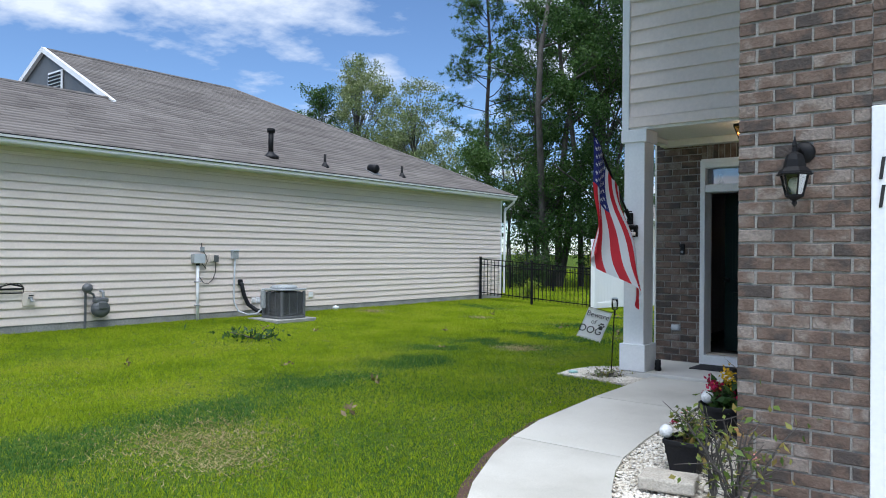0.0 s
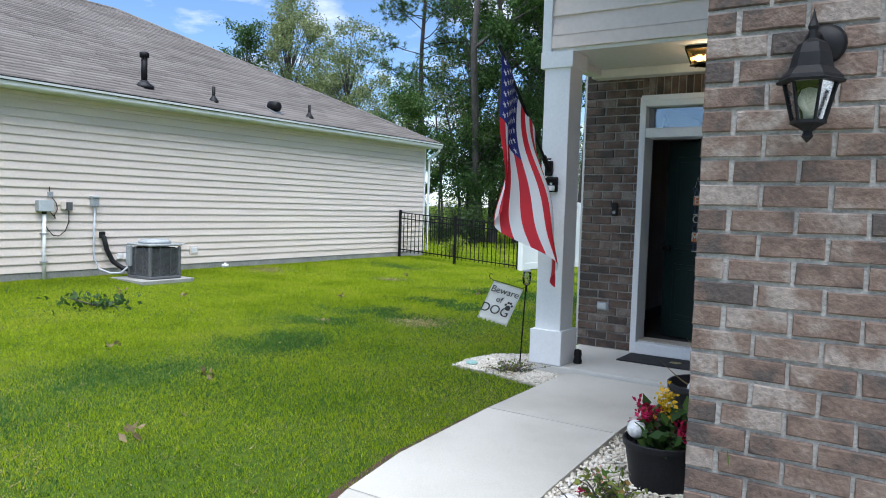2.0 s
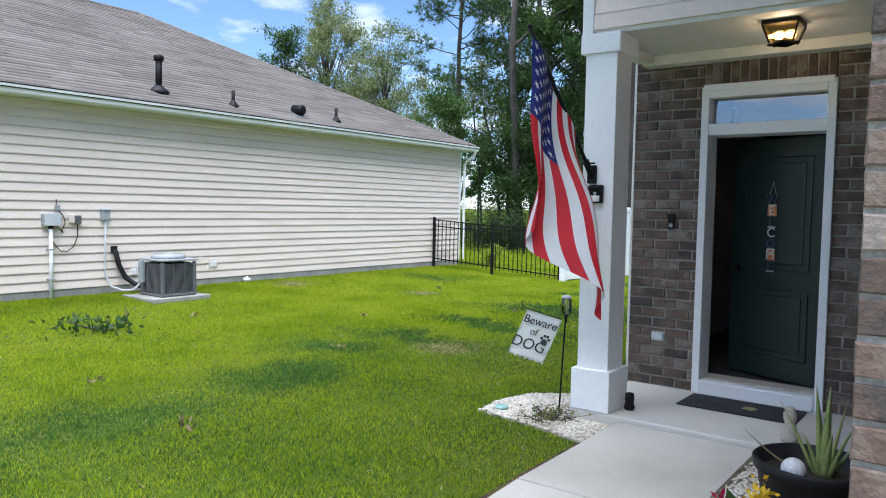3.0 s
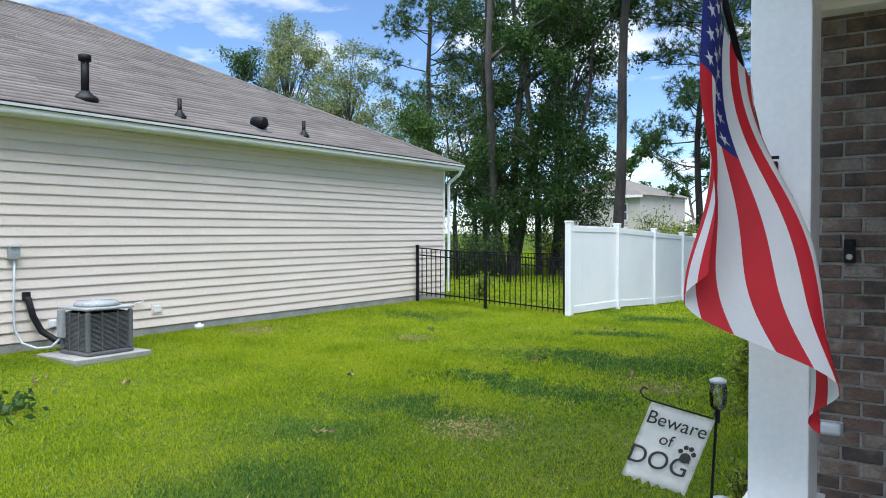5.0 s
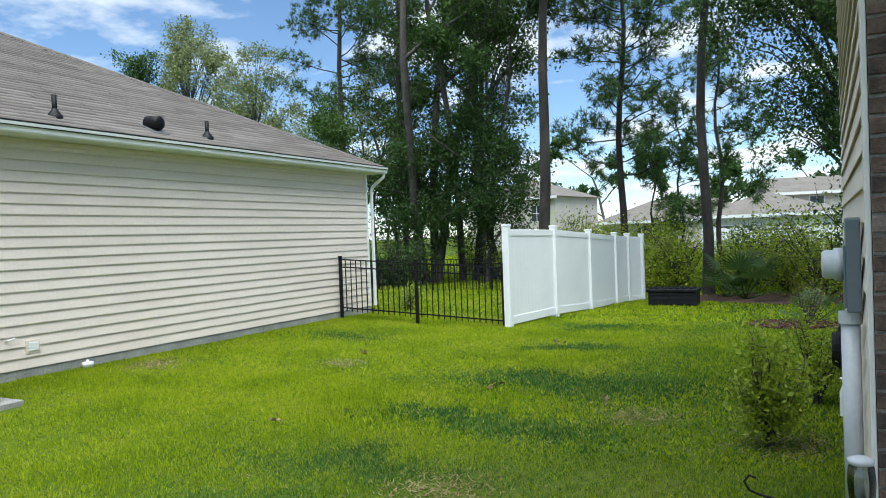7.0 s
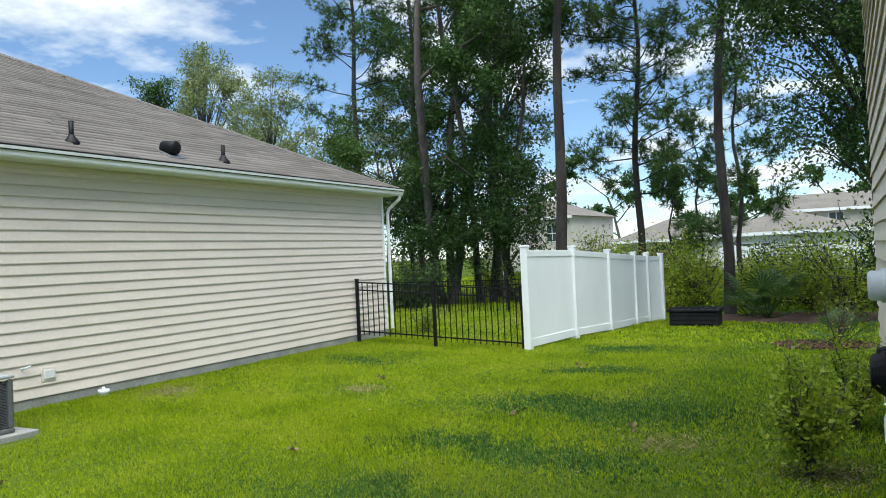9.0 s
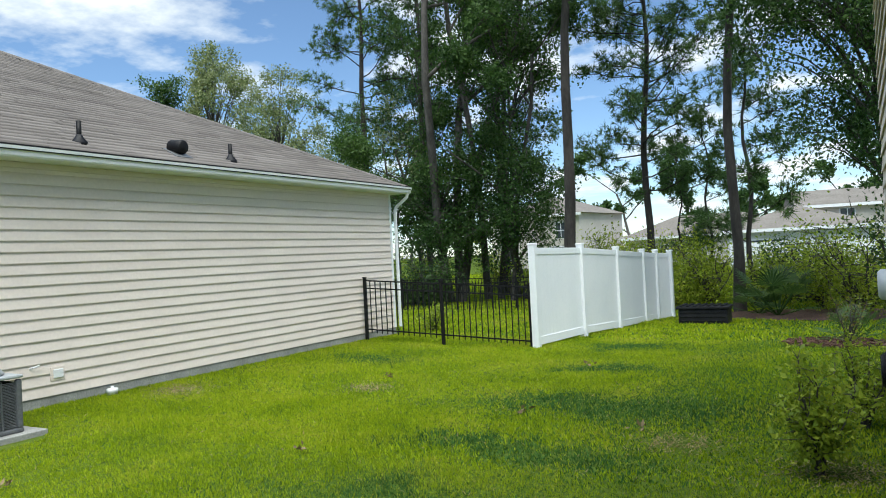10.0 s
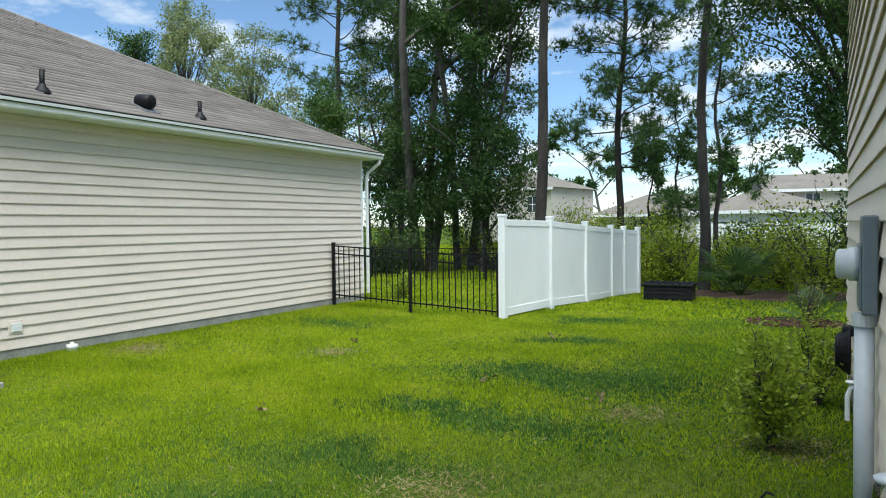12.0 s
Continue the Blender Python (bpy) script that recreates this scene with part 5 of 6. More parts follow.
def leafy_tree(x, y, h, r, bare, seed, spread, mat, leaf=0.16, leaves=14000, label="leafy tree with open crown", name="leafy_tree", trunks=1, droop=0.2, lean=0.0):
    """A broadleaf tree: forking limbs with leaves in clumps along the outer twigs."""
    rng, rn = np.random.default_rng(seed), random.Random(seed)
    z0 = height(x, y) - 0.1
    t = thing(name, (x, y, z0), label, "tree", "broadleaf trees behind the yards")
    limbs, ends = [], []

    def grow(p, d, L, rad, depth):
        path = []
        m = 5
        for s in range(m + 1):
            path.append((tuple(p), max(0.006, rad * (1 - 0.45 * s / m))))
            if depth >= 2:
                ends.append(Vector(p))
            if s < m:
                d = (d + Vector((rn.gauss(0, 0.13), rn.gauss(0, 0.13), rn.gauss(0.03, 0.09)))).normalized()
                p = p + d * L / m
                if depth < 4 and s >= 1 and rn.random() < (0.62 if depth else 0.35 + 0.65 * (s / m > bare)):
                    if depth or s / m >= bare:
                        a = rn.uniform(0, 2 * math.pi)
                        side = Vector((math.cos(a), math.sin(a), rn.uniform(-0.05, 0.6)))
                        grow(p, (d * 0.45 + side).normalized(), L * rn.uniform(0.38, 0.6) * (spread if depth == 0 else 1), rad * (1 - 0.45 * s / m) * 0.5, depth + 1)
        limbs.append(path)
        ends.append(Vector(p))

    for k in range(trunks):
        a = 2 * math.pi * k / max(1, trunks) + seed
        off = 0.25 if trunks > 1 else 0
        grow(Vector((x + off * math.cos(a), y + off * math.sin(a), z0)), Vector((lean + 0.26 * off * math.cos(a), 0.26 * off * math.sin(a), 1)).normalized(), h * rn.uniform(0.82, 1.0), r, 0)
    v, f = limb_mesh(limbs, 6)
    array_mesh("trunk", v, f, M_BARK, t, smooth=True)
    e = np.array([p for p in ends if p.z > z0 + h * bare * 0.8] or ends)
    e = e[rng.uniform(0, 1, len(e)) < 0.38]
    idx = rng.integers(0, len(e), leaves)
    c = e[idx] + rng.normal(size=(leaves, 3)) * (0.13 + 0.013 * h) * np.array([1, 1, 0.8])
    v, f = leaf_arrays(rng, c, leaf, 0.55, droop)
    array_mesh("crown", v, f, mat, t)
    return t


def shrub(x, y, h, w, seed, mat, leaves, leaf, name="shrub", label="bushy green shrub", cat="shrub", group="", z=None, stems=9, bark=None, open_=0.5, clump=1.0):
    """Stems fanning from the ground, leaves in clumps along them; clump: the share of twigs in leaf."""
    rng, rn = np.random.default_rng(seed), random.Random(seed)
    z0 = height(x, y) - 0.02 if z is None else z
    t = thing(name, (x, y, z0), label, cat, group)
    limbs, ends = [], []
    for k in range(stems):
        a = rn.uniform(0, 2 * math.pi)
        out = rn.uniform(0.2, 1.0) * w / 2
        hh = h * rn.uniform(0.55, 1.0) * (1 - 0.25 * out / w)
        path = []
        for s in range(7):
            q = s / 6
            p = Vector((x + out * math.cos(a) * q ** 1.2 + rn.gauss(0, 0.02 * w), y + out * math.sin(a) * q ** 1.2 + rn.gauss(0, 0.02 * w), z0 + hh * q))
            path.append((tuple(p), 0.011 * h * (1 - 0.8 * q) + 0.0025))
            if q > open_ * 0.6:
                ends.append(p)
                for _ in range(2):
                    tw = p + Vector((rn.gauss(0, 0.13 * w), rn.gauss(0, 0.13 * w), rn.gauss(0.05 * h, 0.07 * h)))
                    limbs.append([(tuple(p), 0.004 * h + 0.001), (tuple(tw), 0.0015)])
                    ends += [p.lerp(tw, 0.6), tw]
        limbs.append(path)
    v, f = limb_mesh(limbs, 5)
    array_mesh("stem", v, f, bark or M_BARK, t)
    e = np.array(ends)
    e = e[rng.uniform(0, 1, len(e)) < clump] if clump < 1 else e
    c = e[rng.integers(0, len(e), leaves)] + rng.normal(size=(leaves, 3)) * 0.045 * (w + h)
    c[:, 2] = np.maximum(c[:, 2], z0 + 0.02)
    v, f = leaf_arrays(rng, c, leaf, 0.5, 0.05)
    array_mesh("leaves", v, f, mat, t)
    return t


def crown_tree(x, y, h, r, centre, radii, seed, clumps, leaves, leaf, mat, label):
    """A tree with limbs reaching to many leaf clumps spread through an uneven crown."""
    rng, rn = np.random.default_rng(seed), random.Random(seed)
    z0 = height(x, y) - 0.1
    t = thing("leafy_tree", (x, y, z0), label, "tree", "broadleaf trees behind the yards")
    top = Vector((centre[0], centre[1], centre[2] + radii[2] * 0.5))
    trunk = [(tuple(Vector((x, y, z0)).lerp(top, q / 8) + Vector((rn.gauss(0, 0.06), rn.gauss(0, 0.06), 0))), r * (1 - 0.09 * q)) for q in range(9)]
    limbs, cl_ = [trunk], []
    for k in range(clumps):
        d = Vector((rn.gauss(0, 1), rn.gauss(0, 1), rn.gauss(0, 1))).normalized() * rn.uniform(0.35, 1.05) ** 0.6
        c = Vector((centre[0] + d.x * radii[0], centre[1] + d.y * radii[1], centre[2] + d.z * radii[2]))
        start = Vector(trunk[min(8, max(2, int(8 * (c.z - z0) / (top.z - z0) * 0.75)))][0])
        bend = start.lerp(c, 0.5) + Vector((0, 0, 0.15 * (c - start).length))
        limbs.append([(tuple(start), 0.035), (tuple(start.lerp(bend, 0.6)), 0.024), (tuple(bend.lerp(c, 0.3)), 0.016), (tuple(c), 0.008)])
        for _ in range(4):
            cl_.append(c + Vector((rn.gauss(0, 0.35), rn.gauss(0, 0.35), rn.gauss(-0.1, 0.3))))
            limbs.append([(tuple(c), 0.01), (tuple(cl_[-1]), 0.004)])
    v, f = limb_mesh(limbs, 6)
    array_mesh("trunk", v, f, M_BARK, t, smooth=True)
    e = np.array(cl_)
    c = e[rng.integers(0, len(e), leaves)] + rng.normal(size=(leaves, 3)) * np.array([0.26, 0.26, 0.20])
    v, f = leaf_arrays(rng, c, leaf, 0.5, 0.3)
    array_mesh("crown", v, f, mat, t)
    return t


# ---- trees behind the yards ----
YOUNG = "slender young pine with bristly dark tufts"
pine_tree(-11.85, 28.6, 21.5, 0.20, 0.47, 11, 3.0, lean=0.08, density=0.8)
pine_tree(-10.0, 31.5, 15.5, 0.14, 0.24, 12, 2.7, lean=0.04, density=1.6)
pine_tree(-6.65, 27.2, 20.5, 0.15, 0.40, 13, 2.4, lean=0.05, density=0.9)
pine_tree(-6.5, 29.6, 8.6, 0.09, 0.22, 14, 1.7, density=0.55, label=YOUNG)
pine_tree(-7.9, 31.0, 6.0, 0.06, 0.28, 15, 1.1, density=0.5, label=YOUNG)
pine_tree(-9.2, 33.0, 5.2, 0.06, 0.25, 16, 1.1, density=0.5, label=YOUNG)
pine_tree(-22.65, 33.0, 19.0, 0.17, 0.33, 17, 3.4, density=1.2)
pine_tree(-21.7, 36.5, 21.0, 0.18, 0.28, 18, 3.0, density=1.2)
pine_tree(-16.8, 34.5, 19.0, 0.17, 0.28, 19, 2.8, density=1.1)
DARK = "dark leafy forest tree with several stems"
EDGE = "small dark leafy tree at the wood edge"
leafy_tree(-17.3, 31.0, 15.5, 0.19, 0.22, 31, 0.66, M_LEAF, 0.145, 17000, DARK, trunks=3)
leafy_tree(-16.2, 32.0, 14.5, 0.15, 0.20, 32, 0.60, M_LEAF, 0.145, 11000, DARK, trunks=2)
leafy_tree(-14.6, 31.6, 10.0, 0.11, 0.16, 33, 0.80, M_LEAF, 0.13, 15000, EDGE)
leafy_tree(-18.9, 31.0, 7.0, 0.08, 0.20, 41, 0.8, M_LEAF, 0.11, 9000, EDGE)
leafy_tree(-20.3, 31.6, 7.5, 0.06, 0.25, 43, 0.5, M_LEAF_PALE, 0.11, 1500, "thin sapling with sparse pale leaves", trunks=2)
BEYOND = "pale leafy tree beyond the neighbouring roof"
crown_tree(-45.2, 46.0, 18.0, 0.20, (-45.2, 46.0, 12.8), (3.6, 3.0, 5.6), 35, 100, 17000, 0.20, M_LEAF_PALE, BEYOND)
crown_tree(-36.8, 44.0, 14.5, 0.14, (-37.2, 44.0, 9.6), (3.8, 2.2, 5.4), 36, 80, 13000, 0.18, M_LEAF_PALE, BEYOND)
crown_tree(-45.9, 42.0, 15.6, 0.15, (-45.8, 42.0, 13.4), (1.2, 1.2, 2.0), 37, 24, 4000, 0.19, M_LEAF, "small dark leafy tree beyond the neighbouring roof")
crown_tree(-41.0, 46.0, 11.5, 0.14, (-41.0, 46.0, 8.0), (3.6, 2.2, 4.6), 38, 70, 14000, 0.19, M_LEAF_PALE, BEYOND)
crown_tree(-31.5, 44.0, 10.0, 0.12, (-31.8, 44.0, 6.6), (3.2, 2.0, 3.6), 40, 50, 9000, 0.17, M_LEAF_PALE, BEYOND)
crown_tree(-2.9, 23.6, 12.5, 0.20, (-3.4, 23.0, 8.3), (2.6, 2.6, 5.0), 61, 150, 74000, 0.095, M_LEAF, "large oak with dark hanging foliage behind house")
crown_tree(-17.6, 30.6, 6.0, 0.10, (-17.7, 30.6, 3.9), (2.2, 1.4, 2.3), 62, 70, 16000, 0.125, M_LEAF, "dense dark young tree at the wood edge")
crown_tree(-14.9, 30.9, 6.0, 0.10, (-14.9, 30.8, 3.9), (1.9, 1.4, 2.3), 63, 60, 14000, 0.125, M_LEAF, "dense dark young tree at the wood edge")
crown_tree(-19.0, 32.0, 12.0, 0.11, (-19.0, 32.0, 8.6), (2.3, 1.6, 3.6), 65, 34, 5500, 0.14, M_LEAF, DARK)
crown_tree(-15.4, 32.4, 12.0, 0.11, (-15.3, 32.4, 9.0), (2.5, 1.6, 3.6), 66, 34, 5500, 0.14, M_LEAF, DARK)
leafy_tree(1.6, 28.5, 15.0, 0.22, 0.25, 39, 1.0, M_LEAF, 0.13, 44000, "large oak with dark glossy hanging foliage", droop=0.5)

# understorey along the wood edge
spots = [(-22.5, 32.0, 1.6, 1), (-20.0, 33.0, 1.5, 1), (-18.4, 29.4, 1.9, 0), (-17.2, 29.2, 1.6, 0), (-15.2, 33.0, 1.6, 1), (-13.4, 31.0, 1.5, 1), (-12.2, 33.0, 1.6, 1), (-11.0, 30.6, 1.7, 1), (-9.6, 29.3, 1.9, 1), (-8.6, 28.4, 1.5, 1), (-8.1, 30.8, 2.0, 1), (-7.5, 28.6, 1.5, 1), (-6.1, 29.4, 1.8, 1), (-5.4, 29.8, 1.7, 0), (-4.6, 28.0, 2.2, 1), (-3.7, 26.8, 2.4, 1), (-2.6, 25.2, 2.0, 0), (-3.0, 28.4, 2.6, 1), (-10.4, 33.5, 2.0, 1), (-13.6, 35.0, 1.8, 1), (-6.4, 34.0, 1.9, 1), (-18.5, 37.0, 1.6, 1), (-4.6, 32.5, 2.0, 1), (-24.5, 36.0, 1.6, 1)]
for i, (sx, sy, sh, bright) in enumerate(spots):
    grown = (1.0, 1.45, 0.75, 1.2, 0.9)[i % 5]
    shrub(sx, sy, sh * grown, sh * 1.35, 50 + i, M_SHRUB if bright else M_LEAF, 3000, 0.10, "shrub", "wild yellow-green shrub at the wood edge" if bright else "dark green shrub at the wood edge", "shrub", "wild shrubs", stems=16, open_=0.15, clump=0.3)


def palmetto(x, y, seed, size=1.0, label="spiky fan palmetto at the wood edge"):
    rn = random.Random(seed)
    z0 = height(x, y)
    t = thing("palmetto", (x, y, z0), label, "palmetto", "palmettos")
    for k in range(16):
        a, el = rn.uniform(0, 2 * math.pi), rn.uniform(0.15, 1.2)
        d = Vector((math.cos(a) * math.cos(el), math.sin(a) * math.cos(el), math.sin(el)))
        hub = Vector((x, y, z0)) + d * rn.uniform(0.6, 0.95) * size
        bm = tube([(x, y, z0), hub], 0.012 * size, 5)
        side = d.cross(Vector((0, 0, 1))).normalized()
        for b in range(15):
            th = (b - 7) / 7 * 1.35
            e = (d * math.cos(th) + side * math.sin(th)).normalized()
            w = e.cross(d.cross(side)).normalized() * 0.022 * size
            L = size * 0.62 * (1 - 0.25 * abs(th) / 1.35)
            end = hub + e * L + Vector((0, 0, -0.16 * L))
            m_ = hub + e * L * 0.55
            a_, b_, c_, d_ = (bm.verts.new(p) for p in (hub, m_ + w, end, m_ - w))
            bm.faces.new((a_, b_, c_, d_))
        part("frond", bm, M_LEAF, t)


palmetto(-5.55, 26.0, 3, 1.15)
palmetto(-6.05, 26.5, 4, 0.8)
palmetto(-3.9, 19.6, 5, 0.5, "small fan palmetto beside the house bed")


# ---- beds, mulch and gravel ----
def bed(name, outline, zoff, mat, label, cat):
    bm = prism(outline, -0.15, 0, top=lambda x, y: height(x, y) + zoff)
    ob = part(name, bm, mat)
    return tagged(ob, label, cat, kind="structure")


def ring(cx, cy, rx, ry, n=20, seed=1):
    rn = random.Random(seed)
    return [(cx + rx * math.cos(2 * math.pi * i / n) * rn.uniform(0.9, 1.08), cy + ry * math.sin(2 * math.pi * i / n) * rn.uniform(0.9, 1.08)) for i in range(n)]


ICO = bmesh.new()
bmesh.ops.create_icosphere(ICO, subdivisions=1, radius=1.0)
ICO_V = np.array([v.co[:] for v in ICO.verts])
ICO_F = np.array([[v.index for v in f.verts] for f in ICO.faces])
ICO.free()


def inside(px, py, poly):
    c = False
    n = len(poly)
    for i in range(n):
        (x0, y0), (x1, y1) = poly[i], poly[(i + 1) % n]
        if (y0 > py) != (y1 > py) and px < (x1 - x0) * (py - y0) / (y1 - y0) + x0:
            c = not c
    return c


def chips(name, poly, count, size, zfun, mat, label, cat, seed, squash=0.6):
    """Loose pieces strewn over a plan outline."""
    rng = np.random.default_rng(seed)
    xs, ys = [p[0] for p in poly], [p[1] for p in poly]
    pts = []
    while len(pts) < count:
        px, py = rng.uniform(min(xs), max(xs)), rng.uniform(min(ys), max(ys))
        if inside(px, py, poly):
            pts.append((px, py, zfun(px, py) + rng.uniform(-0.3, 0.6) * size))
    pts = np.array(pts)
    n = len(pts)
    s = size * rng.uniform(0.5, 1.3, (n, 1, 3)) * np.array([1, 1, squash])
    v = ICO_V[None] * (1 + rng.normal(0, 0.18, (n, 12, 1))) * s
    a = rng.uniform(0, 2 * math.pi, n)
    ca, sa = np.cos(a)[:, None], np.sin(a)[:, None]
    vx, vy = v[..., 0] * ca - v[..., 1] * sa, v[..., 0] * sa + v[..., 1] * ca
    v = np.stack([vx, vy, v[..., 2]], -1) + pts[:, None]
    f = (ICO_F[None] + 12 * np.arange(n)[:, None, None]).reshape(-1, 3)
    return tagged(array_mesh(name, v, f, mat), label, cat, kind="stuff")


BED_A = [(-4.12, 7.80), (-4.16, 8.10), (-4.08, 8.46), (-3.80, 8.66), (-3.50, 8.60), (-3.50, 8.04), (-3.11, 8.03), (-3.11, 7.56), (-3.35, 7.62), (-3.8, 7.72)]
BED_B = [(-1.36, 3.51), (-1.61, 3.9), (-1.85, 4.4), (-2.07, 5.05), (-2.13, 5.6), (-2.165, 6.68), (-2.165, 8.02), (-1.245, 8.02), (-1.245, 4.775), (-0.78, 4.775), (-0.78, 3.3)]
bed("gravel_bed", BED_A, 0.012, M_PAVER, "white stone bed round the porch column", "gravel bed")
bed("gravel_bed", BED_B, 0.012, M_PAVER, "white stone bed between walk and brick wall", "gravel bed")
chips("gravel", BED_A, 4200, 0.0135, lambda x, y: height(x, y) + 0.018, M_STONE, "white marble chips round the porch column", "gravel", 5)
chips("gravel", BED_B, 9500, 0.0145, lambda x, y: height(x, y) + 0.018, M_STONE, "white marble chips beside the walk", "gravel", 6)
M_CHIP = island_material("mulch_chip", [(0.035, 0.018, 0.012), (0.075, 0.038, 0.026), (0.12, 0.07, 0.05)], 0.95, 0.0, patch=3)
MULCH = ring(-4.15, 19.3, 0.75, 0.7, 22, 3)
bed("mulch_bed", MULCH, 0.02, M_MULCH, "round brown mulch bed by the house", "mulch bed")
chips("mulch", MULCH, 900, 0.035, lambda x, y: height(x, y) + 0.03, M_CHIP, "brown bark chips", "mulch", 7, 0.4)
BACK_BED = ring(-4.3, 26.2, 3.0, 1.6, 26, 8)
bed("leaf_litter_bed", BACK_BED, 0.015, M_MULCH, "brown pine straw under the back trees", "pine straw")

edge_l = [(x - 0.07, y - 0.02) for x, y in WALK_L] + WALK_L[::-1]
edge_ob = part("soil_edge", prism(edge_l, -0.1, 0, top=lambda x, y: min(height(x, y) + 0.014, walk_z(x, y) - 0.004)), M_MULCH)
tagged(edge_ob, "narrow bare soil edge beside the walk", "soil edge", kind="structure")

# paver and pots
pv = thing("paver", (-1.58, 4.65, 0.05), "weathered tan concrete paver lying on gravel", "paver")
part("block", box((-1.75, 4.53, 0.075), (-1.42, 4.77, 0.155), 0.014, turn=pose(0, 0, 0, 0, 0, 12)), M_PAVER, pv)


def pot_shell(cx, cy, z, r0, r1, h, square=False, ribs=0):
    """A tapered pot with rolled rim, hollow above the soil."""
    steps = 64 if ribs else 32
    prof = [(r0 * 0.9, 0.0), (r0, 0.01), (r1 * 0.985, h * 0.88), (r1 * 1.05, h * 0.885), (r1 * 1.06, h * 0.985), (r1 * 1.03, h), (r1 * 0.98, h * 0.99), (r1 * 0.95, h * 0.80), (0.0, h * 0.80)]
    bm = lathe(prof, (0, 0, 0), steps)
    for v in bm.verts:
        a = math.atan2(v.co.y, v.co.x)
        rr = math.hypot(v.co.x, v.co.y)
        if ribs and 0.012 < v.co.z < h * 0.87 and rr > r0 * 0.9:
            k = 1 - 0.035 * (math.cos(a * ribs) > 0)
            v.co.x *= k
            v.co.y *= k
        if square and rr > 1e-4:
            m_ = max(abs(math.cos(a)), abs(math.sin(a)))
            k = (1 / m_) ** 0.75 * 0.9
            v.co.x *= k
            v.co.y *= k
    bmesh.ops.translate(bm, verts=bm.verts, vec=(cx, cy, z))
    return bm


M_FL_RED = island_material("crimson_bloom", [(0.20, 0.004, 0.03), (0.36, 0.008, 0.055), (0.5, 0.02, 0.09)], 0.6, 0.2, patch=8)
M_FL_YEL = island_material("yellow_bloom", [(0.55, 0.33, 0.01), (0.72, 0.50, 0.02)], 0.6, 0.2, patch=8)
M_FL_PINK = island_material("pink_bloom", [(0.62, 0.20, 0.18), (0.75, 0.42, 0.38)], 0.6, 0.25, patch=8)
M_POTLEAF = island_material("pot_plant_leaf", [(0.05, 0.10, 0.015), (0.11, 0.17, 0.025), (0.22, 0.22, 0.05), (0.30, 0.16, 0.06)], 0.5, 0.35, patch=5)
M_ALOE = material("aloe_leaf", [(0.15, 0.21, 0.06), (0.25, 0.30, 0.10), (0.34, 0.36, 0.16)], 0.45, scale=5, fine=60, bump=0.05)
M_BROWNLEAF = material("dry_leaf", [(0.13, 0.095, 0.045), (0.22, 0.16, 0.08)], 0.7, scale=10)
M_FROST = material("frosted_globe", [(0.60, 0.61, 0.62), (0.70, 0.70, 0.70)], 0.2, scale=3, bump=0)


def blossom(parent, at, r, mat, seed, n=90, tall=1.0):
    rng = np.random.default_rng(seed)
    c = rng.normal(size=(n, 3)) * np.array([r * 0.45, r * 0.45, r * 0.5 * tall]) + np.array(at)
    v, f = leaf_arrays(rng, c, r * 0.55, 0.6, -0.4)
    array_mesh("blossom", v, f, mat, parent)


def globe_light(x, y, z, r, label):
    g = thing("solar_globe", (x, y, z - r), label, "solar light")
    part("globe", lathe([(r * math.sin(math.pi * i / 12), -r * math.cos(math.pi * i / 12)) for i in range(13)], (x, y, z), 24), M_FROST, g, smooth=True)
    part("spike", tube([(x, y, z - r * 0.9), (x, y, z - r - 0.10)], 0.008, 6), M_BLACK, g)


def pot_plant(x, y, z, h, w, n, seed, mat=None, leaf=0.05):
    return shrub(x, y, h, w, seed, mat or M_POTLEAF, n, leaf, "potted_plant", "leafy flowering plant growing in a black pot", "plant", z=z, stems=12, open_=0.1)


# square ribbed pot in front
p1 = thing("flower_pot", (-1.62, 5.06, 0.06), "black ribbed square flower pot on white gravel", "flower pot", "pots beside the walk")
part("pot", pot_shell(-1.62, 5.06, 0.065, 0.10, 0.14, 0.23, True, 16), M_PLASTIC, p1)
part("soil", lathe([(0.125, 0.255), (0.06, 0.265), (0, 0.268)], (-1.62, 5.06, 0), 20), M_SOIL, p1)
pp = pot_plant(-1.60, 5.08, 0.25, 0.24, 0.26, 340, 71, leaf=0.042)
blossom(pp, (-1.70, 5.02, 0.40), 0.03, M_FL_RED, 1, 24)
blossom(pp, (-1.66, 5.12, 0.45), 0.028, M_FL_PINK, 3, 24)
globe_light(-1.74, 5.0, 0.335, 0.045, "frosted globe solar light in a flower pot")
# round pot with crimson and yellow plumes
p2 = thing("flower_pot", (-1.68, 6.16, 0.08), "round black ribbed flower pot on white gravel", "flower pot", "pots beside the walk")
part("pot", pot_shell(-1.70, 6.10, 0.05, 0.145, 0.19, 0.30, False, 24), M_PLASTIC, p2)
part("soil", lathe([(0.175, 0.29), (0.08, 0.30), (0, 0.305)], (-1.70, 6.10, 0), 24), M_SOIL, p2)
pp = pot_plant(-1.70, 6.10, 0.30, 0.20, 0.34, 260, 72, M_LEAF, 0.085)
for i, (dx, dy, z, m_, tall) in enumerate(((-0.10, 0.03, 0.52, M_FL_RED, 1.2), (-0.06, -0.05, 0.50, M_FL_RED, 1.2), (-0.02, 0.05, 0.50, M_FL_RED, 1.0), (0.02, -0.01, 0.60, M_FL_YEL, 1.9), (0.12, -0.02, 0.47, M_FL_RED, 1.0))):
    blossom(pp, (-1.70 + dx, 6.10 + dy, z - 0.06), 0.055, m_, 80 + i, 110, tall)
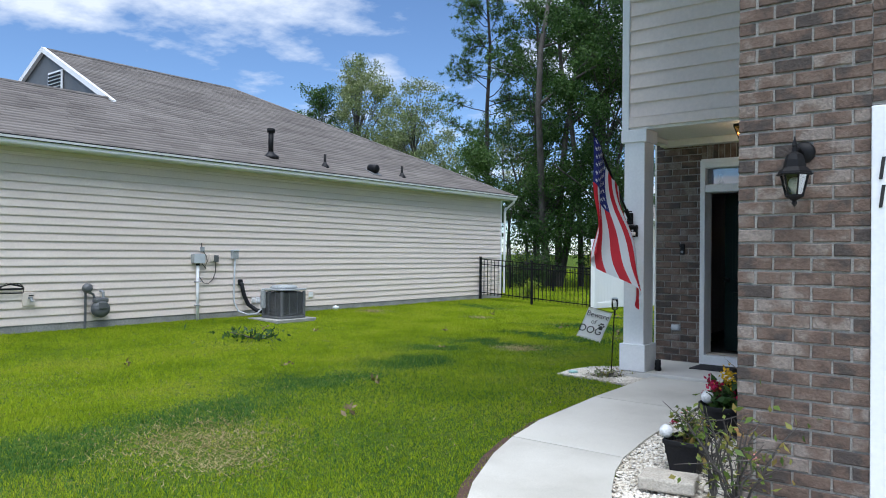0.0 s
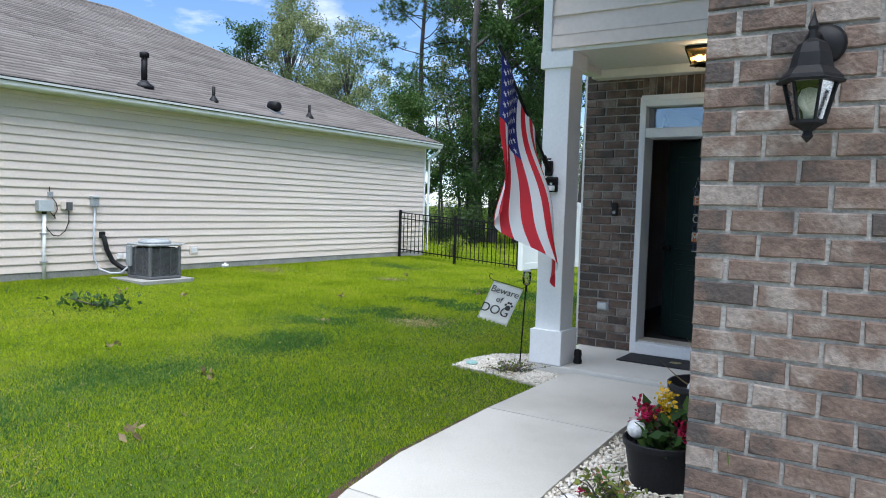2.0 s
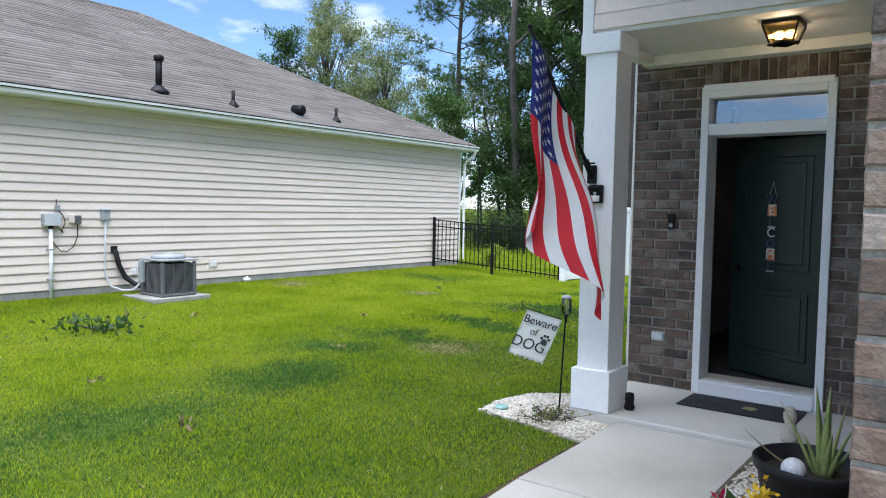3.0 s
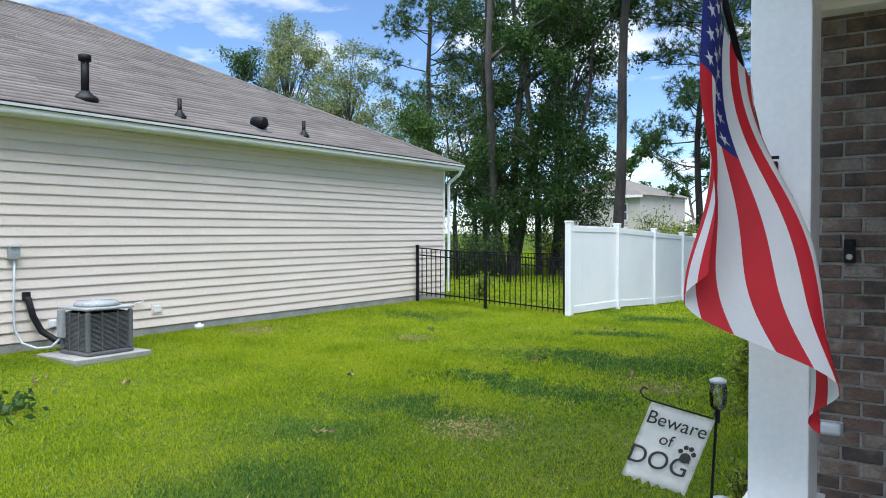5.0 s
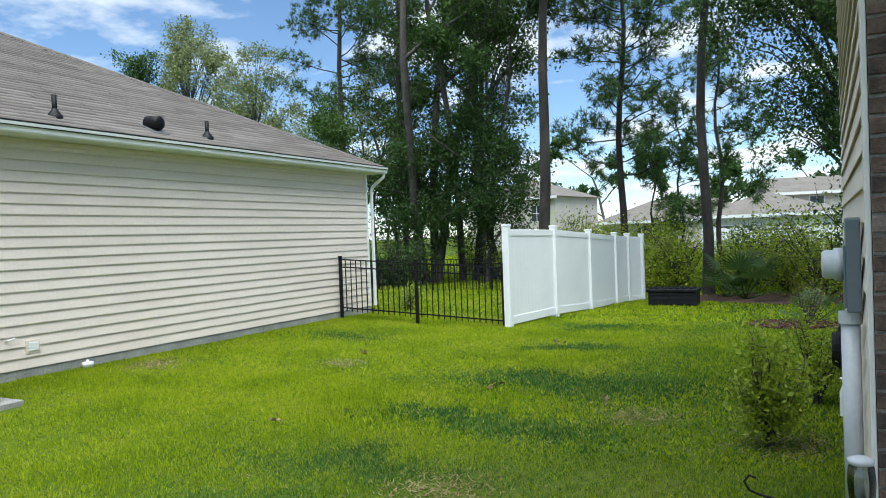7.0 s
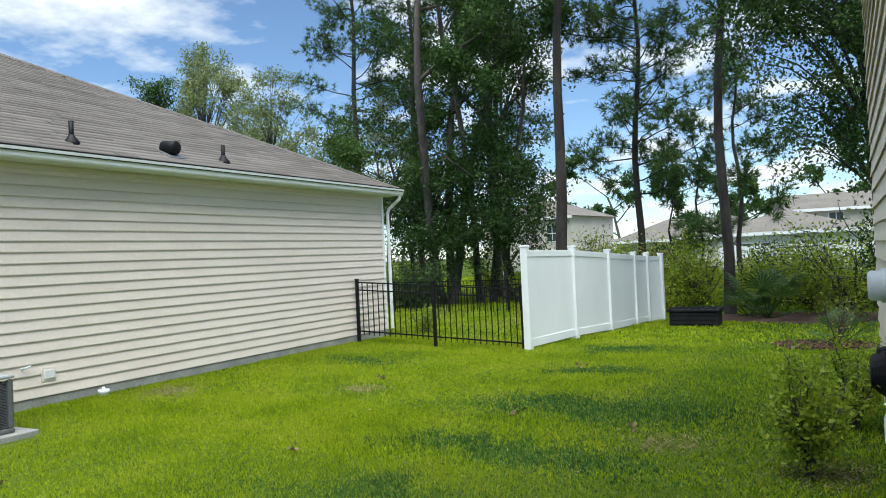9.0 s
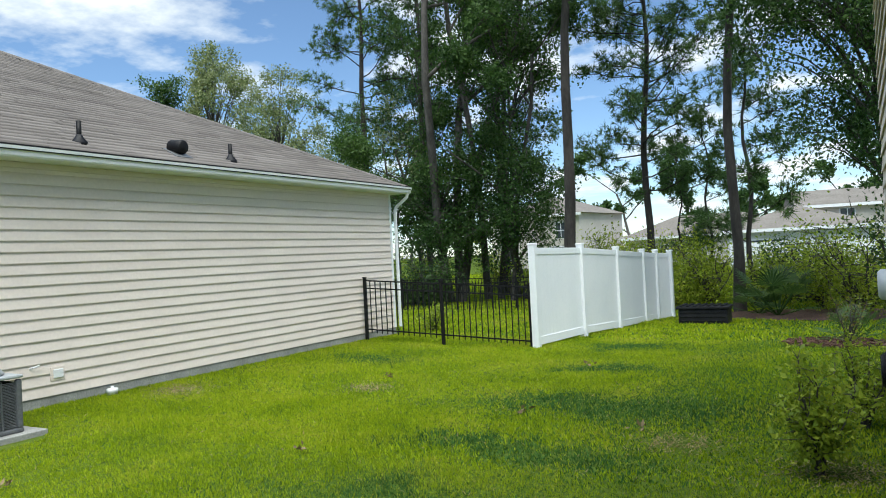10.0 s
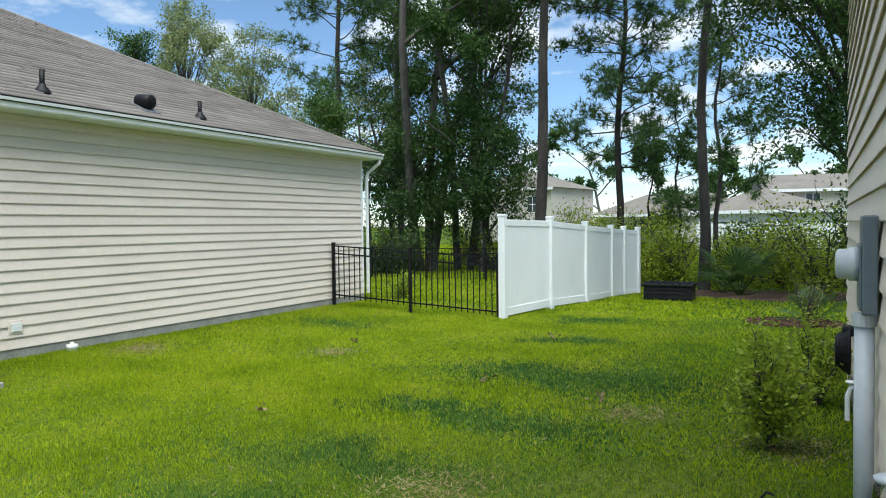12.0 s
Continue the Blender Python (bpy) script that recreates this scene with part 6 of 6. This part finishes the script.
globe_light(-1.81, 6.02, 0.40, 0.05, "clear silver globe solar light in a flower pot")
# large pot with aloe
p3 = thing("flower_pot", (-1.66, 6.98, 0.09), "large round black flower pot on white gravel", "flower pot", "pots beside the walk")
part("pot", pot_shell(-1.66, 6.98, 0.09, 0.19, 0.255, 0.40), M_PLASTIC, p3, smooth=True)
part("soil", lathe([(0.235, 0.415), (0.1, 0.425), (0, 0.43)], (-1.66, 6.98, 0), 24), M_SOIL, p3)
al = thing("aloe_plant", (-1.62, 6.98, 0.42), "spiky green aloe in a black pot", "plant")


def blade(base, tip_, w, thick, bend, mat, parent, name="leaf_blade"):
    bm = bmesh.new()
    b, t_ = Vector(base), Vector(tip_)
    d = (t_ - b)
    side = d.cross(Vector((0, 0, 1)))
    side = side.normalized() if side.length > 1e-4 else Vector((1, 0, 0))
    nrm = side.cross(d).normalized()
    rings = []
    for i in range(7):
        q = i / 6
        c = b + d * q + Vector((0, 0, bend * math.sin(math.pi * q)))
        ww, tt = w * (1 - q ** 1.5) + 0.001, thick * (1 - q) + 0.001
        rings.append([bm.verts.new(c + side * ww), bm.verts.new(c + nrm * tt * 0.3), bm.verts.new(c - side * ww), bm.verts.new(c - nrm * tt)])
    for a, c in zip(rings, rings[1:]):
        for k in range(4):
            bm.faces.new((a[k], a[(k + 1) % 4], c[(k + 1) % 4], c[k]))
    bm.faces.new(rings[0][::-1])
    bm.faces.new(rings[-1])
    return part(name, bm, mat, parent, smooth=True)


for i, (dx, dy, dz, w) in enumerate(((-0.20, -0.02, 0.34, 0.024), (-0.05, 0.04, 0.42, 0.03), (0.02, -0.02, 0.44, 0.034), (0.09, 0.02, 0.38, 0.03), (0.14, -0.05, 0.30, 0.026), (-0.08, -0.08, 0.22, 0.022), (0.05, -0.10, 0.24, 0.022), (0.17, 0.06, 0.22, 0.02))):
    blade((-1.62 + dx * 0.12, 6.98 + dy * 0.2, 0.41), (-1.62 + dx, 6.98 + dy, 0.42 + dz), w, 0.02, 0.02, M_ALOE, al)
blade((-1.66, 6.96, 0.42), (-1.98, 6.94, 0.60), 0.016, 0.012, -0.03, M_BROWNLEAF, al)
globe_light(-1.72, 6.84, 0.47, 0.055, "silver globe solar light in a flower pot")
fg = thing("garden_figurine", (-2.02, 8.22, 0.2), "small tan garden figurine holding a white sign", "figurine")
part("figure", lathe([(0.05, 0.0), (0.055, 0.04), (0.04, 0.09), (0.03, 0.12), (0.04, 0.15), (0.042, 0.18), (0.03, 0.2), (0.035, 0.21), (0.02, 0.225), (0, 0.23)], (-2.02, 8.22, 0.2), 14), M_PAVER, fg, smooth=True)

# rose bush before the pier, sparse
rb_ = shrub(-1.12, 4.42, 0.60, 0.55, 91, M_POTLEAF, 150, 0.05, "rose_bush", "sparse leggy rose bush with reddish leaves by brick", "rose bush", z=0.06, stems=9, open_=0.3)
blossom(rb_, (-1.02, 4.40, 0.40), 0.03, M_FL_PINK, 95, 30)
shrub(-1.30, 4.62, 0.55, 0.34, 92, M_POTLEAF, 90, 0.04, "rose_bush", "sparse leggy rose bush with reddish leaves by brick", "rose bush", z=0.06, stems=8, open_=0.35)
sl = thing("solar_spot", (-0.62, 4.60, 0.06), "small silver solar path light in gravel", "solar light")
part("lamp", lathe([(0.012, 0.0), (0.014, 0.05), (0.035, 0.06), (0.04, 0.09), (0.042, 0.10), (0, 0.105)], (-0.62, 4.60, 0.06), 18), M_PVC, sl, smooth=True)
# low plants in the column bed, plastic lid
shrub(-3.55, 7.85, 0.13, 0.45, 93, M_POTLEAF, 420, 0.028, "ground_cover", "low reddish green groundcover in white gravel", "plant", stems=16, open_=0.05)
sd = thing("drain_lid", (-4.02, 7.92, 0.07), "small round teal lid lying in gravel", "lid")
part("lid", lathe([(0.05, 0.0), (0.055, 0.01), (0.045, 0.022), (0, 0.025)], (-3.98, 7.90, height(-3.98, 7.9) + 0.03), 20), material("teal_plastic", [(0.25, 0.45, 0.42), (0.35, 0.55, 0.5)], 0.5), sd)
# shrubs along the side of the house
shrub(-4.08, 11.62, 0.9, 0.62, 101, M_SHRUB, 2200, 0.05, "shrub", "young open shrub with bright green leaves", "shrub", stems=12, open_=0.35)
shrub(-3.78, 13.2, 0.85, 0.6, 102, M_SHRUB, 1200, 0.045, "shrub", "young open shrub against the house", "shrub", stems=8, open_=0.4)
shrub(-3.95, 18.9, 0.95, 0.6, 103, M_POTLEAF, 260, 0.05, "shrub", "thin half-bare shrub in a mulch bed", "shrub", stems=9, open_=0.5)
shrub(-3.70, 9.15, 0.35, 0.25, 104, M_SHRUB, 160, 0.045, "shrub", "small leafy plant at the porch corner", "shrub", stems=6, open_=0.2)
shrub(-12.0, 19.9, 0.6, 0.8, 105, M_SHRUB, 700, 0.07, "shrub", "low green shrub behind the metal fence", "shrub", stems=9, open_=0.2)
s2 = thing("solar_stake_light", (-3.68, 9.3, 0.1), "silver capped solar stake light in grass", "solar light")
part("lamp", lathe([(0.01, 0.0), (0.012, 0.05), (0.04, 0.06), (0.045, 0.12), (0.047, 0.135), (0.0, 0.14)], (-3.72, 8.78, height(-3.72, 8.78)), 18), M_PVC, s2, smooth=True)

# fallen leafy branch and scraps on the lawn
fb = thing("fallen_branch", (-9.75, 7.75, 0.0), "fallen leafy twig lying on the lawn", "branch")
rng_ = np.random.default_rng(9)
limbs = []
for k in range(7):
    a = 0.4 + k * 0.9
    limbs.append([((-9.75, 7.75, height(-9.75, 7.75) + 0.05), 0.008), ((-9.75 + 0.35 * math.cos(a), 7.75 + 0.4 * math.sin(a), height(-9.75, 7.75) + 0.05 + 0.03 * k), 0.003)])
v, f = limb_mesh(limbs, 5)
array_mesh("twigs", v, f, M_BARK, fb)
c = np.array([(-9.75, 7.75, height(-9.75, 7.75) + 0.10)]) + rng_.normal(size=(110, 3)) * np.array([0.24, 0.28, 0.05])
v, f = leaf_arrays(rng_, c, 0.11, 0.45, 0.1)
array_mesh("leaves", v, f, M_LEAF, fb)
for i, (lx_, ly_) in enumerate(((-6.85, 9.0), (-8.2, 10.9), (-7.4, 6.5), (-5.6, 12.5), (-6.9, 12.9), (-5.5, 6.2), (-9.8, 9.2), (-10.6, 8.7), (-8.9, 5.2), (-4.6, 4.9), (-9.6, 14.5), (-7.2, 16.0))):
    lf = thing("fallen_leaf", (lx_, ly_, height(lx_, ly_)), "dry curled leaf cluster on the grass", "fallen leaf", "dead leaves on the lawn")
    c = np.array([(lx_, ly_, height(lx_, ly_) + 0.055)]) + rng_.normal(size=(7, 3)) * np.array([0.035, 0.035, 0.008])
    v, f = leaf_arrays(rng_, c, 0.07, 0.5, 0.0)
    tagged(array_mesh("leaf", v, f, M_BROWNLEAF, lf), kind="stuff")

# low black bin at the back
bn = thing("storage_bin", (-6.95, 23.95, -0.12), "low black plastic bin with slatted top on grass", "bin")
bz = height(-6.95, 23.95)
part("body", box((-7.50, 23.62, bz), (-6.40, 24.30, bz + 0.36), 0.03), M_PLASTIC, bn)
part("rim", box((-7.54, 23.58, bz + 0.36), (-6.36, 24.34, bz + 0.42), 0.015), M_PLASTIC, bn)
for i in range(7):
    part("slat", box((-7.48 + i * 0.155, 23.62, bz + 0.421), (-7.40 + i * 0.155, 24.30, bz + 0.445), 0.006), M_BLACK, bn)
for i in range(3):
    part("rib", box((-7.46, 23.605, bz + 0.07 + i * 0.10), (-6.44, 23.622, bz + 0.09 + i * 0.10), 0.004), M_BLACK, bn)


# ---- far houses across the back ----
M_FARWALL = material("far_siding", [(0.50, 0.46, 0.40), (0.57, 0.53, 0.47)], 0.7, scale=0.6, fine=6, fine_mix=0.06)
M_FARWHITE = material("far_white_siding", [(0.60, 0.61, 0.62), (0.66, 0.66, 0.66)], 0.7, scale=0.6, fine=6, fine_mix=0.06)
M_FARROOF = material("far_shingle", [(0.135, 0.122, 0.108), (0.18, 0.165, 0.147)], 0.95, scale=0.8, fine=8)
M_FARGLASS = material("far_window", [(0.03, 0.04, 0.05), (0.06, 0.07, 0.08)], 0.15, scale=1)


def far_house(x, y, w, d, h, rise, ang, wall, wins, label, gable=False):
    t = thing("far_house", (x, y, 0), label, "house", "houses beyond the trees")
    m = pose(x, y, -0.5, 0, 0, ang)

    def put(name, bm, mat, parent, lab=""):
        bm.transform(m)
        return part(name, bm, mat, parent, lab)

    wl_ = put("wall", box((-w / 2, -d / 2, 0), (w / 2, d / 2, h)), wall, t)
    rf = bmesh.new()
    o = 0.45
    inset = 0.0 if gable else min(w, d) / 2
    long_x = w >= d
    if long_x:
        rid = [(-w / 2 - o + inset, 0, h + rise), (w / 2 + o - inset, 0, h + rise)]
    else:
        rid = [(0, -d / 2 - o + inset, h + rise), (0, d / 2 + o - inset, h + rise)]
    cs_ = [(-w / 2 - o, -d / 2 - o, h), (w / 2 + o, -d / 2 - o, h), (w / 2 + o, d / 2 + o, h), (-w / 2 - o, d / 2 + o, h)]
    vv = [rf.verts.new(p) for p in cs_ + rid]
    if long_x:
        fs2 = ((0, 1, 5, 4), (1, 2, 5), (2, 3, 4, 5), (3, 0, 4), (3, 2, 1, 0))
    else:
        fs2 = ((0, 1, 4), (1, 2, 5, 4), (2, 3, 5), (3, 0, 4, 5), (3, 2, 1, 0))
    for f_ in fs2:
        rf.faces.new([vv[i] for i in f_])
    put("roof", rf, M_FARROOF, t)
    put("fascia", box((-w / 2 - o, -d / 2 - o - 0.04, h - 0.22), (w / 2 + o, -d / 2 - o, h)), M_WHITE, t)
    for wx0, wz0, ww, wh in wins:
        wd = put("window", box((wx0, -d / 2 - 0.05, wz0), (wx0 + ww, -d / 2 - 0.005, wz0 + wh)), M_WHITE, t)
        for i in range(2):
            for j in range(2):
                put("pane", box((wx0 + 0.07 + i * (ww - 0.07) / 2, -d / 2 - 0.07, wz0 + 0.07 + j * (wh - 0.07) / 2), (wx0 + (i + 1) * (ww - 0.07) / 2, -d / 2 - 0.052, wz0 + (j + 1) * (wh - 0.07) / 2)), M_FARGLASS, wd)
    return t


far_house(-28.2, 72.0, 9.0, 9.0, 5.4, 1.8, -8, M_FARWALL, ((2.2, 3.2, 1.1, 1.5), (-2.5, 3.2, 1.1, 1.5), (-3.5, 0.8, 1.3, 1.5), (1.5, 0.8, 1.8, 1.8)), "beige two-storey house with tan roof beyond trees")
far_house(-15.5, 78.0, 14.0, 9.0, 3.0, 1.9, 5, M_FARWALL, ((-4, 0.9, 1.4, 1.4), (3, 0.9, 1.4, 1.4)), "low beige house with tan roof beyond trees")
far_house(-7.6, 66.0, 9.0, 9.0, 3.0, 1.6, 6, M_FARWHITE, ((-3.4, 0.7, 2.4, 1.6), (0.2, 0.7, 1.2, 1.6), (2.6, 0.7, 1.2, 1.6)), "white single-storey house with tan roof beyond trees")
far_house(-1.2, 75.0, 14.0, 9.0, 4.7, 1.4, 10, M_FARWALL, ((-4.4, 3.0, 1.1, 1.4), (1.4, 3.0, 1.1, 1.4)), "beige two-storey gabled house beyond trees", True)
ff = thing("vinyl_fence", (-7.0, 58.0, 0), "distant white vinyl fence behind the shrubs", "fence")
for i in range(5):
    x = -11.0 + i * 2.4
    part("post", box((x - 0.07, 57.93, -0.4), (x + 0.07, 58.07, 1.75), 0.01), M_VINYL, ff)
    if i < 4:
        part("panel", box((x + 0.07, 57.98, -0.35), (x + 2.33, 58.02, 1.6), 0.005), M_VINYL, ff)
# far tree line
for i in range(16):
    fx = -75 + i * 7.5
    leafy_tree(fx, 105 + 5 * math.sin(i * 2.1), 9.5 + 2.5 * math.sin(i * 1.3), 0.25, 0.1, 200 + i, 1.1, M_LEAF, 0.55, 2600, "distant dark green tree on the horizon", "distant_tree")

# ---- pieces of the brick pier ----
brick_wall(garage_wall, -1.22, -0.527, GAR_Y, -0.05, 3.6)
brick_wall(lintel_wall, -0.522, 0.95, GAR_Y, 2.33, 3.3, phase=1)

# ---- grass ----
rng = np.random.default_rng(77)


def no_grass(x, y):
    """Where paving, beds and houses stand."""
    m = (x < NX + 0.03) & (y < 19.05)
    m |= (x > -3.48) & (y > 8.0) & (y < 14.65)
    m |= (x > -1.22) & (y > 4.7)
    m |= (x > -0.76) & (y < 4.9)
    m |= (x > -12.06) & (x < -10.99) & (y > 9.32) & (y < 10.35)
    walk_poly = WALK_R + WALK_L[::-1]
    for poly in (walk_poly, BED_A, BED_B, MULCH, BACK_BED):
        c = np.zeros(len(x), bool)
        n = len(poly)
        for i in range(n):
            (x0, y0), (x1, y1) = poly[i], poly[(i + 1) % n]
            if y0 != y1:
                c ^= ((y0 > y) != (y1 > y)) & (x < (x1 - x0) * (y - y0) / (y1 - y0) + x0)
        m |= c
    return m


def ramp01(a):
    a = np.clip(a, 0.0, 1.0)
    return a * a * (3 - 2 * a)


def height_array(x, y):
    """The same lawn as height(), for whole arrays."""
    z = 0.05 + 0.12 * ramp01((-9.6 - x) / 2.8)
    z -= 0.07 * ramp01(1 - np.abs(x + 7.8) / 2.6) * ramp01((11 - y) / 5)
    z += 0.06 * ramp01((x + 5.2) / 1.6) * ramp01((13 - y) / 4) * ramp01((y - 4) / 4)
    return z - 0.22 * ramp01((y - 17) / 9) - 0.05 * ramp01((6 - y) / 4)


def bare_amount(x, y):
    """Thin dry patches of turf."""
    k = np.zeros(len(x))
    for px, py, r in ((-5.95, 9.85, 0.34), (-5.0, 3.6, 0.55), (-4.4, 3.4, 0.4), (-11.7, 12.6, 0.35), (-5.2, 12.2, 0.3), (-9.5, 13.8, 0.3), (-3.95, 11.7, 0.35)):
        k = np.maximum(k, np.exp(-((x - px) ** 2 + (y - py) ** 2) / (r * r)))
    return k


def turf(count, x0, x1, y0, y1, h, w, tall):
    x, y = rng.uniform(x0, x1, count), rng.uniform(y0, y1, count)
    keep = ~no_grass(x, y) & (rng.uniform(0, 1, count) > 0.85 * bare_amount(x, y))
    x, y = x[keep], y[keep]
    n = len(x)
    z = height_array(x, y) - 0.004
    lump = 0.5 + 0.5 * np.sin(x * 1.9 + 1.3 * np.sin(y * 1.1)) * np.sin(y * 1.6 + 1.1 * np.sin(x * 0.9))
    tuft = np.sin(x * 23 + 2.1 * np.sin(y * 9)) * np.sin(y * 19 + 1.7 * np.sin(x * 11)) + 0.6 * np.sin(x * 41 - y * 29) * np.sin(y * 37 + x * 17)
    hh = h * rng.uniform(0.45, 1.3, n) * (0.75 + tall * lump + 0.38 * tuft) * (1 - 0.5 * bare_amount(x, y))
    a, b = rng.uniform(0, 2 * math.pi, n), rng.uniform(0, 2 * math.pi, n)
    lean = rng.uniform(0.1, 0.95, n) * hh
    wx, wy = np.cos(a) * w / 2, np.sin(a) * w / 2
    p = np.stack([x, y, z], 1)
    wv_ = np.stack([wx, wy, np.zeros(n)], 1)
    tipv = np.stack([np.cos(b) * lean, np.sin(b) * lean, hh], 1)
    return np.stack([p - wv_, p + wv_, p + tipv], 1)


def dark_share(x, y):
    """Where the darker, bluer grass has spread: a ragged band along the swale; thinner towards the house, where it
    stands in for shade.
    """
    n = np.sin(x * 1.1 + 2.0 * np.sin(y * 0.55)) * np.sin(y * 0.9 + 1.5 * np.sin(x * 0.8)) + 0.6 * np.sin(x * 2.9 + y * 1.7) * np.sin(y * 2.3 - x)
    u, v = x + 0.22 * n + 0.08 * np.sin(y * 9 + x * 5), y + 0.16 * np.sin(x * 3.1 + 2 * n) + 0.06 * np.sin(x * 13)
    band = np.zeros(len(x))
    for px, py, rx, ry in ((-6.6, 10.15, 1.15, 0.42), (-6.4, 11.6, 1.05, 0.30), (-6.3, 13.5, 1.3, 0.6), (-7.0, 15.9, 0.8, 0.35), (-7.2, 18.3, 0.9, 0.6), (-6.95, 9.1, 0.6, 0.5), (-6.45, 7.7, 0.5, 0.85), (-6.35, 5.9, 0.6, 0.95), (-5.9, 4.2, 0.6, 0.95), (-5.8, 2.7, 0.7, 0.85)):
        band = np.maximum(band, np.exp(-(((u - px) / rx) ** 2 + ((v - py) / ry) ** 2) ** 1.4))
    # house side: duller shade put in as a share of darker blades
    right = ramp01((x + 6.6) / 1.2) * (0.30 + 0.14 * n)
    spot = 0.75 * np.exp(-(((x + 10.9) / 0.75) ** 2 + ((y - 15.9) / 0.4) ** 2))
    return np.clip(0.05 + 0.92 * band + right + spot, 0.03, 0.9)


for args in ((520000, -7.5, -0.6, 1.0, 11.0, 0.030, 0.0068, 0.35), (320000, -12.4, -7.5, 2.0, 13.0, 0.031, 0.0095, 0.4), (260000, -12.4, -3.0, 11.0, 19.5, 0.033, 0.016, 0.4), (130000, -26.0, -2.0, 19.5, 36.0, 0.05, 0.045, 0.5), (50000, -60.0, 10.0, 36.0, 64.0, 0.12, 0.16, 0.5)):
    blades = turf(*args)
    root = blades[:, 0]
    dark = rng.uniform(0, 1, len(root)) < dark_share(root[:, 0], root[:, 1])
    for sel, mt_, lab in ((~dark, M_GRASS, "short bright yellow-green lawn grass with dry patches"), (dark, M_GRASS_DARK, "darker blue-green grass patches, and painted shade towards the house")):
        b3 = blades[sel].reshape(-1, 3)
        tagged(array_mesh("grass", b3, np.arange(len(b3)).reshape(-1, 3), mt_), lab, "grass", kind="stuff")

# straw in the thin patches
M_STRAW = island_material("dry_grass_blade", [(0.20, 0.15, 0.07), (0.32, 0.25, 0.12), (0.42, 0.35, 0.19)], 0.7, 0.3, patch=2)
xs_, ys_ = rng.uniform(-12.3, -3.0, 260000), rng.uniform(2.0, 15.0, 260000)
pick = (rng.uniform(0, 1, 260000) < 0.9 * bare_amount(xs_, ys_) + 0.012) & ~no_grass(xs_, ys_)
xs_, ys_ = xs_[pick], ys_[pick]
n_ = len(xs_)
a_, b_ = rng.uniform(0, 2 * math.pi, n_), rng.uniform(0, 2 * math.pi, n_)
p_ = np.stack([xs_, ys_, height_array(xs_, ys_) + 0.004], 1)
w_ = np.stack([np.cos(a_), np.sin(a_), np.zeros(n_)], 1) * 0.005
t_ = np.stack([np.cos(b_) * 0.05, np.sin(b_) * 0.05, rng.uniform(0.006, 0.03, n_)], 1)
v = np.stack([p_ - w_, p_ + w_, p_ + t_], 1).reshape(-1, 3)
tagged(array_mesh("dry_grass", v, np.arange(3 * n_).reshape(-1, 3), M_STRAW), "dry straw-coloured grass in thin lawn patches", "grass", kind="stuff")
